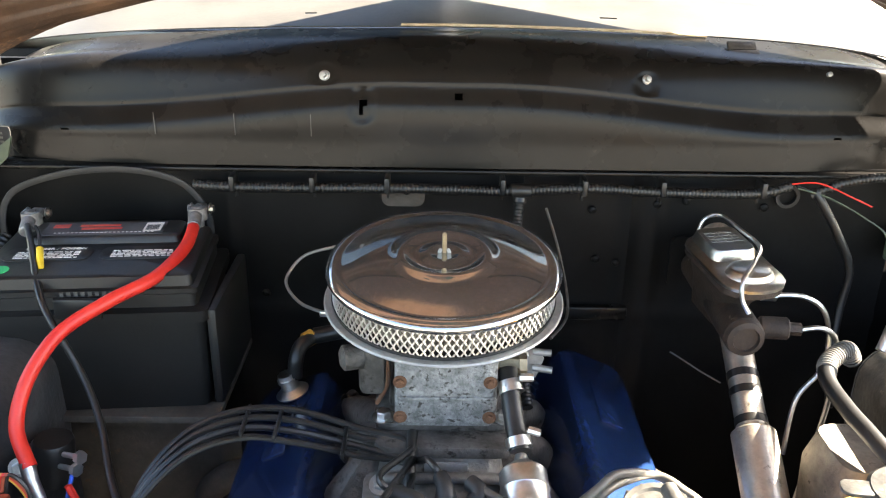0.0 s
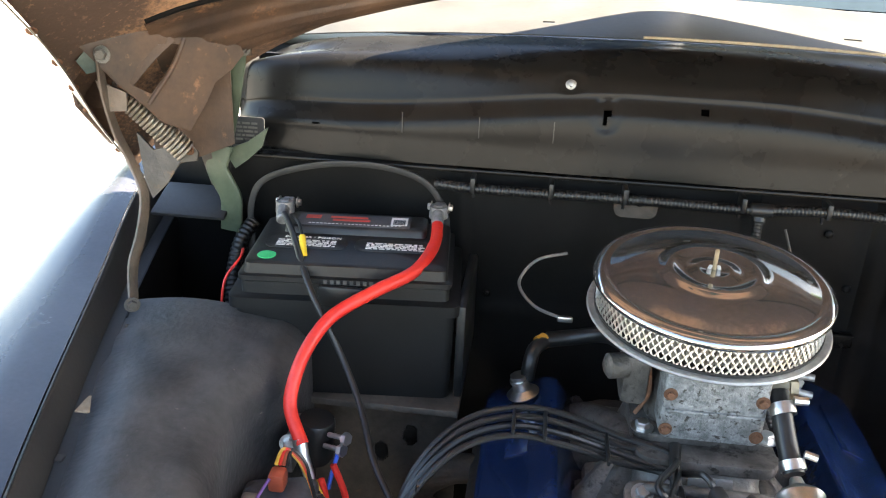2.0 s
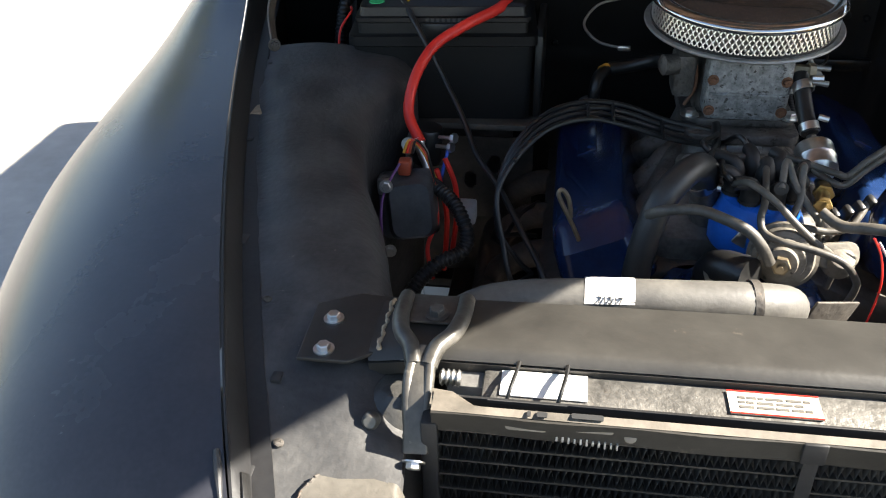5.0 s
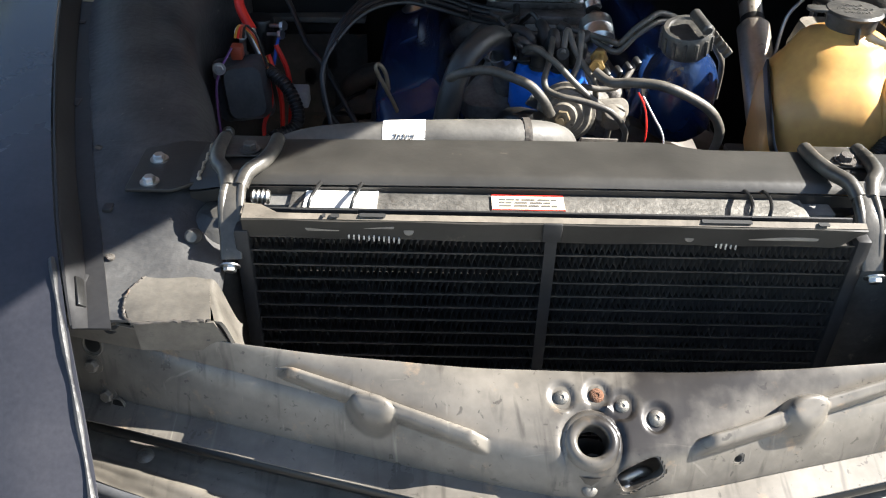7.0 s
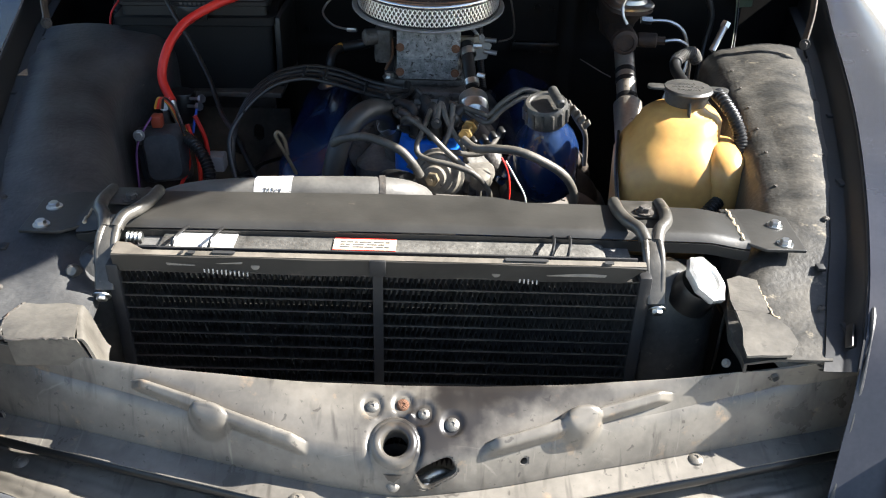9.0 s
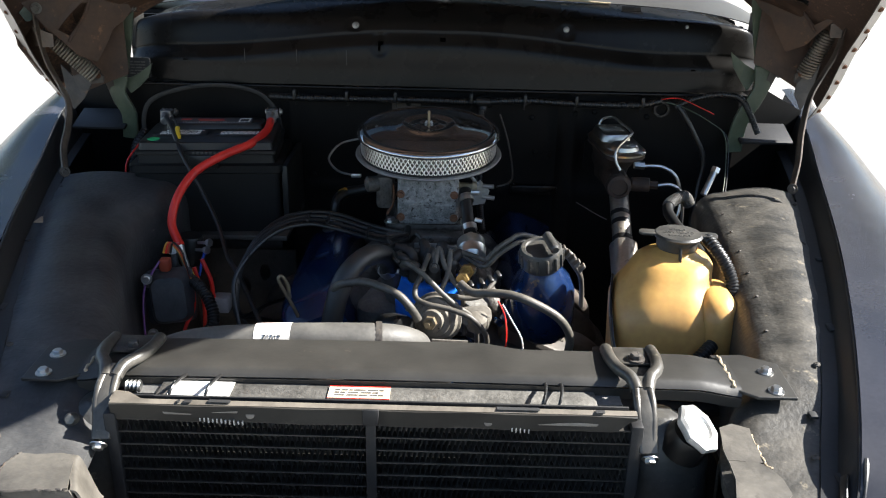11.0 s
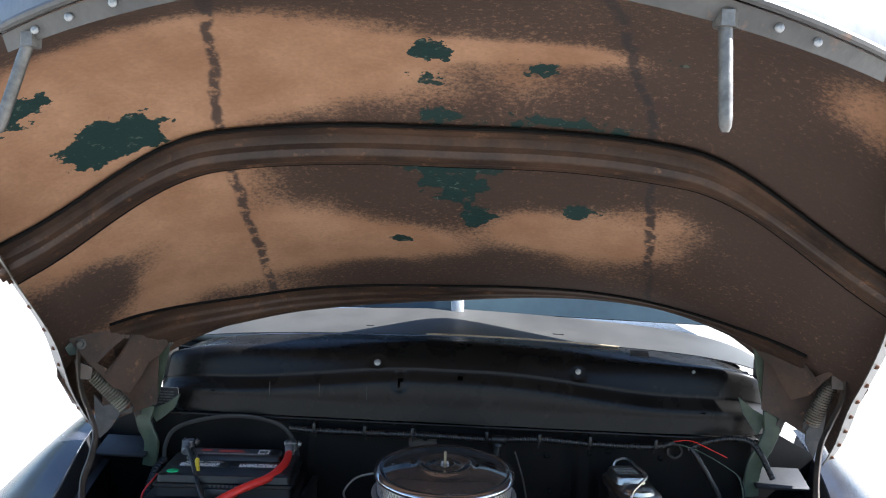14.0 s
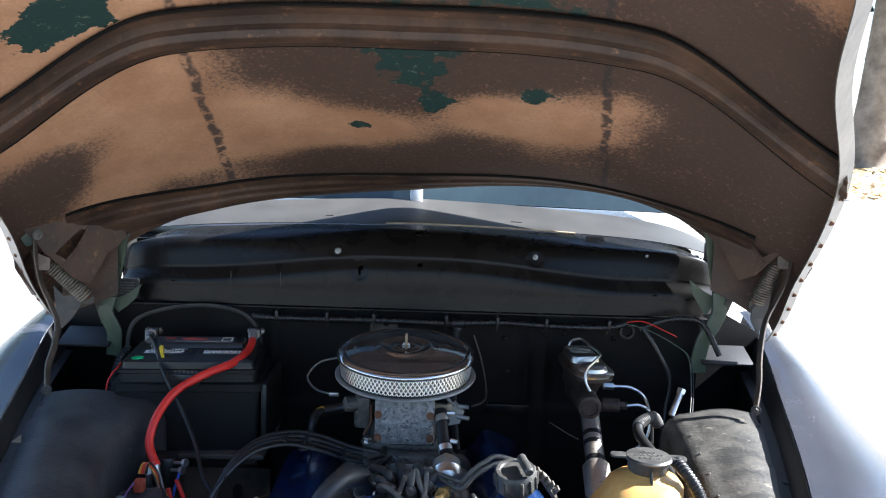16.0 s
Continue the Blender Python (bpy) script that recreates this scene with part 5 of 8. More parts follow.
# ---- radiator, condenser, tie bar ----
radiator = thing("radiator", "black crossflow radiator with a pale aluminium top rail", "radiator", (-0.035, 0.26, 0.7))
part("core", box((-0.035, 0.262, 0.94), (0.56, 0.04, 0.4), 0.002), M_CORE, radiator)
part("top_rail", join(box((-0.035, 0.243, 1.134), (0.5, 0.044, 0.022), 0.003), box((-0.035, 0.22, 1.13), (0.5, 0.004, 0.03), 0.001)), M_ALU, radiator, "dull aluminium top rail")
part("rail_sticker", box((-0.055, 0.242, 1.1465), (0.07, 0.026, 0.001), 0), M_LABEL, radiator, "pale worn sticker with a red border")
part("sticker_border", join(box((-0.055, 0.2545, 1.1474), (0.07, 0.0012, 0.0005), 0), box((-0.055, 0.2295, 1.1474), (0.07, 0.0012, 0.0005), 0)), M_RED, radiator)
bars(print_rows(0.055, 0.016, 3, 4), Matrix.Translation((-0.055, 0.242, 1.1474)), M_GREY_RUBBER, radiator)
part("pale_sticker", box((-0.235, 0.243, 1.1465), (0.07, 0.03, 0.001), 0), M_WHITE, radiator, "white sticker")
for x in (-0.262, -0.222, 0.152, 0.17):
    part("hold_strap", tube([(x - 0.006, 0.214, 1.13), (x, 0.219, 1.158), (x + 0.004, 0.24, 1.16), (x + 0.006, 0.266, 1.152)], 0.0018, 6), M_BLACK_RUBBER, radiator)
for s in (-1, 1):
    part("side_tank", stack([(0.1, 0.085, 0.03, 0.72, 0, 0), (0.105, 0.088, 0.036, 1.03, 0, 0), (0.1, 0.085, 0.036, 1.075, 0, 0), (0.07, 0.066, 0.03, 1.112, -s * 0.008, 0), (0.03, 0.03, 0.012, 1.128, -s * 0.012, 0)], Matrix.Translation((-0.035 + s * 0.335, 0.25, 0))), M_CAPBLACK, radiator, "dusty black plastic side tank")
part("filler_neck", lathe([(0, 0), (0.026, 0), (0.026, 0.02), (0.022, 0.03), (0, 0.03)], 24, frame_on((0.25, -0.35, 1), (0.312, 0.222, 1.098))), M_BLACK_PLASTIC, radiator)
part("ribbed_bushing", lathe([(0.0, 0)] + [(0.0075 if k % 2 else 0.0055, 0.0022 * k) for k in range(9)] + [(0, 0.018)], 20, frame_on((1, 0, 0), (-0.32, 0.24, 1.15))), M_STEEL, radiator, "bright ribbed spring bushing")
part("tank_plug", lathe([(0, 0), (0.0075, 0), (0.0075, 0.006), (0.005, 0.009), (0, 0.009)], 18, frame_on((0, -1, 0.5), (-0.373, 0.213, 1.122))), M_SCREW, radiator, "small grey tank plug")
capm = frame_on((0.55, -0.25, 1), (0.318, 0.207, 1.13), 0.5)
cap = lathe([(0, 0), (0.027, 0), (0.03, 0.003), (0.03, 0.009), (0.026, 0.012), (0.018, 0.012), (0.015, 0.009), (0, 0.0085)], 16)
for v in cap.verts:
    a = math.atan2(v.co.y, v.co.x)
    k = 1 + 0.05 * math.cos(8 * a) * (math.hypot(v.co.x, v.co.y) > 0.025)
    v.co.x *= k * 1.05
    v.co.y *= k * 0.82
bmesh.ops.transform(cap, matrix=capm, verts=cap.verts[:])
part("pressure_cap", cap, M_CAP, radiator, "bare aluminium pressure cap")

condenser = thing("condenser", "black finned air-conditioning condenser in front of the radiator", "condenser", (-0.035, 0.2, 0.7))


SLOTS = ((-0.2465, 1.1495, 0.033, 0.008), (-0.199, 1.151, 0.036, 0.0045), (-0.168, 1.1465, 0.0095, 0.0095), (0.09, 1.1445, 0.009, 0.009), (0.129, 1.147, 0.01, 0.005), (0.176, 1.1465, 0.066, 0.0065), (-0.037, 1.147, 0.006, 0.004))


def rail_f(u, v):
    x = -0.32 + 0.57 * u
    return (x, 0.1915 + 0.0008 * math.sin(30 * u) + 0.004 * v, 1.158 - 0.022 * v * (1 - 0.75 * smooth(0.955, 1.0, u)))


part("top_bracket", sheet(rail_f, 120, 6, 0.002), M_TIE, condenser, "punched dusty steel top bracket")
# pale plates paint the sunlit metal behind the bracket's slots
for x, z, w, h in SLOTS:
    part("slot_light", plate(rounded(w, h, h * 0.45, 5), 0.0016, Matrix.Translation((x, 0.1915 + 0.004 * (1.158 - z) / 0.022, z)) @ Matrix.Rotation(radians(70), 4, "X"), 0.0004), M_PALE_STRIP, condenser, "pale plate for sunlit metal seen through a slot")
for x0, z, k in ((-0.223, 1.1395, 11), (0.116, 1.1365, 5)):
    for i in range(k):
        part("fin_tooth", box((x0 + 0.0046 * i, 0.1935, z - 0.0004 * i), (0.0016, 0.004, 0.0045 + 0.001 * (i % 3)), 0.0004), M_CAP, condenser, "bent bright fin edge")
# dusty ledge, made paler than the bracket face to carry sunlight in the colour
part("bracket_ledge", sheet(lambda u, v: (-0.32 + 0.57 * u, 0.1915 + (0.0065 + 0.014 * smooth(0.06, 0.0, u)) * v, 1.1585 + 0.002 * v), 60, 4, 0.002), M_LEDGE, condenser, "dusty ledge, coloured paler for sunlight")
# notches are flat black plates; their shade is in the colour
for x, w in ((-0.201, 0.024), (-0.245, 0.003), (0.122, 0.046), (-0.235, 0.008), (0.21, 0.01)):
    part("ledge_notch", plate(rounded(w, 0.0055, 0.0012), 0.0008, Matrix.Translation((x, 0.1955 if w > 0.01 else 0.194, 1.1606))), M_PRINT_SHADE, condenser, "flat black plate for a shaded notch")
part("end_gusset", plate([(-0.322, 0.198), (-0.3, 0.194), (-0.282, 0.196), (-0.306, 0.214), (-0.322, 0.216)], 0.002, Matrix.Translation((0, 0, 1.157))), M_LEDGE, condenser, smooth=0)
# black strips paint the shade of two slots on the solid rail
for x, w in ((-0.247, 0.062), (0.168, 0.036)):
    part("rail_slot", box((x, 0.2112, 1.1545), (w, 0.001, 0.003), 0), M_PRINT_SHADE, condenser, "flat black strip for a shaded slot")
part("upper_rail", box((-0.035, 0.213, 1.148), (0.56, 0.003, 0.016), 0.001), M_BODY, condenser)
for sx in (-0.322, 0.252):
    part("end_channel", box((sx, 0.2, 0.965), (0.014, 0.02, 0.36), 0.003), M_BODY, condenser)
part("centre_strap", box((-0.037, 0.1905, 0.97), (0.011, 0.002, 0.345), 0), M_BODY, condenser)
part("strap_clip", box((-0.037, 0.189, 1.15), (0.018, 0.004, 0.02), 0.002), M_BODY, condenser)
tube_mesh = finish(box((0, 0, 0), (0.57, 0.0125, 0.0018), 0), M_CORE_TUBE, 0)
fin = bmesh.new()
n = 190
vs = [[fin.verts.new((-0.283 + 0.566 * k / n + (0.0008 if j else 0), y, (0.0068 if (k + j) % 2 else -0.0068))) for k in range(n + 1)] for j, y in enumerate((-0.0066, 0.006))]
for k in range(n):
    fin.faces.new((vs[0][k], vs[0][k + 1], vs[1][k + 1], vs[1][k]))
fin_mesh = finish(fin, M_FIN, 0)
for k in range(17):
    z = 1.137 - 0.0165 * k
    place("tube", tube_mesh, Matrix.Translation((-0.035, 0.2, z)), condenser)
    place("fin_strip", fin_mesh, Matrix.Translation((-0.035 + 0.0006 * math.sin(7 * k), 0.2, z - 0.00825)), condenser)
part("back_plate", box((-0.035, 0.216, 0.95), (0.57, 0.004, 0.36), 0), M_CORE, condenser)

tie_bar = thing("tie_bar", "black steel tie bar bridging the inner fenders over the radiator", "tie bar", (0, 0.31, 1.12))


def tie_f(u, v):
    x = -0.385 + 0.77 * u
    y0 = 0.34 - 0.014 * smooth(0.08, 0.14, x) + 0.003 * math.sin(4 * x)
    z = 1.155 + 0.003 * math.sin(math.pi * u) - 0.007 * smooth(0.33, 0.385, abs(x))
    return (x, y0 - (y0 - 0.262) * v, z - 0.006 * smooth(0.92, 1.0, v) + 0.002 * math.sin(math.pi * v))


part("bar", sheet(tie_f, 80, 16, 0.003), M_TIE, tie_bar)
part("front_fold", sheet(lambda u, v: (-0.385 + 0.77 * u, 0.261 + 0.002 * v, tie_f(u, 1)[2] - 0.014 * v), 60, 2, 0.002), M_TIE, tie_bar)
for s in (-1, 1):
    part("end_plate", plate([(s * 0.37, 0.272), (s * 0.4, 0.25), (s * 0.445, 0.25), (s * 0.447, 0.328), (s * 0.41, 0.348), (s * 0.37, 0.345)], 0.004, Matrix.Translation((0, 0, 1.146)), 0.001), M_TIE, tie_bar, smooth=0)
    bolt(tie_bar, (s * 0.426, 0.306, 1.15), (0, 0, 1), 0.006)
    bolt(tie_bar, (s * 0.424, 0.263, 1.15), (0, 0, 1), 0.006)
    part("end_weld", tube([(s * (0.376 + 0.002 * (k % 2)), 0.266 + 0.009 * k, 1.1525) for k in range(9)], lambda t: 0.0021 + 0.0006 * math.sin(50 * t), 8, 4), M_RUSTY_SEAL, tie_bar, "flaking tan weld seam")


def yoke(x, label):
    root = thing("radiator_yoke", label, "bracket", (x, 0.27, 1.12), "radiator yokes")
    for s in (-1, 1):
        part("prong", tube([(x + s * 0.027, 0.33, 1.163), (x + s * 0.027, 0.3, 1.167), (x + s * 0.022, 0.272, 1.17), (x + s * 0.011, 0.254, 1.169), (x + s * 0.006, 0.238, 1.162)], 0.0075, 12, 6), M_YOKE, root)
        part("stem_ridge", tube([(x + s * 0.007, 0.248, 1.168), (x + s * 0.0085, 0.222, 1.156), (x + s * 0.007 + 0.001, 0.202, 1.134), (x + s * 0.004 + 0.002, 0.19, 1.114)], lambda t: 0.0048 - 0.001 * t, 10, 6), M_YOKE, root)
    part("stem", tube([(x, 0.255, 1.166), (x, 0.222, 1.152), (x + 0.001, 0.204, 1.132), (x + 0.002, 0.191, 1.112)], 0, 16, 6, flat=(0.021, 0.013)), M_YOKE, root)
    part("strap", box((x, 0.312, 1.164), (0.042, 0.04, 0.003), 0.001), M_YOKE, root)
    bolt(root, (x + 0.004, 0.302, 1.166), (0, 0, 1), 0.007, M_DARK_METAL)
    bolt(root, (x + 0.002, 0.181, 1.112), (0, -0.7, -0.5), 0.006, M_STEEL)
    return root


yoke(-0.335, "forged black radiator yoke with worn bright edges, in sun")
yoke(0.264, "forged black radiator yoke bolted over the tie bar")

def jagged(pts, seed, step=0.012, amp=0.0018):
    """An outline with torn, hand-cut edges."""
    rg = random.Random(seed)
    out = []
    for (x0, y0), (x1, y1) in zip(pts, pts[1:] + pts[:1]):
        k = max(1, int(math.hypot(x1 - x0, y1 - y0) / step))
        out += [(x0 + (x1 - x0) * i / k + rg.uniform(-amp, amp), y0 + (y1 - y0) * i / k + rg.uniform(-amp, amp)) for i in range(k)]
    return out


def weld(parent, pts, z, seed, material):
    rg = random.Random(seed)
    fine = curve([(x, y, z) for x, y in pts], 10)
    part("weld_bead", tube([p + Vector((rg.uniform(-1, 1) * 0.0012, rg.uniform(-1, 1) * 0.0012, 0)) for p in fine], lambda t: 0.0014 + 0.0005 * math.sin(90 * t), 8, raw=True), material, parent, "lumpy weld bead")


patch = thing("patch_panel", "crudely welded grey patch panel on the inner fender", "patch panel", (-0.36, 0.13, 1.05))
part("plate", plate(jagged([(-0.4, 0.15), (-0.346, 0.152), (-0.332, 0.1), (-0.398, 0.097), (-0.41, 0.115), (-0.409, 0.138)], 1), 0.004, Matrix.Translation((0, 0, 1.102)) @ Matrix.Rotation(0.1, 4, "X")), M_PATCH, patch, smooth=0)
part("folded_edge", sheet(lambda u, v: (-0.347 + 0.015 * u + 0.026 * v - 0.002 * math.sin(5 * u), 0.15 - 0.05 * u, 1.1205 - 0.006 * u - 0.003 * v - 0.05 * smooth(0.2, 1.0, v)), 12, 14, 0.003), M_PATCH, patch, "bent down side edge")
part("front_edge", sheet(lambda u, v: (-0.398 + 0.068 * u + 0.012 * v * u, 0.098 + 0.002 * u + 0.004 * v, 1.1145 - 0.035 * v), 14, 6, 0.002), M_PATCH, patch)
rg = random.Random(2)
rim = curve([(x, y, 1.105 + 0.1 * y) for x, y in ((-0.402, 0.15), (-0.41, 0.136), (-0.411, 0.114), (-0.399, 0.0965), (-0.36, 0.0985), (-0.333, 0.0995))], 10)
part("weld_bead", tube([p + Vector((rg.uniform(-1, 1) * 0.0012, rg.uniform(-1, 1) * 0.0012, 0)) for p in rim], lambda t: 0.0015 + 0.0005 * math.sin(90 * t), 8, raw=True), M_DARK_METAL, patch, "lumpy weld bead")
patch_r = thing("patch_panel", "torn grey seam patches with cracked sealer on the inner fender", "patch panel", (0.37, 0.15, 1.05))
part("plate", plate(jagged([(0.351, 0.224), (0.366, 0.231), (0.384, 0.225), (0.383, 0.17), (0.346, 0.172), (0.345, 0.19)], 3, amp=0.001), 0.0022, Matrix.Translation((0, 0, 1.0962)) @ Matrix.Rotation(0.125, 4, "X")), M_PATCH, patch_r, smooth=0)
part("torn_plate", plate(jagged([(0.346, 0.169), (0.378, 0.166), (0.393, 0.142), (0.396, 0.12), (0.384, 0.1), (0.366, 0.096), (0.336, 0.097), (0.343, 0.14)], 4), 0.003, Matrix.Translation((0, 0, 1.107)) @ Matrix.Rotation(0.075, 4, "X")), M_PATCH, patch_r, "lifted torn plate", smooth=0)
weld(patch_r, [(0.366, 0.231), (0.384, 0.222), (0.384, 0.17), (0.388, 0.158)], 1.12, 5, M_RUSTY_SEAL)
bolt(patch_r, (0.322, 0.105, 1.1), (-0.6, -0.5, 0.5), 0.003, M_SCREW)

# inner fender fasteners
for y in (0.42, 0.52, 0.6, 0.68, 0.76, 0.84):
    for s, root in ((-1, apron_l), (1, apron_r)):
        bolt(root, (s * (apron_inner(y, s) + 0.03), y, apron_z(y) - 0.002), (0, 0, 1), 0.0026, M_DARK_METAL, "round", "trim_screw")
part("masking_patch", box((-0.632, 0.725, 1.162), (0.02, 0.03, 0.003), 0.001), M_RUSTY_SEAL, apron_l, "tan sealer smear")
for s, root in ((-1, fender_l), (1, fender_r)):
    for y in (0.18, 0.33, 0.5, 0.7, 0.88):
        bolt(root, (s * (ridge_x(y) - 0.042), y, apron_z(y) + 0.004), (-s * 0.3, 0, 0.9), 0.0045, M_DARK_METAL, "round", "flange_bolt")
    # uncut slots: black boxes carry the shade inside them
    for y, dx, n in ((0.141, 0.012, 0.03), (0.421, 0.02, 0.018), (0.242, 0.046, 0.012), (0.64, 0.022, 0.01)):
        part("slot", box((s * (ridge_x(y) - dx), y, apron_z(y) + 0.0045), (0.009, n, 0.004), 0.001), M_PRINT_SHADE, root, "black box for the shade in a punched slot")

# ---- battery ----
battery_box = thing("battery_box", "matte black plastic battery box beside the inner fender", "battery box", (-0.42, 1.03, 0.9))
BT = Matrix.Translation((-0.425, 1.03, 0)) @ Matrix.Rotation(radians(5), 4, "Z")
part("body", stack([(0.266, 0.172, 0.012, 1.062, 0, 0), (0.272, 0.18, 0.012, 1.18, 0, 0), (0.284, 0.192, 0.012, 1.183, 0, 0), (0.284, 0.192, 0.012, 1.197, 0, 0), (0.276, 0.184, 0.01, 1.198, 0, 0)], BT), M_BOX, battery_box)
part("side_post", box((-0.274, 1.04, 1.13), (0.012, 0.17, 0.13), 0.004), M_BLACK_PLASTIC, battery_box)
part("tray_leg", box((-0.555, 1.07, 0.86), (0.02, 0.1, 0.4), 0.004), M_DARK_METAL, battery_box)
part("tray_stay", box((-0.44, 1.12, 0.86), (0.24, 0.012, 0.4), 0.004), M_DARK_METAL, battery_box)
part("tray", box((-0.42, 1.03, 1.056), (0.3, 0.2, 0.01), 0.002), M_DARK_METAL, battery_box)
battery = thing("battery", "black car battery with printed labels and a green dot", "battery", (-0.42, 1.03, 1.19))
part("case", stack([(0.256, 0.165, 0.008, 1.196, 0, 0), (0.256, 0.165, 0.008, 1.214, 0, 0), (0.262, 0.17, 0.008, 1.216, 0, 0), (0.262, 0.17, 0.008, 1.222, 0, 0), (0.25, 0.16, 0.008, 1.2235, 0, 0), (0.248, 0.157, 0.01, 1.236, 0, 0), (0.242, 0.15, 0.01, 1.238, 0, 0)], BT), M_BLACK_PLASTIC, battery)
part("rear_step", stack([(0.19, 0.058, 0.008, 1.236, 0.0, 0.048), (0.186, 0.054, 0.008, 1.246, 0.0, 0.048), (0.18, 0.05, 0.008, 1.248, 0.0, 0.048)], BT), M_BLACK_PLASTIC, battery)
part("brand_label", plate(rounded(0.15, 0.042, 0.002), 0.0006, BT @ Matrix.Translation((-0.004, 0.046, 1.2482))), M_GREY_LABEL, battery, "dark grey label with red print")
part("red_block", box((0, 0, 0), (0.02, 0.012, 0.0004), 0, None), M_RED_PRINT, battery).matrix_basis = BT @ Matrix.Translation((-0.06, 0.054, 1.2491))
bars([(0, 0.005, 0.05, 0.006), (0.004, -0.005, 0.05, 0.006)], BT @ Matrix.Translation((-0.012, 0.05, 1.2491)), M_RED_PRINT, battery, "red_print")
bars([(-0.062 + 0.0052 * k, -0.015, 0.003, 0.0012) for k in range(24)], BT @ Matrix.Translation((0, 0.046, 1.2491)), M_WHITE, battery)
part("barcode_sticker", box((0, 0, 0), (0.022, 0.028, 0.0004), 0), M_WHITE, battery).matrix_basis = BT @ Matrix.Translation((0.056, 0.048, 1.2491))
bars([(0, -0.009 + 0.003 * k, 0.016, 0.0014) for k in range(6)], BT @ Matrix.Translation((0.056, 0.046, 1.2496)), M_GREY_LABEL, battery)
for cx, word in ((-0.058, "DANGER / POISON"), (0.056, "")):
    part("warning_plate", plate(rounded(0.104, 0.04, 0.013), 0.0012, BT @ Matrix.Translation((cx, -0.012, 1.238)), 0.0004), M_BLACK_PLASTIC, battery)
    bars(print_rows(0.075, 0.022, 5, 11 if word else 12), BT @ Matrix.Translation((cx, -0.016, 1.2396)), M_WHITE, battery)
writing("DANGER / POISON", 0.0075, BT @ Matrix.Translation((-0.052, 0.002, 1.2398)), M_WHITE, battery, width=1.15)
part("green_dot", lathe([(0, 0), (0.0115, 0), (0.0115, 0.0008), (0, 0.0008)], 24, BT @ Matrix.Translation((-0.1, -0.056, 1.238))), M_GREEN_DOT, battery, "round green sticker")
for k in range(8):
    part("embossed_mark", box((0, 0, 0), (0.0045, 0.006, 0.0004), 0), M_GREY_RUBBER, battery, smooth=0).matrix_basis = BT @ Matrix.Translation((-0.023 + 0.008 * k, -0.0855, 1.2185)) @ Matrix.Rotation(radians(90), 4, "X")
part("handle_notch", box((-0.42, 0.935, 1.205), (0.055, 0.008, 0.026), 0.003), M_BLACK_PLASTIC, battery)


def terminal(at, s, label):
    root = thing("battery_terminal", label, "terminal", at, "battery terminals")
    x, y, z = at
    part("clamp", join(lathe([(0.0075, 0), (0.013, 0), (0.012, 0.016), (0.0085, 0.017), (0.0075, 0.012)], 18, Matrix.Translation((x, y, z))), box((x, y + 0.016, z + 0.008), (0.016, 0.018, 0.012), 0.003)), M_LEAD, root)
    part("post", cyl((x, y, z - 0.012), (x, y, z + 0.018), 0.0078, 16, bev=0.002), M_LEAD, root)
    part("barrel", cyl((x, y - 0.008, z + 0.008), (x + s * 0.006, y - 0.034, z + 0.001), 0.0085, 14, bev=0.002), M_LEAD, root)
    bolt(root, (x - 0.012, y + 0.018, z + 0.008), (-1, 0, 0), 0.005)
    bolt(root, (x + 0.012, y + 0.018, z + 0.008), (1, 0, 0), 0.005)
    return root


terminal((-0.533, 1.09, 1.248), 1, "dull lead battery terminal clamp with bolts")
terminal((-0.325, 1.115, 1.248), 0.5, "lead battery terminal clamp on the red cable")
red_cable = thing("battery_cable", "thick glossy red battery cable", "cable", (-0.42, 0.78, 1.08))
part("insulation", tube([(-0.323, 1.09, 1.25), (-0.319, 1.03, 1.243), (-0.333, 0.96, 1.236), (-0.372, 0.918, 1.226), (-0.414, 0.89, 1.206), (-0.434, 0.865, 1.186), (-0.446, 0.835, 1.159), (-0.448, 0.81, 1.126), (-0.428, 0.785, 1.096)], 0.0078, 14, 10), M_RED, red_cable)
part("lug", tube([(-0.432, 0.789, 1.1), (-0.427, 0.781, 1.085), (-0.42, 0.776, 1.068), (-0.415, 0.772, 1.055)], lambda t: 0.0085 - 0.003 * t, 10, 6), M_STEEL, red_cable, "crimped steel cable lug")
black_cable = thing("ground_cable", "thin black battery ground cable with a yellow crimp", "cable", (-0.3, 0.7, 0.97))
part("insulation", tube([(-0.525, 1.06, 1.257), (-0.499, 1.01, 1.25), (-0.452, 0.92, 1.217), (-0.408, 0.89, 1.148), (-0.377, 0.85, 1.108), (-0.348, 0.79, 1.076), (-0.315, 0.736, 1.061), (-0.277, 0.678, 1.024), (-0.245, 0.62, 0.99), (-0.23, 0.58, 0.9)], 0.0042, 10, 8), M_BLACK_RUBBER, black_cable)
part("yellow_crimp", tube([(-0.484, 1.0, 1.252), (-0.479, 0.985, 1.244), (-0.474, 0.972, 1.236)], 0.0042, 10, 4), M_YELLOW, black_cable, "yellow insulated crimp connector")
part("pigtail", tube([(-0.515, 1.06, 1.256), (-0.497, 1.03, 1.258), (-0.484, 1.0, 1.252)], 0.0022, 8, 6), M_BLACK_RUBBER, black_cable)
hold_down = thing("battery_strap", "flat black rubber battery strap arched over the battery", "strap", (-0.45, 1.14, 1.17))
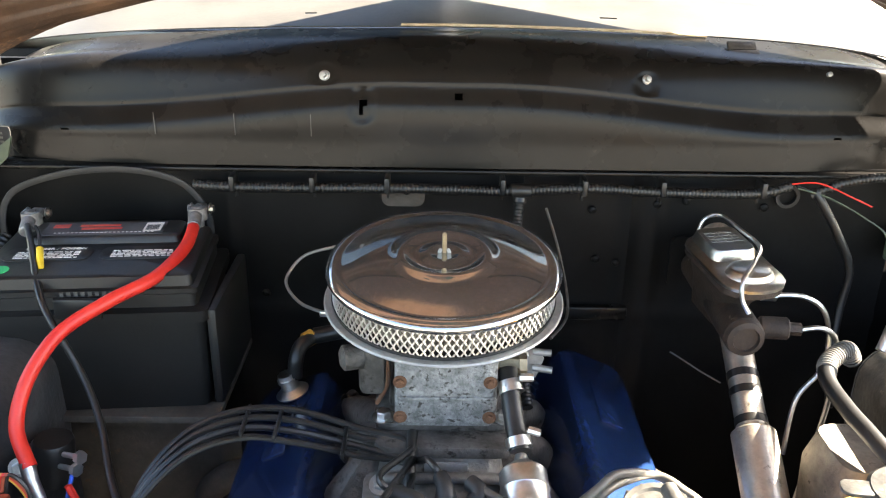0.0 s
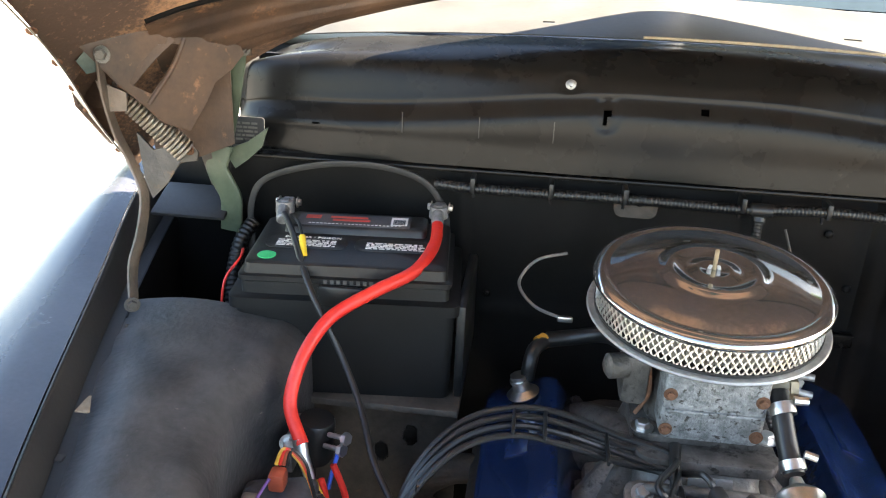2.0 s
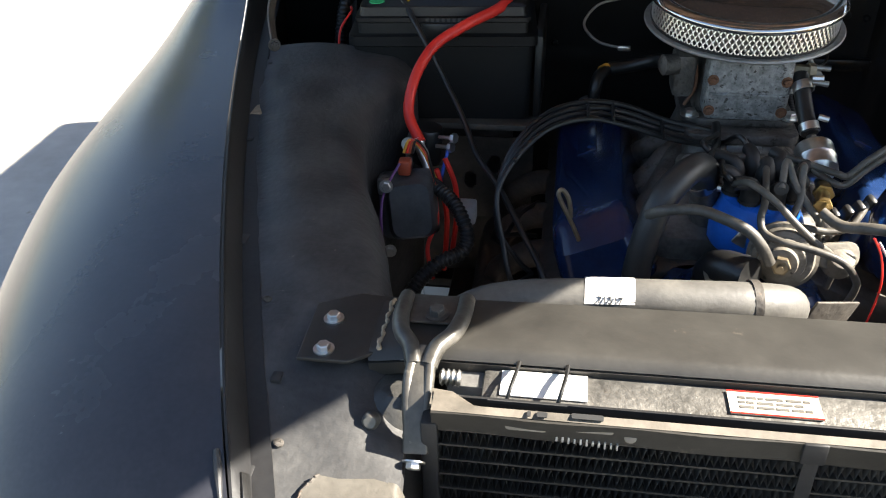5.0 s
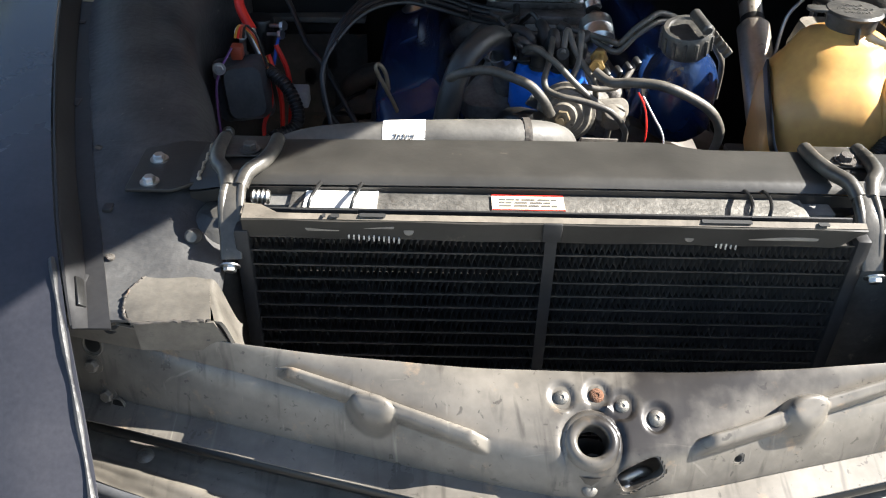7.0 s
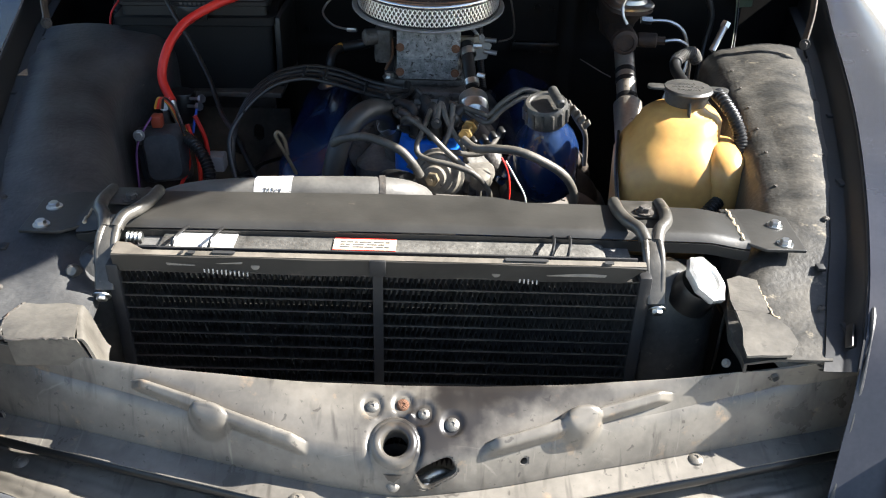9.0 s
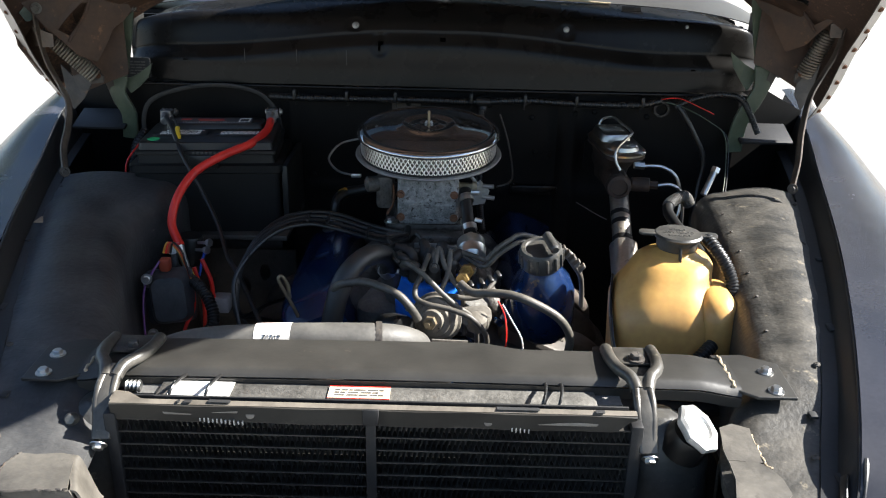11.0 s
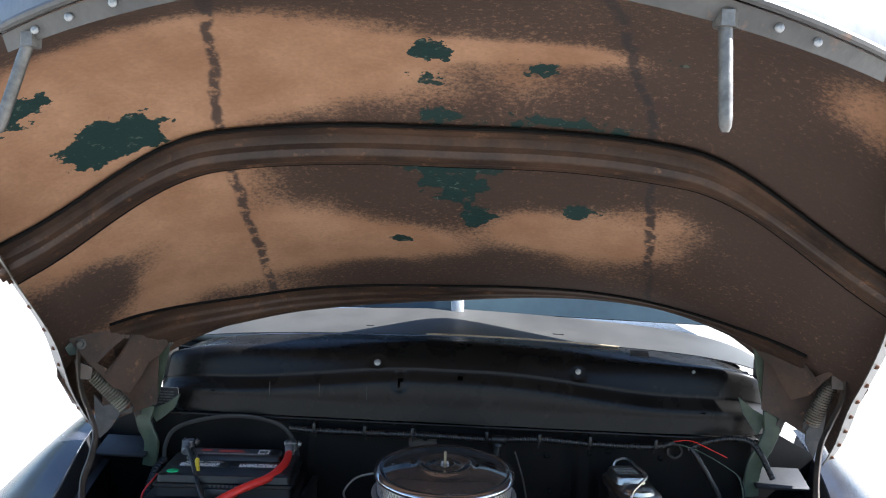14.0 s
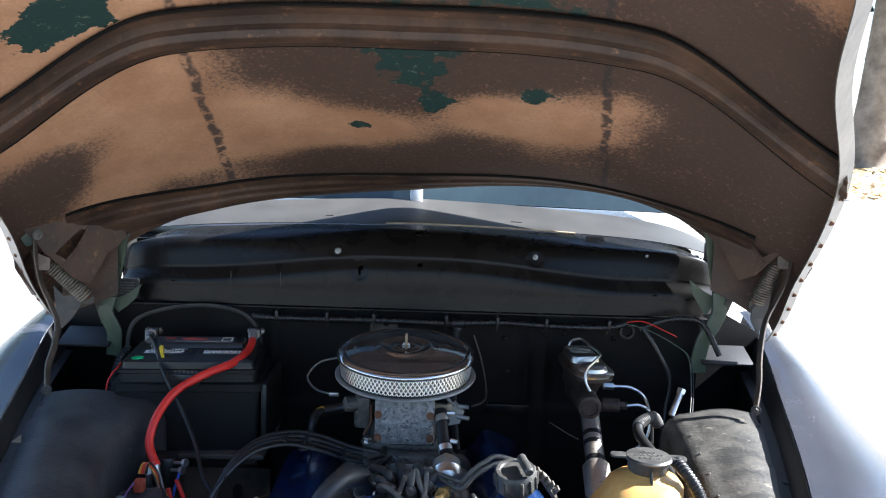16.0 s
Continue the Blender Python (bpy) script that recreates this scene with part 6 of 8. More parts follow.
part("band", tube([(-0.597, 1.1, 1.10), (-0.6, 1.14, 1.174), (-0.6, 1.145, 1.235), (-0.578, 1.147, 1.273), (-0.512, 1.147, 1.297), (-0.443, 1.147, 1.305), (-0.388, 1.147, 1.3), (-0.345, 1.145, 1.283), (-0.318, 1.143, 1.24), (-0.314, 1.12, 1.19)], 0, 12, 8, flat=(0.009, 0.0035)), M_STRAP, hold_down)

# ---- wiring along the firewall ----
harness = thing("wiring_harness", "black corrugated wiring loom clipped along the firewall", "wiring loom", (0, 1.15, 1.28))
hp = [(-0.335, 1.148, 1.285), (-0.282, 1.142, 1.284), (-0.175, 1.142, 1.284), (-0.05, 1.142, 1.285), (0.06, 1.142, 1.283), (0.105, 1.142, 1.284), (0.2, 1.142, 1.288), (0.3, 1.142, 1.284), (0.42, 1.142, 1.284), (0.47, 1.152, 1.292)]
part("loom", conduit(hp, 0.0075), M_BLACK_PLASTIC, harness)
part("branch_loom", conduit([(0.105, 1.15, 1.284), (0.103, 1.14, 1.26), (0.1, 1.12, 1.23), (0.098, 1.08, 1.19), (0.1, 1.0, 1.12), (0.105, 0.93, 1.08)], 0.0068), M_BLACK_PLASTIC, harness)
part("tape_joint", join(cyl((0.09, 1.142, 1.284), (0.12, 1.142, 1.284), 0.0095, 12, bev=0.002), cyl((0.105, 1.15, 1.284), (0.104, 1.142, 1.265), 0.0088, 12, bev=0.002)), M_BLACK_RUBBER, harness, "wrapped tape joint")
for x in (-0.282, -0.175, -0.075, 0.08, 0.19, 0.295, 0.43):
    part("clip", join(box((x, 1.148, 1.29), (0.007, 0.03, 0.022), 0.002), box((x, 1.158, 1.275), (0.004, 0.004, 0.02), 0.001)), M_BLACK_PLASTIC, harness)
part("end_loom", conduit([(0.5, 1.15, 1.28), (0.52, 1.145, 1.292), (0.548, 1.14, 1.304), (0.591, 1.135, 1.311), (0.63, 1.13, 1.30), (0.66, 1.1, 1.24)], 0.0065), M_BLACK_PLASTIC, harness)
for k, (m, p) in enumerate(((M_RED, [(0.47, 1.148, 1.296), (0.505, 1.14, 1.3), (0.55, 1.13, 1.283), (0.575, 1.128, 1.272)]), (M_GREEN, [(0.48, 1.148, 1.29), (0.52, 1.14, 1.28), (0.57, 1.13, 1.255), (0.6, 1.12, 1.23), (0.605, 1.1, 1.17), (0.59, 1.05, 1.12), (0.57, 1.02, 1.09)]), (M_BLACK_RUBBER, [(0.48, 1.15, 1.293), (0.525, 1.142, 1.276), (0.575, 1.132, 1.252), (0.605, 1.12, 1.226), (0.61, 1.1, 1.165), (0.596, 1.05, 1.115)]))):
    part("wire", tube(p, 0.0011, 6, 8), m, harness)
drop = thing("taped_cable", "taped black wiring cable hanging down the firewall", "cable", (0.56, 1.14, 1.1))
part("taped_cable", tube([(0.505, 1.148, 1.285), (0.515, 1.143, 1.27), (0.541, 1.14, 1.229), (0.568, 1.138, 1.175), (0.562, 1.13, 1.113), (0.55, 1.1, 1.05), (0.54, 1.06, 1.0)], 0.006, 10, 8), M_BLACK_RUBBER, drop)
side_loom = thing("side_loom", "black corrugated loom running down beside the battery", "wiring loom", (-0.6, 1.1, 1.0))
part("loom", conduit([(-0.6, 1.15, 1.205), (-0.612, 1.12, 1.18), (-0.615, 1.09, 1.13), (-0.605, 1.05, 1.06)], 0.011, 0.007), M_BLACK_PLASTIC, side_loom)
part("red_wire", tube([(-0.585, 1.06, 1.2), (-0.575, 1.02, 1.205), (-0.59, 1.0, 1.18), (-0.59, 0.98, 1.14)], 0.002, 6), M_RED, side_loom)

# ---- air cleaner ----
air_cleaner = thing("air_cleaner", "round chrome air cleaner with a wire mesh filter band", "air cleaner", (0.001, 0.9, 1.21))
AC = Matrix.Translation((0.001, 0.9, 1.2625)) @ Matrix.Rotation(radians(5.5), 4, "X") @ Matrix.Diagonal((1.03, 1.03, 0.68, 1)) @ Matrix.Translation((0, 0, -1.24))
DOME = [(0.0, 0.0105), (0.012, 0.0105), (0.015, 0.012), (0.02, 0.0118), (0.026, 0.0095), (0.036, 0.0092), (0.0415, 0.0118), (0.046, 0.013), (0.0505, 0.0115), (0.0545, 0.0085), (0.062, 0.0082), (0.074, 0.0074), (0.086, 0.0059), (0.097, 0.0038), (0.1065, 0.0012), (0.1095, 0.0006), (0.1125, 0.0019), (0.1165, 0.0021), (0.1205, 0.0002), (0.1235, -0.0032), (0.1245, -0.007), (0.123, -0.01), (0.1195, -0.0112), (0.0, -0.0112)]
part("lid", lathe([(r, 1.2765 + h / 0.72) for r, h in DOME], 128, AC), M_LID, air_cleaner, "mirror chrome lid with stamped rings", smooth=60)
filt = bmesh.new()
n = 180
rings = [[filt.verts.new((r * math.cos(2 * math.pi * k / n), r * math.sin(2 * math.pi * k / n), z)) for k, r in ((k, 0.1105 - 0.007 * (k % 2)) for k in range(n))] for z in (1.216, 1.261)]
for k in range(n):
    filt.faces.new((rings[0][k], rings[0][(k + 1) % n], rings[1][(k + 1) % n], rings[1][k]))
bmesh.ops.transform(filt, matrix=AC, verts=filt.verts[:])
part("filter_paper", filt, M_PAPER, air_cleaner, "pleated off-white filter paper", smooth=0)
meshb = bmesh.new()
n = 96
for d in (-1, 1):
    for k in range(n):
        prev = None
        for j in range(11):
            a = 2 * math.pi * (k + d * j / 10 * 2.5) / n
            rr = 0.1175 + (0.0008 if (j + (d > 0)) % 2 else 0.0)
            z = 1.2165 + 0.045 * j / 10
            ring = [meshb.verts.new((rr * math.cos(a) + dx * -math.sin(a), rr * math.sin(a) + dx * math.cos(a), z)) for dx in (-0.001, 0.001)]
            ring += [meshb.verts.new(((rr - 0.001) * math.cos(a) + dx * -math.sin(a), (rr - 0.001) * math.sin(a) + dx * math.cos(a), z)) for dx in (0.001, -0.001)]
            if prev:
                for q in range(4):
                    meshb.faces.new((prev[q], prev[(q + 1) % 4], ring[(q + 1) % 4], ring[q]))
            prev = ring
bmesh.ops.transform(meshb, matrix=AC, verts=meshb.verts[:])
part("mesh_band", meshb, M_MESH, air_cleaner, "bright expanded wire mesh", smooth=0)
part("gasket", lathe([(0.1, 1.2135), (0.1195, 1.2135), (0.1195, 1.219), (0.1, 1.219)], 72, AC), M_BLACK_RUBBER, air_cleaner, "black rubber gasket")
part("base", lathe([(0, 1.2), (0.06, 1.2), (0.07, 1.207), (0.12, 1.207), (0.126, 1.2085), (0.1275, 1.2115), (0.126, 1.214), (0.118, 1.2145), (0, 1.213)], 96, AC), M_STEEL_DULL, air_cleaner, "dull zinc base pan")
part("stud", cyl((0.001, 0.9, 1.28), (0.001, 0.898, 1.32), 0.0024, 12, bev=0.001), M_BRASS_DULL, air_cleaner, "brass threaded stud")
part("wing_nut", join(lathe([(0, 1.281), (0.0085, 1.281), (0.006, 1.29), (0, 1.29)], 14, AC), box((-0.004, 0.899, 1.298), (0.004, 0.003, 0.008), 0.0014, Matrix.Rotation(0.4, 3, "Y")), box((0.006, 0.899, 1.298), (0.004, 0.003, 0.008), 0.0014, Matrix.Rotation(-0.4, 3, "Y"))), M_STEEL_DULL, air_cleaner)

# ---- engine ----
engine = thing("engine", "blue V8 engine with a cast aluminium intake manifold", "engine", (0, 0.85, 0.6))
part("block", stack([(0.2, 0.4, 0.02, 0.62, 0, 0.86), (0.34, 0.44, 0.03, 0.7, 0, 0.86), (0.46, 0.46, 0.03, 0.9, 0, 0.87), (0.44, 0.46, 0.03, 0.95, 0, 0.87), (0.2, 0.44, 0.03, 1.0, 0, 0.87)]), M_DARK_METAL, engine)
for s in (-1, 1):
    yo = 0.0 if s < 0 else 0.07
    VM = Matrix.Translation((s * (0.172 if s < 0 else 0.19), 0.84 + yo, 1.0)) @ Matrix.Rotation(radians(s * 24), 4, "Y")
    cover = stack([(0.13, 0.43, 0.02, -0.025, 0, 0), (0.13, 0.43, 0.02, -0.018, 0, 0), (0.118, 0.415, 0.02, -0.016, 0, 0), (0.11, 0.4, 0.025, 0.03, 0, 0.004), (0.1, 0.36, 0.025, 0.05, 0, 0.02), (0.085, 0.34, 0.02, 0.054, 0, 0.022)], VM, 5)
    part("valve_cover", cover, M_BLUE, engine, "blue enamel valve cover with chipped paint")
    part("cover_emboss", box((0, 0, 0), (0.03, 0.1, 0.003), 0.0014, None), M_BLUE, engine).matrix_basis = VM @ Matrix.Translation((0.0, 0.08, 0.0545))
    part("cylinder_head", box((s * 0.185, 0.86 + yo * 0.5, 0.955), (0.13, 0.44, 0.06), 0.01, Matrix.Rotation(radians(s * 24), 3, "Y")), M_DARK_METAL, engine)
    for y in (-0.19, 0.0, 0.19):
        for dx in (-0.06, 0.06):
            bolt(engine, VM @ Vector((dx, y, -0.017)), VM.to_3x3() @ Vector((0, 0, 1)), 0.006, M_DARK_METAL)
    for y in (0.66, 0.76, 0.87, 0.98):
        part("exhaust_runner", tube([(s * 0.235, y, 0.94), (s * 0.275, y, 0.935), (s * 0.31, y + 0.015, 0.90), (s * 0.325, y + 0.05, 0.85)], lambda t: 0.021 - 0.003 * t, 12, 6), M_MANIFOLD, engine, "dark rusty exhaust runner")
    part("exhaust_log", tube([(s * 0.325, 0.64, 0.86), (s * 0.33, 0.8, 0.85), (s * 0.33, 0.98, 0.84), (s * 0.3, 1.06, 0.78)], 0.026, 12, 6), M_MANIFOLD, engine)
part("intake_manifold", stack([(0.23, 0.36, 0.03, 0.98, 0, 0.85), (0.22, 0.35, 0.03, 1.03, 0, 0.85), (0.15, 0.25, 0.03, 1.055, 0, 0.86), (0.13, 0.2, 0.03, 1.09, 0.0, 0.88), (0.13, 0.18, 0.02, 1.115, 0.0, 0.885)]), M_ALU, engine, "stained cast aluminium intake manifold")
for s in (-1, 1):
    for y in (0.74, 0.82, 0.92, 1.0):
        part("manifold_runner", tube([(s * 0.05, 0.87, 1.075), (s * 0.08, 0.5 * (0.87 + y), 1.06), (s * 0.115, y, 1.025), (s * 0.13, y, 0.995)], 0.02, 10, 6), M_CARB_DARK, engine)
        bolt(engine, (s * 0.118, y + 0.03, 1.03), (0, 0, 1), 0.006, M_DARK_METAL)
part("adapter_plate", plate(rounded(0.15, 0.17, 0.02), 0.014, Matrix.Translation((0.004, 0.87, 1.112)), 0.003), M_CARB_DARK, engine, "oily alloy carburettor adapter plate")
front_plate = part("front_plate", plate(rounded(0.17, 0.05, 0.012), 0.008, frame_on((0, -0.55, 1), (0.005, 0.762, 1.082)), 0.002), M_ALU, engine, "pale cast aluminium manifold top")
part("raised_web", tube([(-0.06, 0.772, 1.095), (-0.045, 0.765, 1.104), (0.05, 0.765, 1.104), (0.066, 0.772, 1.094)], 0.006, 10, 5), M_ALU, front_plate)
part("manifold_mark", box((0.005, 0.772, 1.112), (0.045, 0.004, 0.012), 0.001), M_STEEL_DULL, engine)
for x in (-0.062, 0.072):
    bolt(engine, (x, 0.765, 1.095), (0, -0.5, 1), 0.0075, M_STEEL_DULL)
part("thermostat_housing", tube([(-0.035, 0.73, 1.0), (-0.042, 0.712, 1.04), (-0.05, 0.695, 1.085), (-0.052, 0.69, 1.105)], 0.019, 16, 6), M_ALU, engine)
part("oil_filler", lathe([(0.02, 0), (0.022, 0.003), (0.018, 0.006), (0.012, 0.01), (0.011, 0.02), (0.013, 0.02), (0.013, 0.024), (0.011, 0.024), (0.011, 0.03), (0, 0.03)], 24, frame_on((-0.3, 0, 1), (-0.19, 0.995, 1.055))), M_STEEL, engine, "chrome breather fitting")
part("breather_elbow", tube([(-0.187, 0.998, 1.078), (-0.185, 1.0, 1.1), (-0.18, 1.012, 1.115), (-0.165, 1.03, 1.12)], 0.0095, 12, 6), M_BLACK_RUBBER, engine)
part("yellow_band", cyl((-0.176, 1.022, 1.117), (-0.166, 1.03, 1.12), 0.0105, 14), M_ORANGE, engine, "amber plastic hose collar")
part("breather_hose", tube([(-0.165, 1.03, 1.12), (-0.13, 1.035, 1.125), (-0.09, 1.02, 1.14), (-0.06, 0.97, 1.15)], 0.0105, 12, 6), M_BLACK_RUBBER, engine)
part("timing_cover", stack([(0.24, 0.08, 0.03, 0.7, 0, 0.62), (0.24, 0.08, 0.03, 0.96, 0, 0.62), (0.18, 0.06, 0.03, 1.0, 0, 0.63)]), M_BLUE, engine)
part("dipstick_tube", tube([(-0.16, 0.66, 0.9), (-0.175, 0.66, 0.964), (-0.196, 0.66, 1.012)], 0.006, 10, 6), M_BRASS_DULL, engine)
part("dipstick", tube([(-0.196, 0.66, 1.01), (-0.21, 0.66, 1.045), (-0.222, 0.66, 1.07), (-0.232, 0.661, 1.092), (-0.228, 0.664, 1.098), (-0.219, 0.664, 1.085), (-0.215, 0.662, 1.06)], 0.003, 8, 6), M_BRASS_DULL, engine, "bent wire dipstick handle")

carburettor = thing("carburettor", "oxidised grey two-barrel carburettor with rusty bowl screws", "carburettor", (0, 0.87, 1.126))
part("bowl", stack([(0.1, 0.045, 0.008, -0.045, 0, 0), (0.106, 0.052, 0.01, -0.038, 0, 0), (0.106, 0.052, 0.01, 0.04, 0, 0), (0.1, 0.048, 0.01, 0.047, 0, 0)], Matrix.Translation((0.004, 0.825, 1.187))), M_CARB, carburettor, "corroded float bowl")
part("bowl_rib", box((0.004, 0.798, 1.178), (0.1, 0.004, 0.004), 0.0015), M_CARB, carburettor)
part("main_body", stack([(0.11, 0.09, 0.02, 1.128, 0.002, 0.885), (0.12, 0.1, 0.02, 1.14, 0.002, 0.885), (0.1, 0.09, 0.02, 1.2, 0.002, 0.885), (0.09, 0.09, 0.04, 1.245, 0.002, 0.885)]), M_CARB_DARK, carburettor)
part("base_flange", plate(rounded(0.15, 0.13, 0.02), 0.01, Matrix.Translation((0.002, 0.88, 1.126)), 0.002), M_CARB_DARK, carburettor)
for x in (-0.043, 0.049):
    for z in (1.155, 1.197):
        bolt(carburettor, (x, 0.799, z), (0, -1, 0), 0.0046, M_RUST, "hex", "bowl_screw", "rusty bowl screw")
for x in (-0.062, 0.068):
    bolt(carburettor, (x, 0.825, 1.136), (0, 0, 1), 0.008, M_STEEL)
part("choke_housing", join(box((-0.074, 0.86, 1.185), (0.03, 0.05, 0.06), 0.008), lathe([(0, 0), (0.014, 0), (0.014, 0.02), (0.008, 0.024), (0, 0.024)], 14, frame_on((-1, -0.3, 0), (-0.085, 0.845, 1.2)))), M_CARB_DARK, carburettor)
part("choke_rod", tube([(-0.06, 0.845, 1.2), (-0.058, 0.84, 1.17), (-0.07, 0.838, 1.145)], 0.0025, 8), M_RUST, carburettor)
part("throttle_lever", join(plate([(0, 0), (0.03, 0.006), (0.038, 0.03), (0.02, 0.05), (0.004, 0.03)], 0.003, Matrix.Translation((0.075, 0.88, 1.15)) @ Matrix.Rotation(radians(90), 4, "X")), cyl((0.1, 0.875, 1.19), (0.12, 0.872, 1.19), 0.004, 10), cyl((0.1, 0.875, 1.17), (0.122, 0.872, 1.168), 0.004, 10)), M_STEEL_DULL, carburettor)
part("inlet_fitting", join(cyl((0.056, 0.835, 1.2), (0.085, 0.83, 1.2), 0.0095, 6), cyl((0.08, 0.83, 1.2), (0.088, 0.83, 1.2), 0.012, 6)), M_BRASS_DULL, carburettor, "tarnished brass inlet fitting")
part("vent_tube", tube([(0.03, 0.83, 1.218), (0.05, 0.828, 1.225), (0.075, 0.832, 1.222), (0.09, 0.85, 1.2)], 0.003, 8), M_CARB, carburettor)

fuel = thing("fuel_filter", "clear silver inline fuel filter with hose clamps", "fuel filter", (0.075, 0.7, 1.1))
FA, FB = Vector((0.076, 0.79, 1.155)), Vector((0.08, 0.70, 1.115))
part("canister", lathe([(0, 0), (0.006, 0), (0.008, 0.008), (0.02, 0.016), (0.0235, 0.02), (0.0235, 0.036), (0.0245, 0.038), (0.0235, 0.04), (0.0235, 0.056), (0.016, 0.064), (0.007, 0.07), (0.006, 0.085), (0, 0.085)], 28, frame_on(FB - FA, (0.078, 0.748, 1.146))), M_STEEL, fuel, "bright zinc canister")
part("upper_hose", tube([(0.068, 0.818, 1.2), (0.069, 0.80, 1.188), (0.073, 0.775, 1.165), (0.077, 0.752, 1.148)], 0.0105, 14, 6), M_BLACK_RUBBER, fuel)
part("clamp", join(lathe([(0.0112, 0), (0.013, 0), (0.013, 0.012), (0.0112, 0.012)], 18, frame_on((0.005, -0.02, -0.017), (0.069, 0.806, 1.194))), cyl((0.078, 0.80, 1.203), (0.092, 0.80, 1.203), 0.0045, 8)), M_STEEL, fuel)
part("clamp", join(lathe([(0.0112, 0), (0.0128, 0), (0.0128, 0.01), (0.0112, 0.01)], 18, frame_on((0.005, -0.02, -0.017), (0.0755, 0.763, 1.156))), cyl((0.085, 0.76, 1.168), (0.097, 0.757, 1.166), 0.004, 8)), M_STEEL, fuel)
part("brass_tee", join(cyl((0.079, 0.664, 1.122), (0.072, 0.636, 1.128), 0.008, 12, bev=0.001), lathe([(0, 0), (0.012, 0), (0.012, 0.007), (0, 0.007)], 6, frame_on((-0.2, -1, 0.05), (0.072, 0.636, 1.128))), cyl((0.07, 0.628, 1.129), (0.062, 0.6, 1.128), 0.0075, 10), lathe([(0, 0), (0.0105, 0), (0.0105, 0.006), (0, 0.006)], 6, frame_on((-0.2, -1, -0.05), (0.065, 0.607, 1.128)))), M_BRASS, fuel, "brass hose fitting")
# ---- distributor and leads ----
distributor = thing("distributor", "bright blue distributor cap with black boots", "distributor", (0.035, 0.71, 1.0))
part("cap", lathe([(0, -0.035), (0.052, -0.035), (0.056, -0.03), (0.056, 0.0), (0.05, 0.012), (0.046, 0.03), (0.038, 0.034), (0, 0.034)], 20, Matrix.Translation((0.012, 0.668, 1.072))), M_DIZZY, distributor, "bright blue plastic cap")
part("shaft_housing", cyl((0.012, 0.668, 0.92), (0.012, 0.668, 1.046), 0.035, 20, bev=0.006), M_DARK_METAL, distributor)
part("hold_clip", box((-0.012, 0.618, 1.068), (0.02, 0.004, 0.018), 0.002, Matrix.Rotation(0.5, 3, "Y")), M_STEEL, distributor)
for k in range(8):
    a = 2 * math.pi * k / 8 + 0.2
    part("tower", cyl((0.012 + 0.036 * math.cos(a), 0.668 + 0.036 * math.sin(a), 1.095), (0.012 + 0.038 * math.cos(a), 0.668 + 0.038 * math.sin(a), 1.122), 0.0095, 14, bev=0.002), M_DIZZY, distributor)
boots = []
for k in range(9):
    a = 2 * math.pi * k / 8 + 0.2
    r = 0.037 if k < 8 else 0.0
    b0 = Vector((0.012 + r * math.cos(a), 0.668 + r * math.sin(a), 1.108 if k < 8 else 1.112))
    out = Vector((math.cos(a), math.sin(a), 0)) if k < 8 else Vector((0.2, 0.5, 0))
    tip = b0 + out * 0.016 + Vector((-0.014 if k % 2 else -0.002, 0.004, 0.03))
    boot = part("boot", tube([b0, b0 + Vector((0, 0, 0.016)), b0 + out * 0.007 + Vector((0, 0, 0.028)), tip], lambda t: 0.0118 - 0.0036 * smooth(0.3, 0.75, t), 14, 5), M_BOOT, distributor, "black rubber lead boot")
    part("boot_rib", lathe([(0.0118, 0), (0.0132, 0.001), (0.0132, 0.004), (0.0118, 0.005)], 16, frame_on((0, 0, 1), b0 + Vector((0, 0, 0.001)))), M_BOOT, boot)
    boots.append(tip)


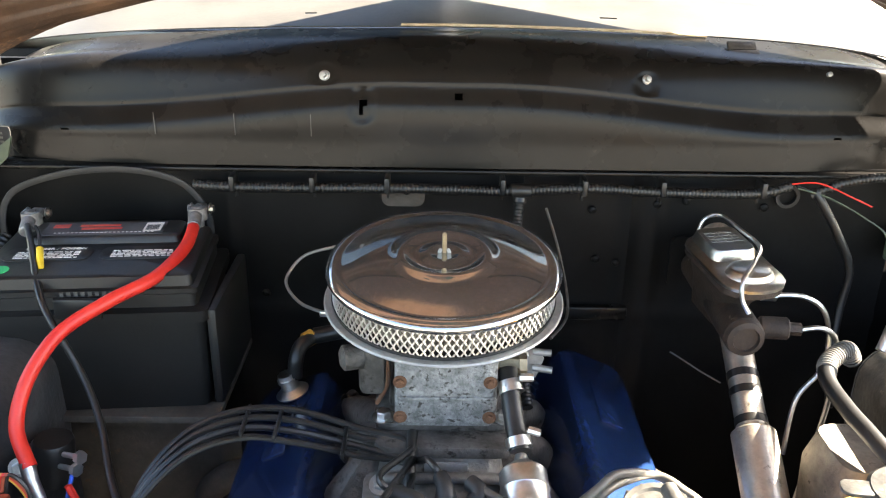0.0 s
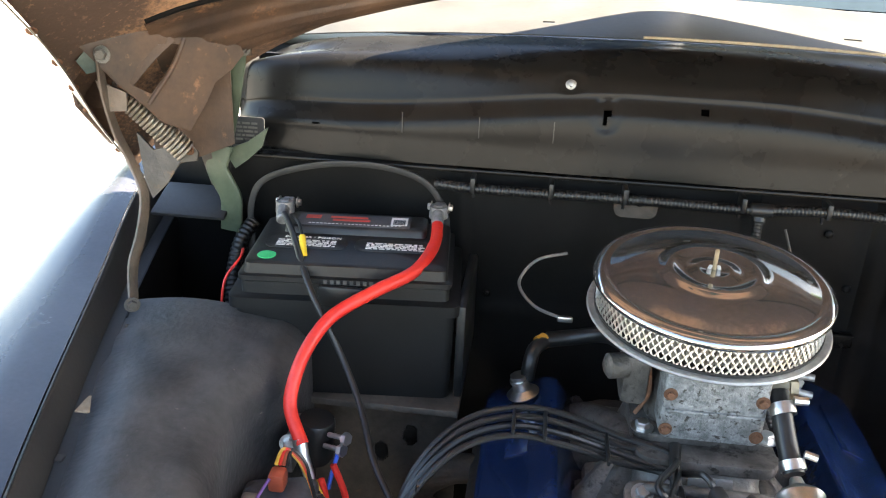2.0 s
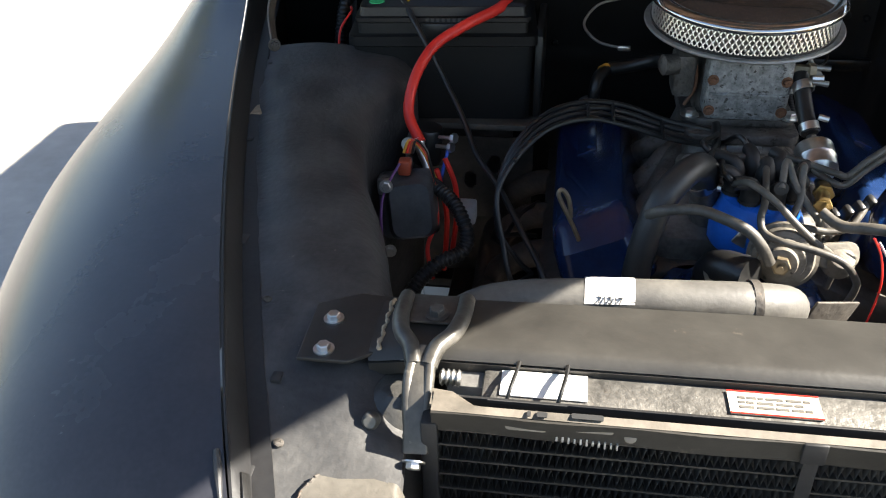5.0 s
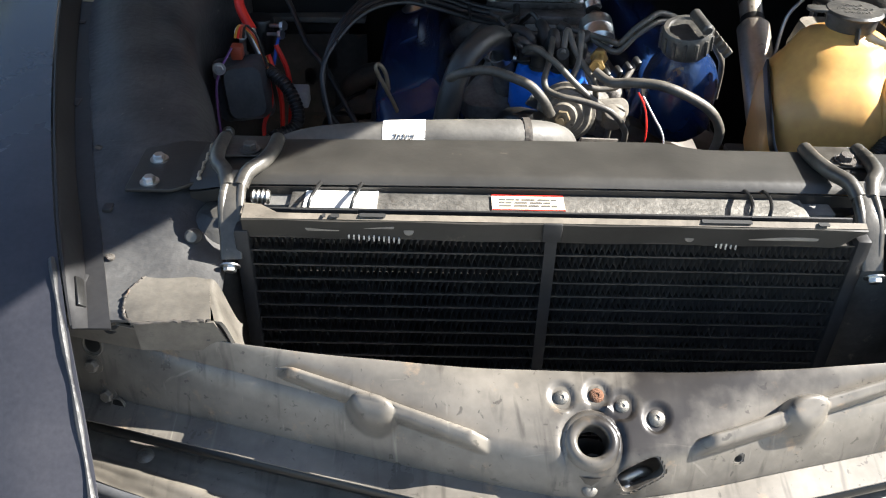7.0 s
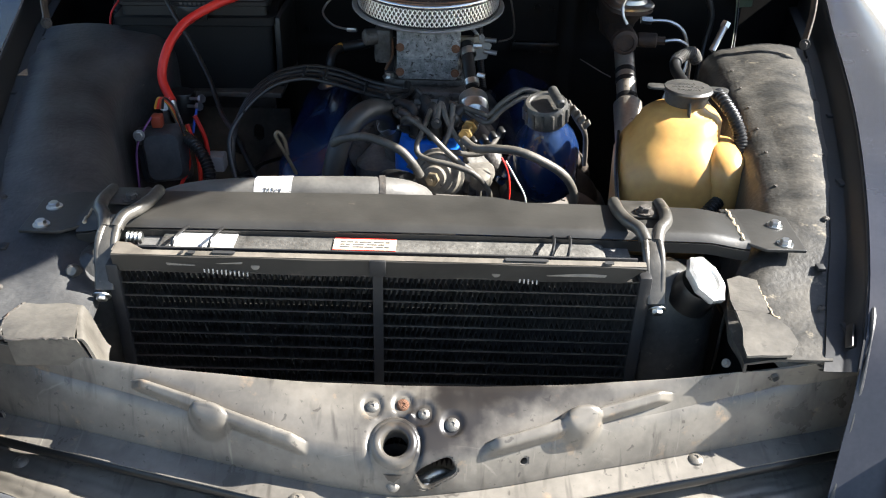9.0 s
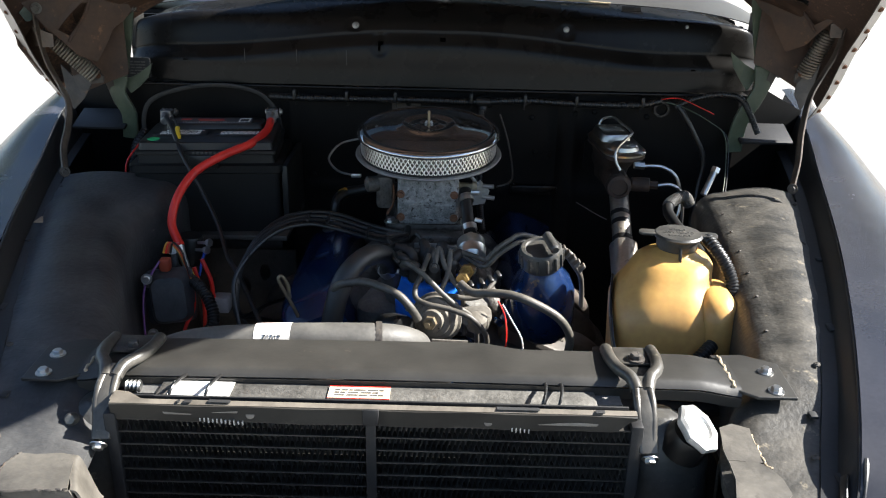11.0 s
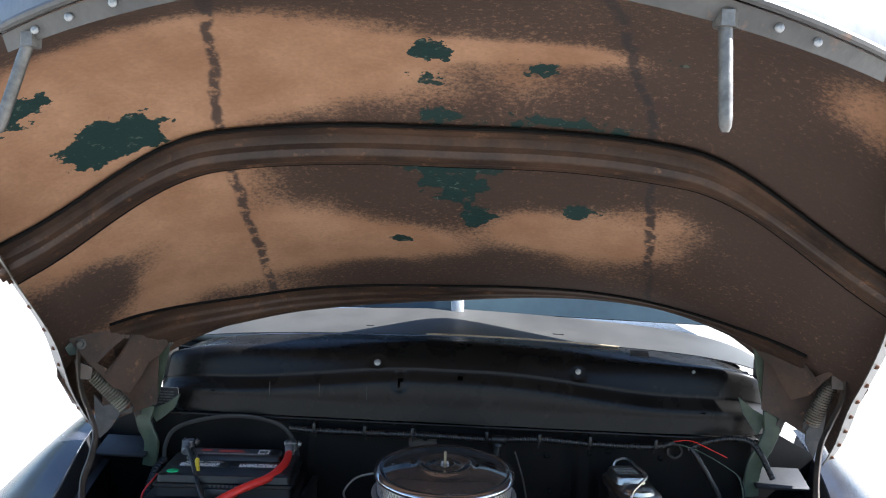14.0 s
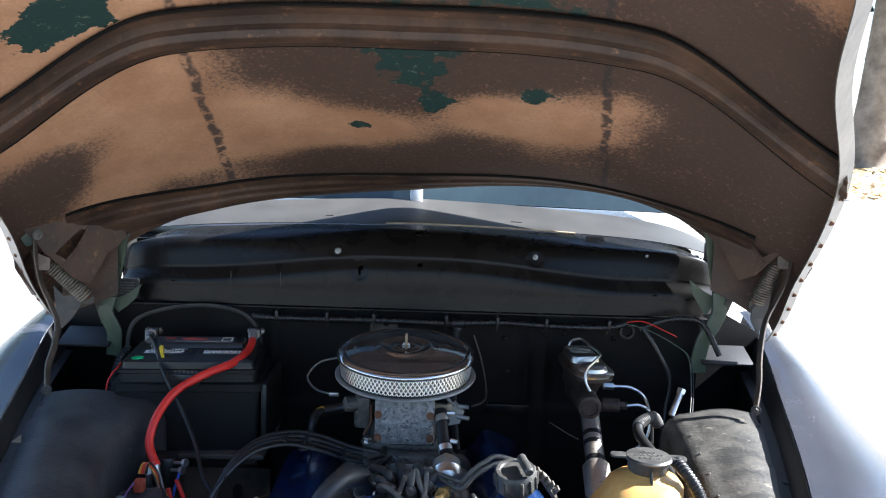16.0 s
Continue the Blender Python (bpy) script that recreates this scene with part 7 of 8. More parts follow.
def leads():
    root = thing("spark_plug_leads", "black spark plug leads in plastic separators over the valve cover", "spark plug leads", (-0.2, 0.75, 1.1))
    for k in range(4):
        d = 0.013 * k
        s = boots[(3, 4, 2, 5)[k]]
        part("lead", tube([s, s + Vector((-0.012, 0.012, 0.01)), (-0.03, 0.79 - 0.5 * d, 1.128 - 0.4 * d), (-0.09, 0.815 - 0.8 * d, 1.13 - 0.3 * d), (-0.15, 0.815 - d, 1.15 - 0.3 * d), (-0.2, 0.805 - d, 1.158 - 0.2 * d), (-0.25, 0.785 - d, 1.15 - 0.2 * d), (-0.29, 0.755 - d, 1.12 - 0.2 * d), (-0.311, 0.73 - 1.2 * d, 1.075), (-0.312 + 0.3 * d, 0.70 - 1.2 * d, 1.02), (-0.285, 0.69 - 1.5 * d + 0.08 * (k % 3), 0.975), (-0.262, 0.69 + 0.1 * (k % 3), 0.95)], 0.0036, 8, 8), M_BLACK_RUBBER, root)
    for x, z in ((-0.167, 1.152), (-0.2, 1.156), (-0.1, 1.13), (-0.29, 1.112)):
        part("separator", box((x, 0.788 if x > -0.25 else 0.735, z), (0.004, 0.052, 0.007), 0.002), M_BLACK_PLASTIC, root)
    front = (((-0.019, 0.6, 1.153), (0.007, 0.585, 1.14), (0.033, 0.575, 1.117), (0.055, 0.57, 1.099), (0.075, 0.575, 1.082), (0.086, 0.58, 1.064), (0.09, 0.6, 1.02)),
             ((0.0, 0.6, 1.133), (-0.007, 0.575, 1.123), (-0.004, 0.56, 1.114), (0.013, 0.545, 1.112), (0.042, 0.54, 1.108), (0.075, 0.535, 1.098), (0.095, 0.54, 1.075), (0.103, 0.55, 1.051), (0.1, 0.57, 1.0)),
             ((0.027, 0.645, 1.161), (0.036, 0.625, 1.142), (0.05, 0.605, 1.125), (0.062, 0.595, 1.111), (0.067, 0.6, 1.087), (0.07, 0.61, 1.03)),
             ((0.045, 0.64, 1.159), (0.044, 0.63, 1.145), (0.041, 0.61, 1.13), (0.033, 0.6, 1.11), (0.03, 0.6, 1.06)))
    for b, pts in zip((5, 8, 6, 7), front):
        part("lead", tube([boots[b]] + [Vector(q) for q in pts], 0.0042, 10, 8), M_DUST_RUBBER, root, "dusty grey spark plug lead")
    part("lead", tube([(0.118, 0.62, 1.125), (0.106, 0.605, 1.113), (0.093, 0.595, 1.104), (0.072, 0.59, 1.102), (0.05, 0.59, 1.105), (0.03, 0.6, 1.1)], 0.0042, 10, 8), M_DUST_RUBBER, root, "dusty grey spark plug lead")
    for b, rise in ((0, 0.0), (1, 0.012)):
        part("lead", tube([boots[b], (0.085, 0.66, 1.13 + rise), (0.102, 0.66, 1.126 + rise), (0.12, 0.662, 1.145 + rise), (0.139, 0.672, 1.155 + rise), (0.16, 0.69, 1.158 + rise), (0.2, 0.715, 1.15), (0.225, 0.7, 1.145), (0.245, 0.69, 1.12 + rise), (0.262, 0.7, 1.09), (0.27, 0.72, 1.03)], 0.0042, 10, 8), M_DUST_RUBBER, root, "dusty grey spark plug lead")
    for k, at in enumerate(((0.076, 0.6, 1.118), (0.093, 0.608, 1.118), (0.107, 0.616, 1.12), (0.119, 0.62, 1.126))):
        part("lead_clip", box(at, (0.008, 0.014, 0.017), 0.003, Matrix.Rotation(0.5, 3, "Z") @ Matrix.Rotation(0.4, 3, "X")), M_BLACK_PLASTIC, root)
    for k in range(5):
        part("lead_clip", box((0.222 + 0.009 * k, 0.663 + 0.004 * k, 1.157 - 0.0095 * k), (0.005, 0.016, 0.014), 0.002, Matrix.Rotation(0.7, 3, "Y")), M_DUST_RUBBER, root)
    for m, pts in ((M_RED, ((0.119, 0.58, 1.103), (0.13, 0.573, 1.082), (0.133, 0.56, 1.051), (0.13, 0.56, 1.0))), (M_WHITE, ((0.126, 0.58, 1.098), (0.141, 0.57, 1.075), (0.157, 0.56, 1.047), (0.16, 0.57, 1.0)))):
        part("thin_wire", tube(pts, 0.0013, 6, 8), m, root)
    return root


leads()
heater = thing("heater_hose", "dusty black bypass hose arching from the thermostat housing", "hose", (-0.1, 0.6, 1.0))
part("hose", tube([(-0.052, 0.69, 1.1), (-0.058, 0.672, 1.132), (-0.074, 0.64, 1.15), (-0.094, 0.612, 1.15), (-0.116, 0.59, 1.128), (-0.13, 0.575, 1.085), (-0.137, 0.565, 1.03), (-0.135, 0.56, 0.96)], 0.0165, 16, 8), M_HOSE, heater)
part("clamp", join(lathe([(0.0172, 0), (0.0186, 0), (0.0186, 0.012), (0.0172, 0.012)], 22, frame_on((-0.02, -0.01, 0.03), (-0.052, 0.69, 1.1))), cyl((-0.04, 0.672, 1.108), (-0.025, 0.668, 1.108), 0.005, 8)), M_STEEL, heater)
top_hose = thing("radiator_hose", "dusty grey upper radiator hose with a white part label", "hose", (-0.15, 0.38, 1.11))
part("hose", tube([(-0.35, 0.3, 1.11), (-0.32, 0.345, 1.125), (-0.28, 0.37, 1.132), (-0.2, 0.38, 1.136), (-0.1, 0.385, 1.138), (-0.03, 0.4, 1.13), (0.0, 0.44, 1.1), (-0.01, 0.5, 1.06), (-0.02, 0.58, 1.02)], 0.021, 18, 8), M_GREY_RUBBER, top_hose)
lab = sheet(lambda u, v: (-0.203 + 0.046 * u, 0.3805 + 0.002 * u - 0.0216 * math.cos(radians(25 + 130 * v)), 1.1362 + 0.001 * u + 0.0216 * math.sin(radians(25 + 130 * v))), 4, 12, 0)
part("part_label", lab, M_WHITE, top_hose, "white paper part label")
writing("71317", 0.0095, Matrix.Translation((-0.18, 0.3625, 1.1495)) @ Matrix.Rotation(radians(40), 4, "X"), M_PRINT_SHADE, top_hose, width=1.0)
part("clamp", lathe([(0.0216, 0), (0.0232, 0), (0.0232, 0.008), (0.0216, 0.008)], 24, frame_on((1, 0.1, -0.03), (-0.05, 0.394, 1.134))), M_DARK_METAL, top_hose)
for k, (pts, r, m, lb) in enumerate((([(-0.13, 0.575, 1.12), (-0.115, 0.56, 1.135), (-0.082, 0.55, 1.144), (-0.053, 0.54, 1.14), (-0.028, 0.53, 1.132), (-0.011, 0.527, 1.114), (0.0, 0.53, 1.094)], 0.0062, M_DUST_RUBBER, "dusty vacuum hose curving over the water pump"),
                                     ([(0.061, 0.592, 1.126), (0.08, 0.575, 1.119), (0.108, 0.56, 1.126), (0.141, 0.55, 1.127), (0.174, 0.545, 1.116), (0.205, 0.545, 1.097), (0.223, 0.55, 1.073), (0.23, 0.56, 1.044), (0.225, 0.58, 0.98)], 0.0065, M_DUST_RUBBER, "dusty fuel hose looping to the pump"),
                                     ([(-0.03, 0.8, 1.135), (-0.032, 0.76, 1.12), (-0.03, 0.72, 1.09), (-0.01, 0.69, 1.05)], 0.006, M_BLACK_RUBBER, "thin black vacuum hose"))):
    h = thing("vacuum_hose", lb, "hose", pts[-1])
    part("hose", tube(pts, r, 10, 8), m, h)

# ---- front accessories ----
pump = thing("power_steering_pump", "blue power steering pump with a black filler cap", "pump", (0.185, 0.62, 0.95))
PM = frame_on((-0.1, -0.2, 1), (0.194, 0.659, 1.087)) @ Matrix.Scale(0.9, 4)
part("body", lathe([(0, -0.09), (0.045, -0.09), (0.056, -0.075), (0.058, 0.0), (0.05, 0.025), (0.036, 0.045), (0.03, 0.06), (0, 0.06)], 28, PM), M_BLUE, pump, "blue enamel pump reservoir")
capb = lathe([(0, 0.055), (0.034, 0.055), (0.037, 0.06), (0.037, 0.088), (0.034, 0.093), (0.028, 0.093), (0.026, 0.09), (0, 0.09)], 36)
for v in capb.verts:
    r = math.hypot(v.co.x, v.co.y)
    if r > 0.035:
        k = 1 + 0.02 * math.cos(18 * math.atan2(v.co.y, v.co.x))
        v.co.x *= k
        v.co.y *= k
bmesh.ops.transform(capb, matrix=PM, verts=capb.verts[:])
part("cap", capb, M_CAPBLACK, pump, "scuffed black ribbed cap")
part("cap_handle", cyl((0.002, 0.022, 0.105), (0.034, -0.018, 0.105), 0.0085, 16, bev=0.003), M_CAPBLACK, pump).matrix_basis = PM
for k in range(14):
    a = 2 * math.pi * k / 14
    part("cap_rib", box((0.0375 * math.cos(a), 0.0375 * math.sin(a), 0.074), (0.005, 0.005, 0.026), 0.0015), M_CAPBLACK, pump).matrix_basis = PM
part("pulley", lathe([(0.0, 0), (0.055, 0), (0.062, 0.004), (0.054, 0.01), (0.062, 0.016), (0.055, 0.02), (0, 0.02)], 32, frame_on((0, -1, 0), (0.2, 0.56, 0.97))), M_DARK_METAL, pump)
alt = thing("vacuum_canister", "dusty tan stepped metal vacuum canister below the distributor", "vacuum canister", (0.02, 0.56, 1.05))
AM = frame_on((-0.28, -1, 0.22), (0.026, 0.578, 1.074))
part("housing", lathe([(0, -0.03), (0.026, -0.03), (0.034, -0.022), (0.037, -0.008), (0.0395, -0.006), (0.0395, 0.002), (0.0355, 0.004), (0.033, 0.012), (0.0265, 0.014), (0.025, 0.021), (0.0185, 0.0225), (0.017, 0.029), (0.009, 0.031), (0, 0.031)], 40, AM), M_DUST_METAL, alt)
part("hex_end", join(lathe([(0, 0.03), (0.0105, 0.03), (0.0105, 0.04), (0.008, 0.042), (0, 0.042)], 6, AM), lathe([(0, 0.04), (0.004, 0.04), (0.004, 0.05), (0, 0.05)], 12, AM)), M_BRASS_DULL, alt, "tarnished hex fitting")
part("side_flange", plate(rounded(0.05, 0.03, 0.012), 0.008, frame_on((0.2, -1, 0.5), (0.085, 0.585, 1.075)), 0.002), M_DUST_METAL, alt, "pale dusty mounting flange")
part("side_boss", lathe([(0, 0), (0.017, 0), (0.019, 0.008), (0.014, 0.022), (0, 0.026)], 20, frame_on((0.1, -0.6, 1), (0.088, 0.585, 1.06))), M_DUST_METAL, alt)
water = thing("water_pump", "blue water pump with a dark hose elbow and pulley", "water pump", (-0.03, 0.56, 0.95))
part("body", stack([(0.14, 0.07, 0.03, 0.88, 0, 0), (0.16, 0.09, 0.035, 0.95, 0, 0), (0.13, 0.08, 0.03, 1.02, 0, 0.01), (0.07, 0.05, 0.02, 1.045, 0, 0.02)], Matrix.Translation((-0.02, 0.57, 0))), M_BLUE, water)
part("elbow", tube([(-0.05, 0.57, 1.03), (-0.05, 0.56, 1.06), (-0.04, 0.54, 1.075), (-0.02, 0.52, 1.08)], 0.022, 14, 6), M_BLACK_RUBBER, water)
part("clamp", join(lathe([(0.023, 0), (0.0245, 0), (0.0245, 0.011), (0.023, 0.011)], 22, frame_on((0.02, -0.02, 0.02), (-0.046, 0.552, 1.062))), box((-0.03, 0.54, 1.09), (0.026, 0.01, 0.01), 0.003)), M_STEEL, water)
part("pulley", lathe([(0.0, 0), (0.07, 0), (0.078, 0.004), (0.068, 0.012), (0.078, 0.02), (0.07, 0.024), (0, 0.024)], 36, frame_on((0, -1, 0), (-0.01, 0.5, 0.95))), M_DARK_METAL, water)
part("belt", tube([(-0.085, 0.49, 0.95), (-0.06, 0.49, 1.01), (0.0, 0.495, 1.045), (0.06, 0.5, 1.05)], 0.006, 8, 8), M_BLACK_RUBBER, water)
fan = thing("radiator_fan", "black engine cooling fan behind the radiator", "fan", (-0.01, 0.44, 0.93))
part("hub", cyl((-0.01, 0.425, 0.94), (-0.01, 0.47, 0.94), 0.05, 20, bev=0.006), M_DARK_METAL, fan)
for k in range(6):
    a = k * math.pi / 3 + 0.2
    part("blade", box((0, 0, 0), (0.14, 0.003, 0.06), 0.001), M_DARK_METAL, fan).matrix_basis = Matrix.Translation((-0.01 + 0.11 * math.cos(a), 0.44, 0.94 + 0.11 * math.sin(a))) @ Matrix.Rotation(-a, 4, "Y") @ Matrix.Rotation(0.5, 4, "X")

# ---- coolant bottle ----
reservoir = thing("coolant_reservoir", "aged amber plastic coolant overflow bottle with a black cap", "reservoir", (0.385, 0.58, 0.95))
RM = Matrix.Translation((0.385, 0.6, 0)) @ Matrix.Rotation(radians(-6), 4, "Z")
part("bottle", stack([(0.14, 0.15, 0.03, 0.97, -0.01, 0), (0.152, 0.17, 0.035, 0.99, -0.01, 0), (0.157, 0.175, 0.042, 1.06, -0.011, 0), (0.158, 0.172, 0.05, 1.095, -0.012, 0.002), (0.146, 0.156, 0.055, 1.12, -0.011, 0.006), (0.13, 0.134, 0.055, 1.137, -0.008, 0.011), (0.122, 0.116, 0.05, 1.15, -0.004, 0.016), (0.116, 0.104, 0.046, 1.162, 0.0, 0.02), (0.098, 0.086, 0.04, 1.17, 0.002, 0.024), (0.058, 0.058, 0.0285, 1.1735, 0.004, 0.028), (0.054, 0.054, 0.0265, 1.182, 0.004, 0.028)], RM, 8), M_TANK, reservoir, smooth=80)
part("side_lobe", stack([(0.03, 0.07, 0.015, -0.1, 0, 0), (0.05, 0.1, 0.024, -0.085, 0, 0), (0.056, 0.112, 0.027, -0.03, 0, 0), (0.058, 0.108, 0.028, 0.015, 0, 0.002), (0.05, 0.094, 0.024, 0.035, -0.002, 0.006), (0.03, 0.06, 0.014, 0.047, -0.004, 0.012), (0.01, 0.02, 0.004, 0.05, -0.004, 0.014)], RM @ Matrix.Translation((0.064, -0.034, 1.092)), 8), M_TANK, reservoir, smooth=80)
part("cap", lathe([(0, 0), (0.03, 0), (0.0315, 0.003), (0.0315, 0.017), (0.036, 0.018), (0.037, 0.021), (0.034, 0.024), (0, 0.024)], 32, RM @ Matrix.Translation((0.004, 0.028, 1.18))), M_CAPBLACK, reservoir, "black screw cap with raised letters")
for tx in (-0.04, 0.048):
    part("cap_tab", plate(rounded(0.03, 0.02, 0.008), 0.004, RM @ Matrix.Translation((tx, 0.03, 1.199)), 0.001), M_CAPBLACK, reservoir)
part("cap_tether", tube([RM @ Vector((0.004, -0.004, 1.19)), RM @ Vector((0.005, -0.008, 1.175)), RM @ Vector((0.006, -0.006, 1.165))], 0, 10, 4, flat=(0.01, 0.003)), M_CAPBLACK, reservoir)
for k, w in enumerate(("ENGINE", "COOLANT", "ONLY")):
    writing(w, 0.0098, RM @ Matrix.Translation((0.004, 0.015 + 0.0125 * k, 1.2045)) @ Matrix.Rotation(math.pi, 4, "Z"), M_GREY_RUBBER, reservoir)
part("overflow_hose", conduit([RM @ Vector((0.048, 0.03, 1.195)), (0.442, 0.605, 1.19), (0.458, 0.588, 1.168), (0.468, 0.575, 1.138), (0.462, 0.556, 1.108), (0.446, 0.53, 1.085), (0.415, 0.5, 1.065), (0.38, 0.48, 1.04)], 0.0105), M_BLACK_PLASTIC, reservoir, "black corrugated overflow hose")
part("strap", tube([RM @ Vector((-0.088, 0.03, 1.12)), RM @ Vector((-0.092, -0.05, 1.09)), RM @ Vector((-0.075, -0.095, 1.04)), RM @ Vector((0.0, -0.1, 1.02)), RM @ Vector((0.09, -0.09, 1.02))], 0, 12, 8, flat=(0.004, 0.02)), M_BLACK_RUBBER, reservoir, "black rubber retaining strap")
part("bracket", box((0.385, 0.6, 0.962), (0.19, 0.19, 0.012), 0.003), M_DARK_METAL, reservoir)

# ---- brake master cylinder and steering column ----
master = thing("brake_master_cylinder", "grey brake master cylinder with a wire bail and rusty body", "master cylinder", (0.37, 1.1, 1.15))
MM = Matrix.Translation((0.362, 1.025, 1.236)) @ Matrix.Rotation(radians(12), 4, "Z") @ Matrix.Rotation(radians(6), 4, "X") @ Matrix.Diagonal((1.06, 0.86, 1, 1)) @ Matrix.Translation((0, 0, -1.25))
part("reservoir_body", stack([(0.036, 0.09, 0.017, 1.165, 0, 0.02), (0.046, 0.11, 0.022, 1.205, 0, 0.015), (0.062, 0.14, 0.03, 1.23, 0, 0.006), (0.072, 0.16, 0.034, 1.236, 0, 0), (0.078, 0.168, 0.036, 1.238, 0, 0), (0.078, 0.168, 0.036, 1.246, 0, 0)], MM), M_RUSTCAST, master, "rusty cast iron body")
part("lid", join(stack([(0.08, 0.17, 0.037, 1.246, 0, 0), (0.08, 0.17, 0.037, 1.25, 0, 0), (0.07, 0.16, 0.034, 1.253, 0, 0)], MM), stack([(0.058, 0.08, 0.012, 1.252, 0, 0.034), (0.053, 0.074, 0.012, 1.264, 0, 0.034), (0.05, 0.07, 0.01, 1.266, 0, 0.034)], MM), stack([(0.058, 0.056, 0.027, 1.252, 0, -0.043), (0.05, 0.05, 0.024, 1.26, 0, -0.043), (0.042, 0.04, 0.02, 1.262, 0, -0.043)], MM)), M_STEEL_LID, master, "stamped zinc lid")
bars(print_rows(0.04, 0.035, 4, 9), MM @ Matrix.Translation((0, 0.04, 1.2662)), M_STEEL_DULL, master, "stamped_mark")
part("wire_bail", tube([(0.337, 1.1, 1.243), (0.344, 1.102, 1.262), (0.364, 1.1, 1.268), (0.376, 1.06, 1.265), (0.389, 1.02, 1.258), (0.372, 0.985, 1.254), (0.35, 0.955, 1.242), (0.349, 0.946, 1.222), (0.358, 0.943, 1.205)], 0.0026, 8, 6), M_STEEL, master, "bent wire bail")
part("bore", join(cyl((0.359, 0.945, 1.172), (0.362, 1.16, 1.172), 0.024, 20, bev=0.004), lathe([(0, 0), (0.024, 0), (0.022, 0.006), (0.016, 0.008), (0.015, 0.004), (0, 0.004)], 24, frame_on((0, -1, 0), (0.359, 0.946, 1.172)))), M_RUSTCAST, master)
part("outlet", join(cyl((0.39, 0.985, 1.165), (0.425, 0.98, 1.166), 0.014, 12, bev=0.002), cyl((0.425, 0.98, 1.166), (0.44, 0.978, 1.166), 0.008, 6)), M_RUSTCAST, master)
part("upper_fitting", cyl((0.4, 1.02, 1.193), (0.42, 1.02, 1.192), 0.008, 6), M_STEEL, master)
part("brake_line", tube([(0.42, 1.02, 1.192), (0.456, 1.02, 1.19), (0.485, 1.02, 1.17), (0.498, 1.018, 1.128), (0.492, 1.01, 1.09), (0.462, 1.0, 1.05), (0.45, 0.98, 0.98)], 0.0034, 8, 8), M_STEEL, master, "bright steel brake line")
part("brake_line", tube([(0.44, 0.978, 1.166), (0.469, 0.98, 1.166), (0.492, 0.985, 1.14), (0.497, 0.985, 1.06), (0.485, 0.98, 0.96), (0.47, 0.97, 0.88)], 0.0034, 8, 8), M_STEEL, master, "bright steel brake line")
part("mounting_plate", plate(rounded(0.085, 0.08, 0.012), 0.006, frame_on((0, -1, 0), (0.366, 1.172, 1.17))), M_FIREWALL, master)
part("stop_wire", tube([(0.345, 0.96, 1.1), (0.325, 0.975, 1.106), (0.305, 0.99, 1.114), (0.29, 1.0, 1.12)], 0.0011, 6), M_DARK_METAL, master)
column = thing("steering_column", "bare steel steering shaft with black tape bands", "steering shaft", (0.36, 0.85, 0.95))
CA, CB = Vector((0.372, 0.99, 1.128)), Vector((0.362, 0.72, 0.965))
part("shaft", cyl(CA + (CA - CB) * 0.6, CB, 0.0185, 20), M_WORN_STEEL, column, "worn bright steel tube")
part("sleeve", cyl(CA.lerp(CB, 0.34), CB + (CB - CA) * 0.4, 0.026, 20, bev=0.003), M_WORN_STEEL, column, "scuffed outer jacket tube")
for k in (0.1, 0.17, 0.29):
    part("tape_band", cyl(CA.lerp(CB, k), CA.lerp(CB, k + 0.03), 0.0193, 20), M_BLACK_RUBBER, column)
box_r = thing("steering_bracket", "dusty grey bracket casting beside the inner fender", "bracket", (0.47, 0.85, 0.95))
part("casting", stack([(0.07, 0.1, 0.02, 0.97, 0, 0), (0.075, 0.11, 0.02, 1.06, 0, 0), (0.06, 0.09, 0.02, 1.1, 0, 0)], Matrix.Translation((0.455, 0.83, 0))), M_DUST_METAL, box_r)
heater_r = thing("vent_hose", "ribbed black vent hose beside the inner fender", "hose", (0.46, 0.8, 1.0))
part("hose", tube([(0.5, 0.955, 1.135), (0.485, 0.95, 1.154), (0.458, 0.93, 1.15), (0.445, 0.9, 1.142), (0.448, 0.85, 1.135), (0.458, 0.8, 1.128), (0.475, 0.74, 1.11), (0.48, 0.7, 1.06)], 0.0098, 14, 8), M_BLACK_RUBBER, heater_r)
part("ribbed_sleeve", conduit([(0.498, 0.956, 1.138), (0.485, 0.95, 1.154), (0.458, 0.93, 1.15), (0.449, 0.915, 1.146)], 0.0118, 0.004), M_GREY_RUBBER, heater_r, "dusty grey ribbed sleeve")
part("fitting", join(cyl((0.515, 0.93, 1.165), (0.536, 0.95, 1.205), 0.006, 12), lathe([(0, 0), (0.0085, 0), (0.0085, 0.01), (0, 0.012)], 6, frame_on((0.3, 0.3, 0.6), (0.535, 0.949, 1.203)))), M_STEEL, heater_r, "bright pipe fitting")

# ---- ignition parts on the inner fender ----
module = thing("ignition_module", "smooth dark grey ignition module with an orange plug", "ignition module", (-0.44, 0.74, 0.96))
part("housing", stack([(0.082, 0.095, 0.012, -0.02, 0, 0), (0.082, 0.095, 0.012, -0.004, 0, 0), (0.07, 0.09, 0.014, 0.0, 0.004, 0), (0.064, 0.086, 0.016, 0.02, 0.004, 0), (0.054, 0.074, 0.014, 0.03, 0.004, 0)], frame_on((0.15, -1, 0.25), (-0.44, 0.738, 1.02)) @ Matrix.Rotation(0.08, 4, "Z")), M_MODULE, module, "smooth dark grey cast housing")
part("mounting_lug", box((-0.468, 0.735, 1.05), (0.028, 0.012, 0.024), 0.004), M_STEEL_DULL, module)
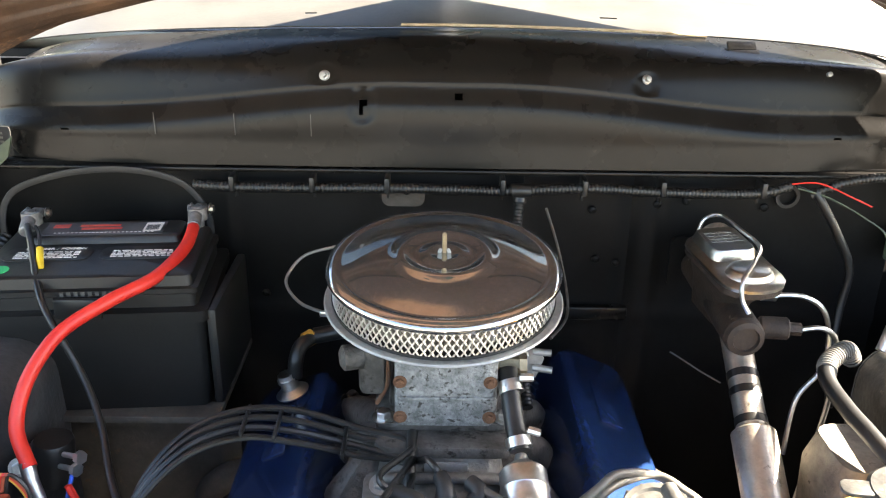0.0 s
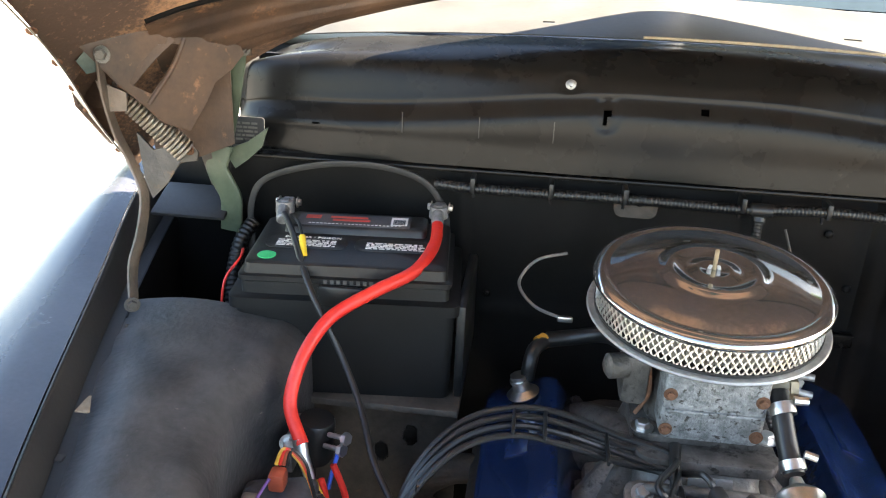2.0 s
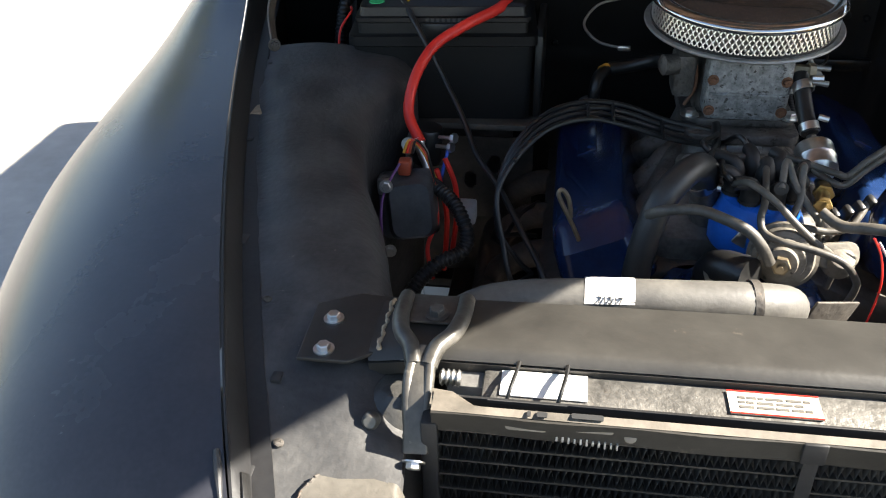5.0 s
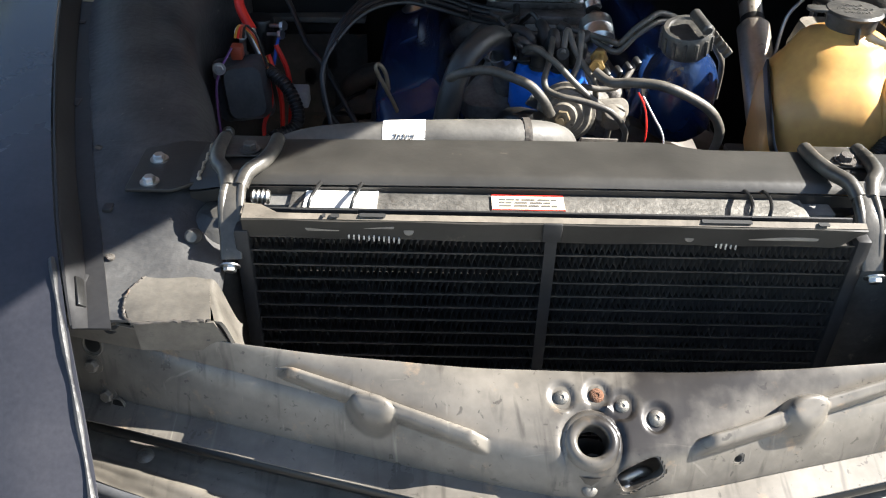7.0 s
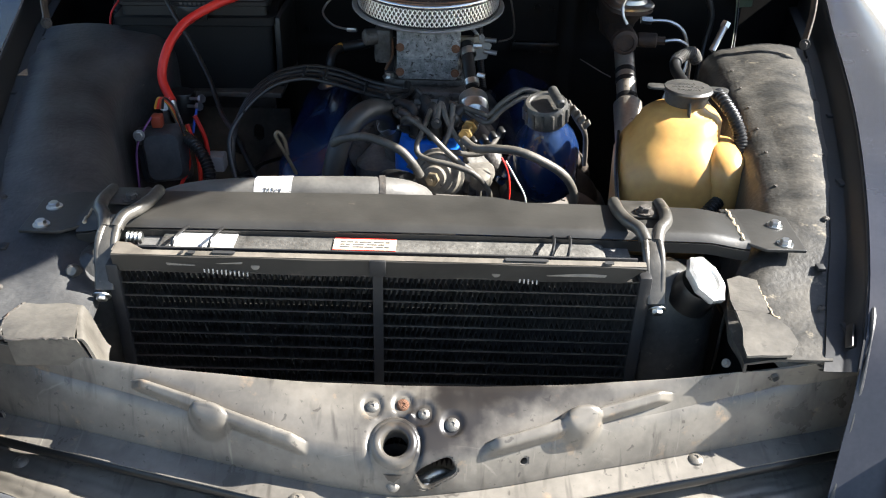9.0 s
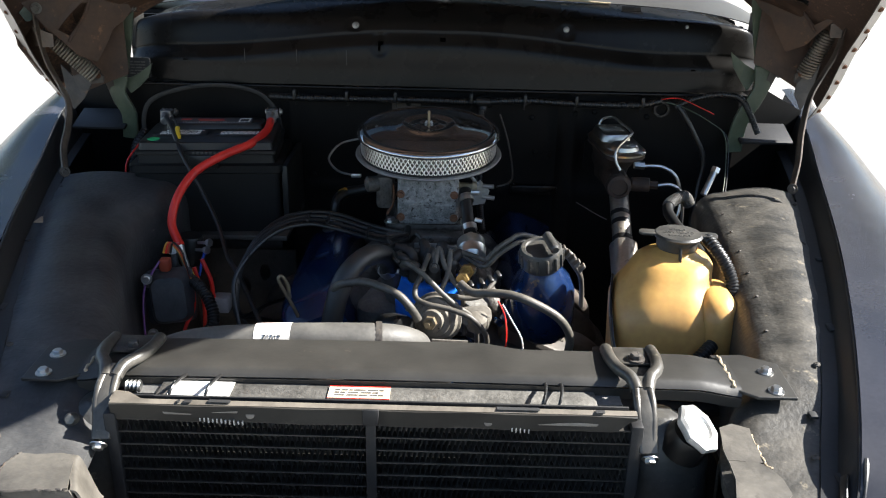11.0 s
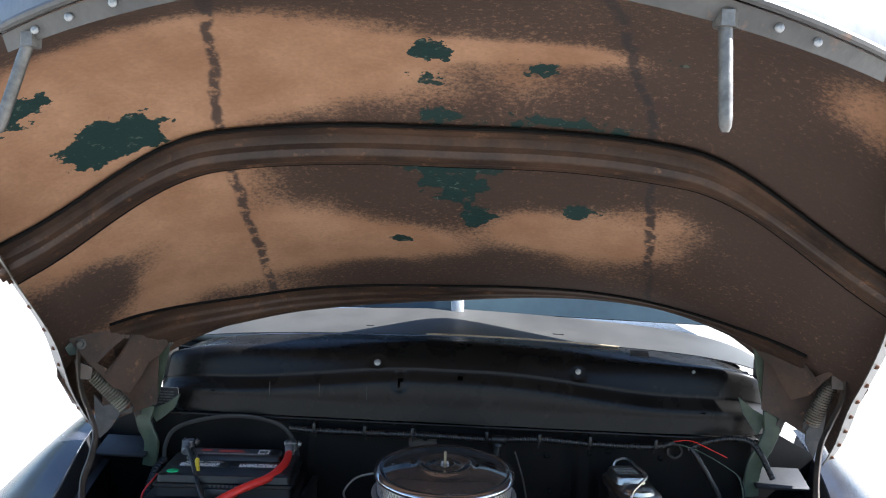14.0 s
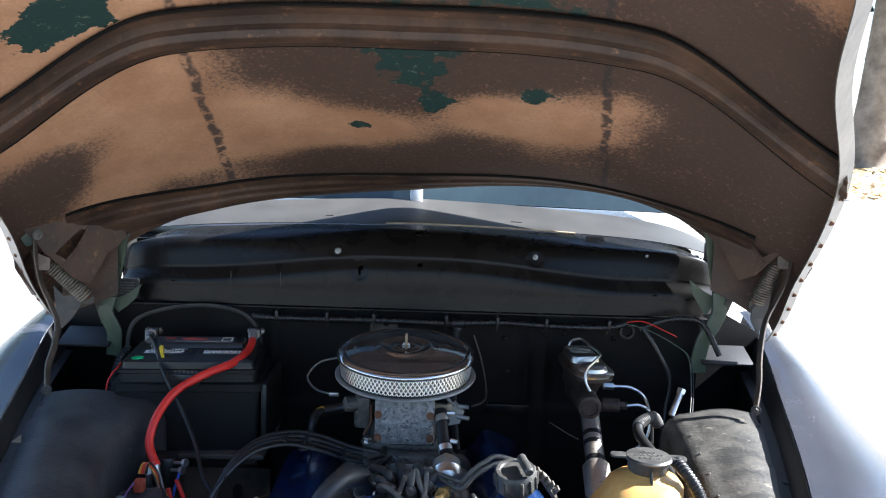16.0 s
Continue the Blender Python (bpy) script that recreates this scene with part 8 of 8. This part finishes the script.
for z in (0.967, 1.07):
    bolt(module, (-0.462, 0.70, z), (0.2, -1, 0.2), 0.006)
part("connector", box((-0.444, 0.745, 1.078), (0.018, 0.02, 0.022), 0.004), M_ORANGE_PLUG, module, "orange wiring plug")
for k, m in enumerate((M_ORANGE, M_RED, M_ORANGE_PLUG, M_BLACK_RUBBER)):
    part("wire", tube([(-0.444 + 0.004 * k, 0.742, 1.1), (-0.436 + 0.003 * k, 0.745, 1.118), (-0.42 + 0.002 * k, 0.745, 1.105), (-0.408, 0.742, 1.08 + 0.002 * k), (-0.4, 0.738, 1.055)], 0.0022, 6, 6), m, module)
solenoid = thing("starter_solenoid", "black starter solenoid with bright terminals", "solenoid", (-0.42, 0.83, 1.02))
part("can", lathe([(0, 0), (0.021, 0), (0.022, 0.003), (0.022, 0.05), (0.02, 0.054), (0, 0.055)], 24, frame_on((0.1, 0, 1), (-0.43, 0.835, 1.043))), M_BLACK_PLASTIC, solenoid)
for p in ((-0.39, 0.80, 1.083), (-0.386, 0.805, 1.095)):
    part("terminal", join(cyl((p[0] - 0.02, p[1] + 0.01, p[2] - 0.004), p, 0.003, 8), lathe([(0, 0), (0.0075, 0), (0.0075, 0.006), (0, 0.006)], 6, frame_on((1, -0.5, 0.2), p))), M_STEEL, solenoid)
part("bracket", box((-0.452, 0.835, 1.06), (0.008, 0.05, 0.05), 0.002), M_STEEL_DULL, solenoid)
bolt(solenoid, (-0.448, 0.80, 1.085), (0.3, -1, 0.3), 0.007)
relay = thing("relay_wiring", "red, yellow and black wires bundled below the cable lug", "wiring", (-0.4, 0.75, 0.95))
for k, (m, r, p) in enumerate(((M_RED, 0.004, [(-0.405, 0.775, 1.06), (-0.395, 0.77, 1.02), (-0.39, 0.765, 0.98), (-0.395, 0.76, 0.9)]), (M_RED, 0.004, [(-0.395, 0.79, 1.07), (-0.38, 0.785, 1.03), (-0.378, 0.78, 0.98), (-0.385, 0.775, 0.92)]),
                               (M_RED, 0.0032, [(-0.41, 0.77, 1.04), (-0.4, 0.74, 1.0), (-0.41, 0.71, 0.97), (-0.4, 0.69, 0.93)]), (M_BLUE_WIRE, 0.0025, [(-0.39, 0.8, 1.085), (-0.396, 0.79, 1.06), (-0.4, 0.785, 1.04)]),
                               (M_PURPLE, 0.0018, [(-0.448, 0.73, 1.09), (-0.468, 0.7, 1.05), (-0.468, 0.68, 0.98), (-0.46, 0.66, 0.9)]))):
    part("wire", tube(p, r, 8, 8), m, relay)
part("yellow_terminal", join(cyl((-0.412, 0.775, 1.056), (-0.402, 0.772, 1.04), 0.0048, 10), cyl((-0.42, 0.772, 1.05), (-0.418, 0.768, 1.035), 0.004, 10)), M_YELLOW, relay, "yellow crimp terminal")
part("loom", conduit([(-0.411, 0.76, 1.046), (-0.388, 0.737, 1.043), (-0.366, 0.714, 1.03), (-0.352, 0.691, 1.005), (-0.358, 0.672, 0.99), (-0.385, 0.65, 0.985), (-0.415, 0.625, 0.96), (-0.43, 0.60, 0.92)], 0.0105, 0.006), M_BLACK_PLASTIC, relay)
part("grey_box", box((-0.365, 0.79, 0.985), (0.03, 0.03, 0.03), 0.004), M_GREY_BOX, relay, "small grey plastic relay")

# ---- throttle cable and chassis under the bay ----
throttle = thing("throttle_cable", "thin braided cable looping out from the firewall", "cable", (-0.13, 1.1, 1.1))
part("cable", tube([(-0.145, 1.13, 1.204), (-0.185, 1.115, 1.197), (-0.206, 1.095, 1.178), (-0.204, 1.075, 1.167), (-0.182, 1.05, 1.156), (-0.145, 1.02, 1.158)], 0.0022, 8, 8), M_STEEL_DULL, throttle)
part("end_clip", box((-0.145, 1.02, 1.158), (0.02, 0.006, 0.008), 0.002), M_STEEL, throttle)
kick = thing("kickdown_rod", "bent dark rod beside the air cleaner", "rod", (0.15, 1.05, 1.1))
part("rod", tube([(0.14, 1.14, 1.26), (0.16, 1.12, 1.2), (0.165, 1.05, 1.15), (0.13, 0.95, 1.165)], 0.0018, 8, 6), M_DARK_METAL, kick)
chassis = thing("chassis_frame", "dark rusty chassis rails beneath the engine bay", "chassis frame", (0, 0.7, 0.45))
for s in (-1, 1):
    part("rail", box((s * 0.4, 0.7, 0.6), (0.06, 2.2, 0.13), 0.008), M_DARK_METAL, chassis)
part("cross_member", box((0, 0.5, 0.56), (0.8, 0.12, 0.1), 0.01), M_DARK_METAL, chassis)
part("rear_cross_member", box((0, 1.25, 0.56), (0.8, 0.14, 0.1), 0.01), M_DARK_METAL, chassis)


def gusset_hole(u, v):
    return any(math.hypot((u - a) * 0.18 / 0.011, (v - b) * 0.16 / 0.018) < 1 for a, b in ((0.39, 0.53), (0.63, 0.325)))


# unseen housing and floor, added to keep ground light off the firewall
part("bell_housing", stack([(0.3, 0.2, 0.05, 0.62, 0, 1.2), (0.34, 0.22, 0.08, 0.8, 0, 1.2), (0.3, 0.2, 0.08, 0.92, 0, 1.2)]), M_DARK_METAL, chassis)
part("floor_pan", box((0, 1.5, 0.6), (1.2, 0.7, 0.02), 0.004), M_DARK_METAL, chassis)
part("gusset", sheet(lambda u, v: (-0.46 + 0.18 * u, 1.06, 0.98 - 0.16 * v), 60, 50, 0.004, gusset_hole), M_DARK_METAL, chassis)
part("fan_shroud", box((-0.03, 0.3, 0.72), (0.6, 0.03, 0.04), 0.005), M_DARK_METAL, chassis)
for s in (-1, 1):
    wheel = thing("front_wheel", "black front tyre on a dark steel wheel", "wheel", (s * 0.72, 0.55, 0.0), "front wheels")
    part("tyre", lathe([(0.2, -0.09), (0.3, -0.1), (0.345, -0.075), (0.35, 0), (0.345, 0.075), (0.3, 0.1), (0.2, 0.09)], 40, frame_on((1, 0, 0), (s * 0.72, 0.55, 0.35))), M_BLACK_RUBBER, wheel)
    part("rim", lathe([(0, -0.03), (0.15, -0.03), (0.2, -0.085), (0.205, 0.085), (0.15, 0.05), (0, 0.05)], 32, frame_on((1, 0, 0), (s * 0.72, 0.55, 0.35))), M_DARK_METAL, wheel)
    part("hub", cyl((s * 0.6, 0.55, 0.35), (s * 0.74, 0.55, 0.35), 0.05, 16), M_DARK_METAL, wheel)


# ---- headlamps in the fender noses ----
def headlamp(s):
    root = thing("headlamp", "round headlamp with a painted bezel in the fender nose", "headlamp", (s * 0.63, 0.01, 0.9), "headlamps")
    m = frame_on((s * 0.2, -0.72, 0.67), (s * 0.632, 0.013, 1.007))
    part("gasket", lathe([(0.1, -0.05), (0.1155, -0.03), (0.1165, 0.002), (0.113, 0.006), (0.108, 0.004)], 48, m), M_BLACK_RUBBER, root, "black gasket round the bezel")
    part("bezel", lathe([(0.105, -0.03), (0.111, 0.002), (0.109, 0.01), (0.1, 0.0165), (0.088, 0.02), (0.0775, 0.0205), (0.075, 0.016), (0.075, 0.0)], 48, m), M_FENDER, root, "painted bezel ring")
    part("rim", lathe([(0.0655, 0.012), (0.067, 0.021), (0.071, 0.0235), (0.0745, 0.021), (0.0748, 0.01)], 48, m), M_STEEL, root, "bright inner rim")
    part("lens", lathe([(0, 0.036), (0.03, 0.033), (0.055, 0.025), (0.0665, 0.017), (0.0665, 0.008), (0, 0.008)], 40, m), M_LENS, root, "clear glass lens")


headlamp(-1)
headlamp(1)
for x, v in ((0.425, 0.12), (0.428, 0.3), (0.43, 0.62)):
    for k in (-1, 1):
        bolt(latch_panel, on_latch(k * x, v, 0.001), (0, -0.5, 0.85), 0.0048, M_DARK_METAL, "hex", "corner_bolt")

# ---- trees and leaf litter behind the truck ----
def tree(x, y, height, girth, seed, label):
    rnd = random.Random(seed)
    z0 = ground_z(y)
    root = thing("tree", label, "tree", (x, y, z0), "yard trees")
    part("trunk", tube([(x, y, z0 - 0.2), (x + 0.05, y, z0 + 0.5), (x + 0.1, y, z0 + 2), (x + 0.25, y, z0 + 0.55 * height), (x + 0.3, y, z0 + 0.8 * height)], lambda t: girth * (1.25 - 1.05 * t + 0.5 * max(0.0, 0.12 - t) * 6), 14, 8), M_BARK, root)
    tips = []
    for k in range(9):
        a, h = k * 2.4 + rnd.random(), height * (0.3 + 0.05 * k)
        r = height * rnd.uniform(0.25, 0.4)
        p0 = Vector((x + 0.2, y, z0 + h))
        p1 = p0 + Vector((math.cos(a) * r * 0.5, math.sin(a) * r * 0.5, height * 0.1))
        p2 = p0 + Vector((math.cos(a) * r, math.sin(a) * r, height * rnd.uniform(0.12, 0.25)))
        part("limb", tube([p0, p1, p2], lambda t: girth * 0.35 * (1.05 - t), 8, 5), M_BARK, root)
        tips += [p1, p2, p1.lerp(p2, 0.5)]
    bm = bmesh.new()
    for k in range(9000):
        c = rnd.choice(tips) + Vector((rnd.gauss(0, 1), rnd.gauss(0, 1), rnd.gauss(0, 0.8))) * height * 0.085
        n = Vector((rnd.uniform(-1, 1), rnd.uniform(-1, 1), rnd.uniform(-0.3, 1))).normalized()
        u = n.orthogonal().normalized() * rnd.uniform(0.1, 0.22)
        w = n.cross(u).normalized() * u.length * 0.55
        bm.faces.new([bm.verts.new(c + d) for d in (-u, w, u, -w)])
    tagged(part("crown", bm, M_LEAF, root, "loose green and yellowing leaves", smooth=0), kind="stuff")
    return root


tree(9.0, 16.9, 10.0, 0.42, 3, "large rough-barked tree in sun beyond the yard")
tree(-13.0, 21.0, 9.0, 0.3, 5, "leafy green tree beyond the yard")
rnd = random.Random(8)
lit = bmesh.new()
join(lit, sheet(lambda u, v: (9.5 + 6.0 * (u - 0.5) * 2, 17.5 + 5.2 * (v - 0.5) * 2, ground_z(17.5 + 5.2 * (v - 0.5) * 2) + 0.01 + 0.03 * noise.noise((6 * u, 6 * v, 0))), 30, 26))
for k in range(5000):
    px, py = 9.5 + rnd.uniform(-6, 6), 17.5 + rnd.uniform(-5.3, 5.2)
    c = Vector((px, py, ground_z(py) + 0.05))
    n = Vector((rnd.uniform(-0.5, 0.5), rnd.uniform(-0.8, 0.2), 1)).normalized()
    u = n.orthogonal().normalized() * rnd.uniform(0.04, 0.08)
    w = n.cross(u) * 0.7
    lit.faces.new([lit.verts.new(c + d) for d in (-u, w, u, -w)])
leaf_litter = part("leaf_litter", lit, M_LITTER, None, smooth=0)
tagged(leaf_litter, "dry orange leaf litter round the tree", "leaf litter", kind="stuff")
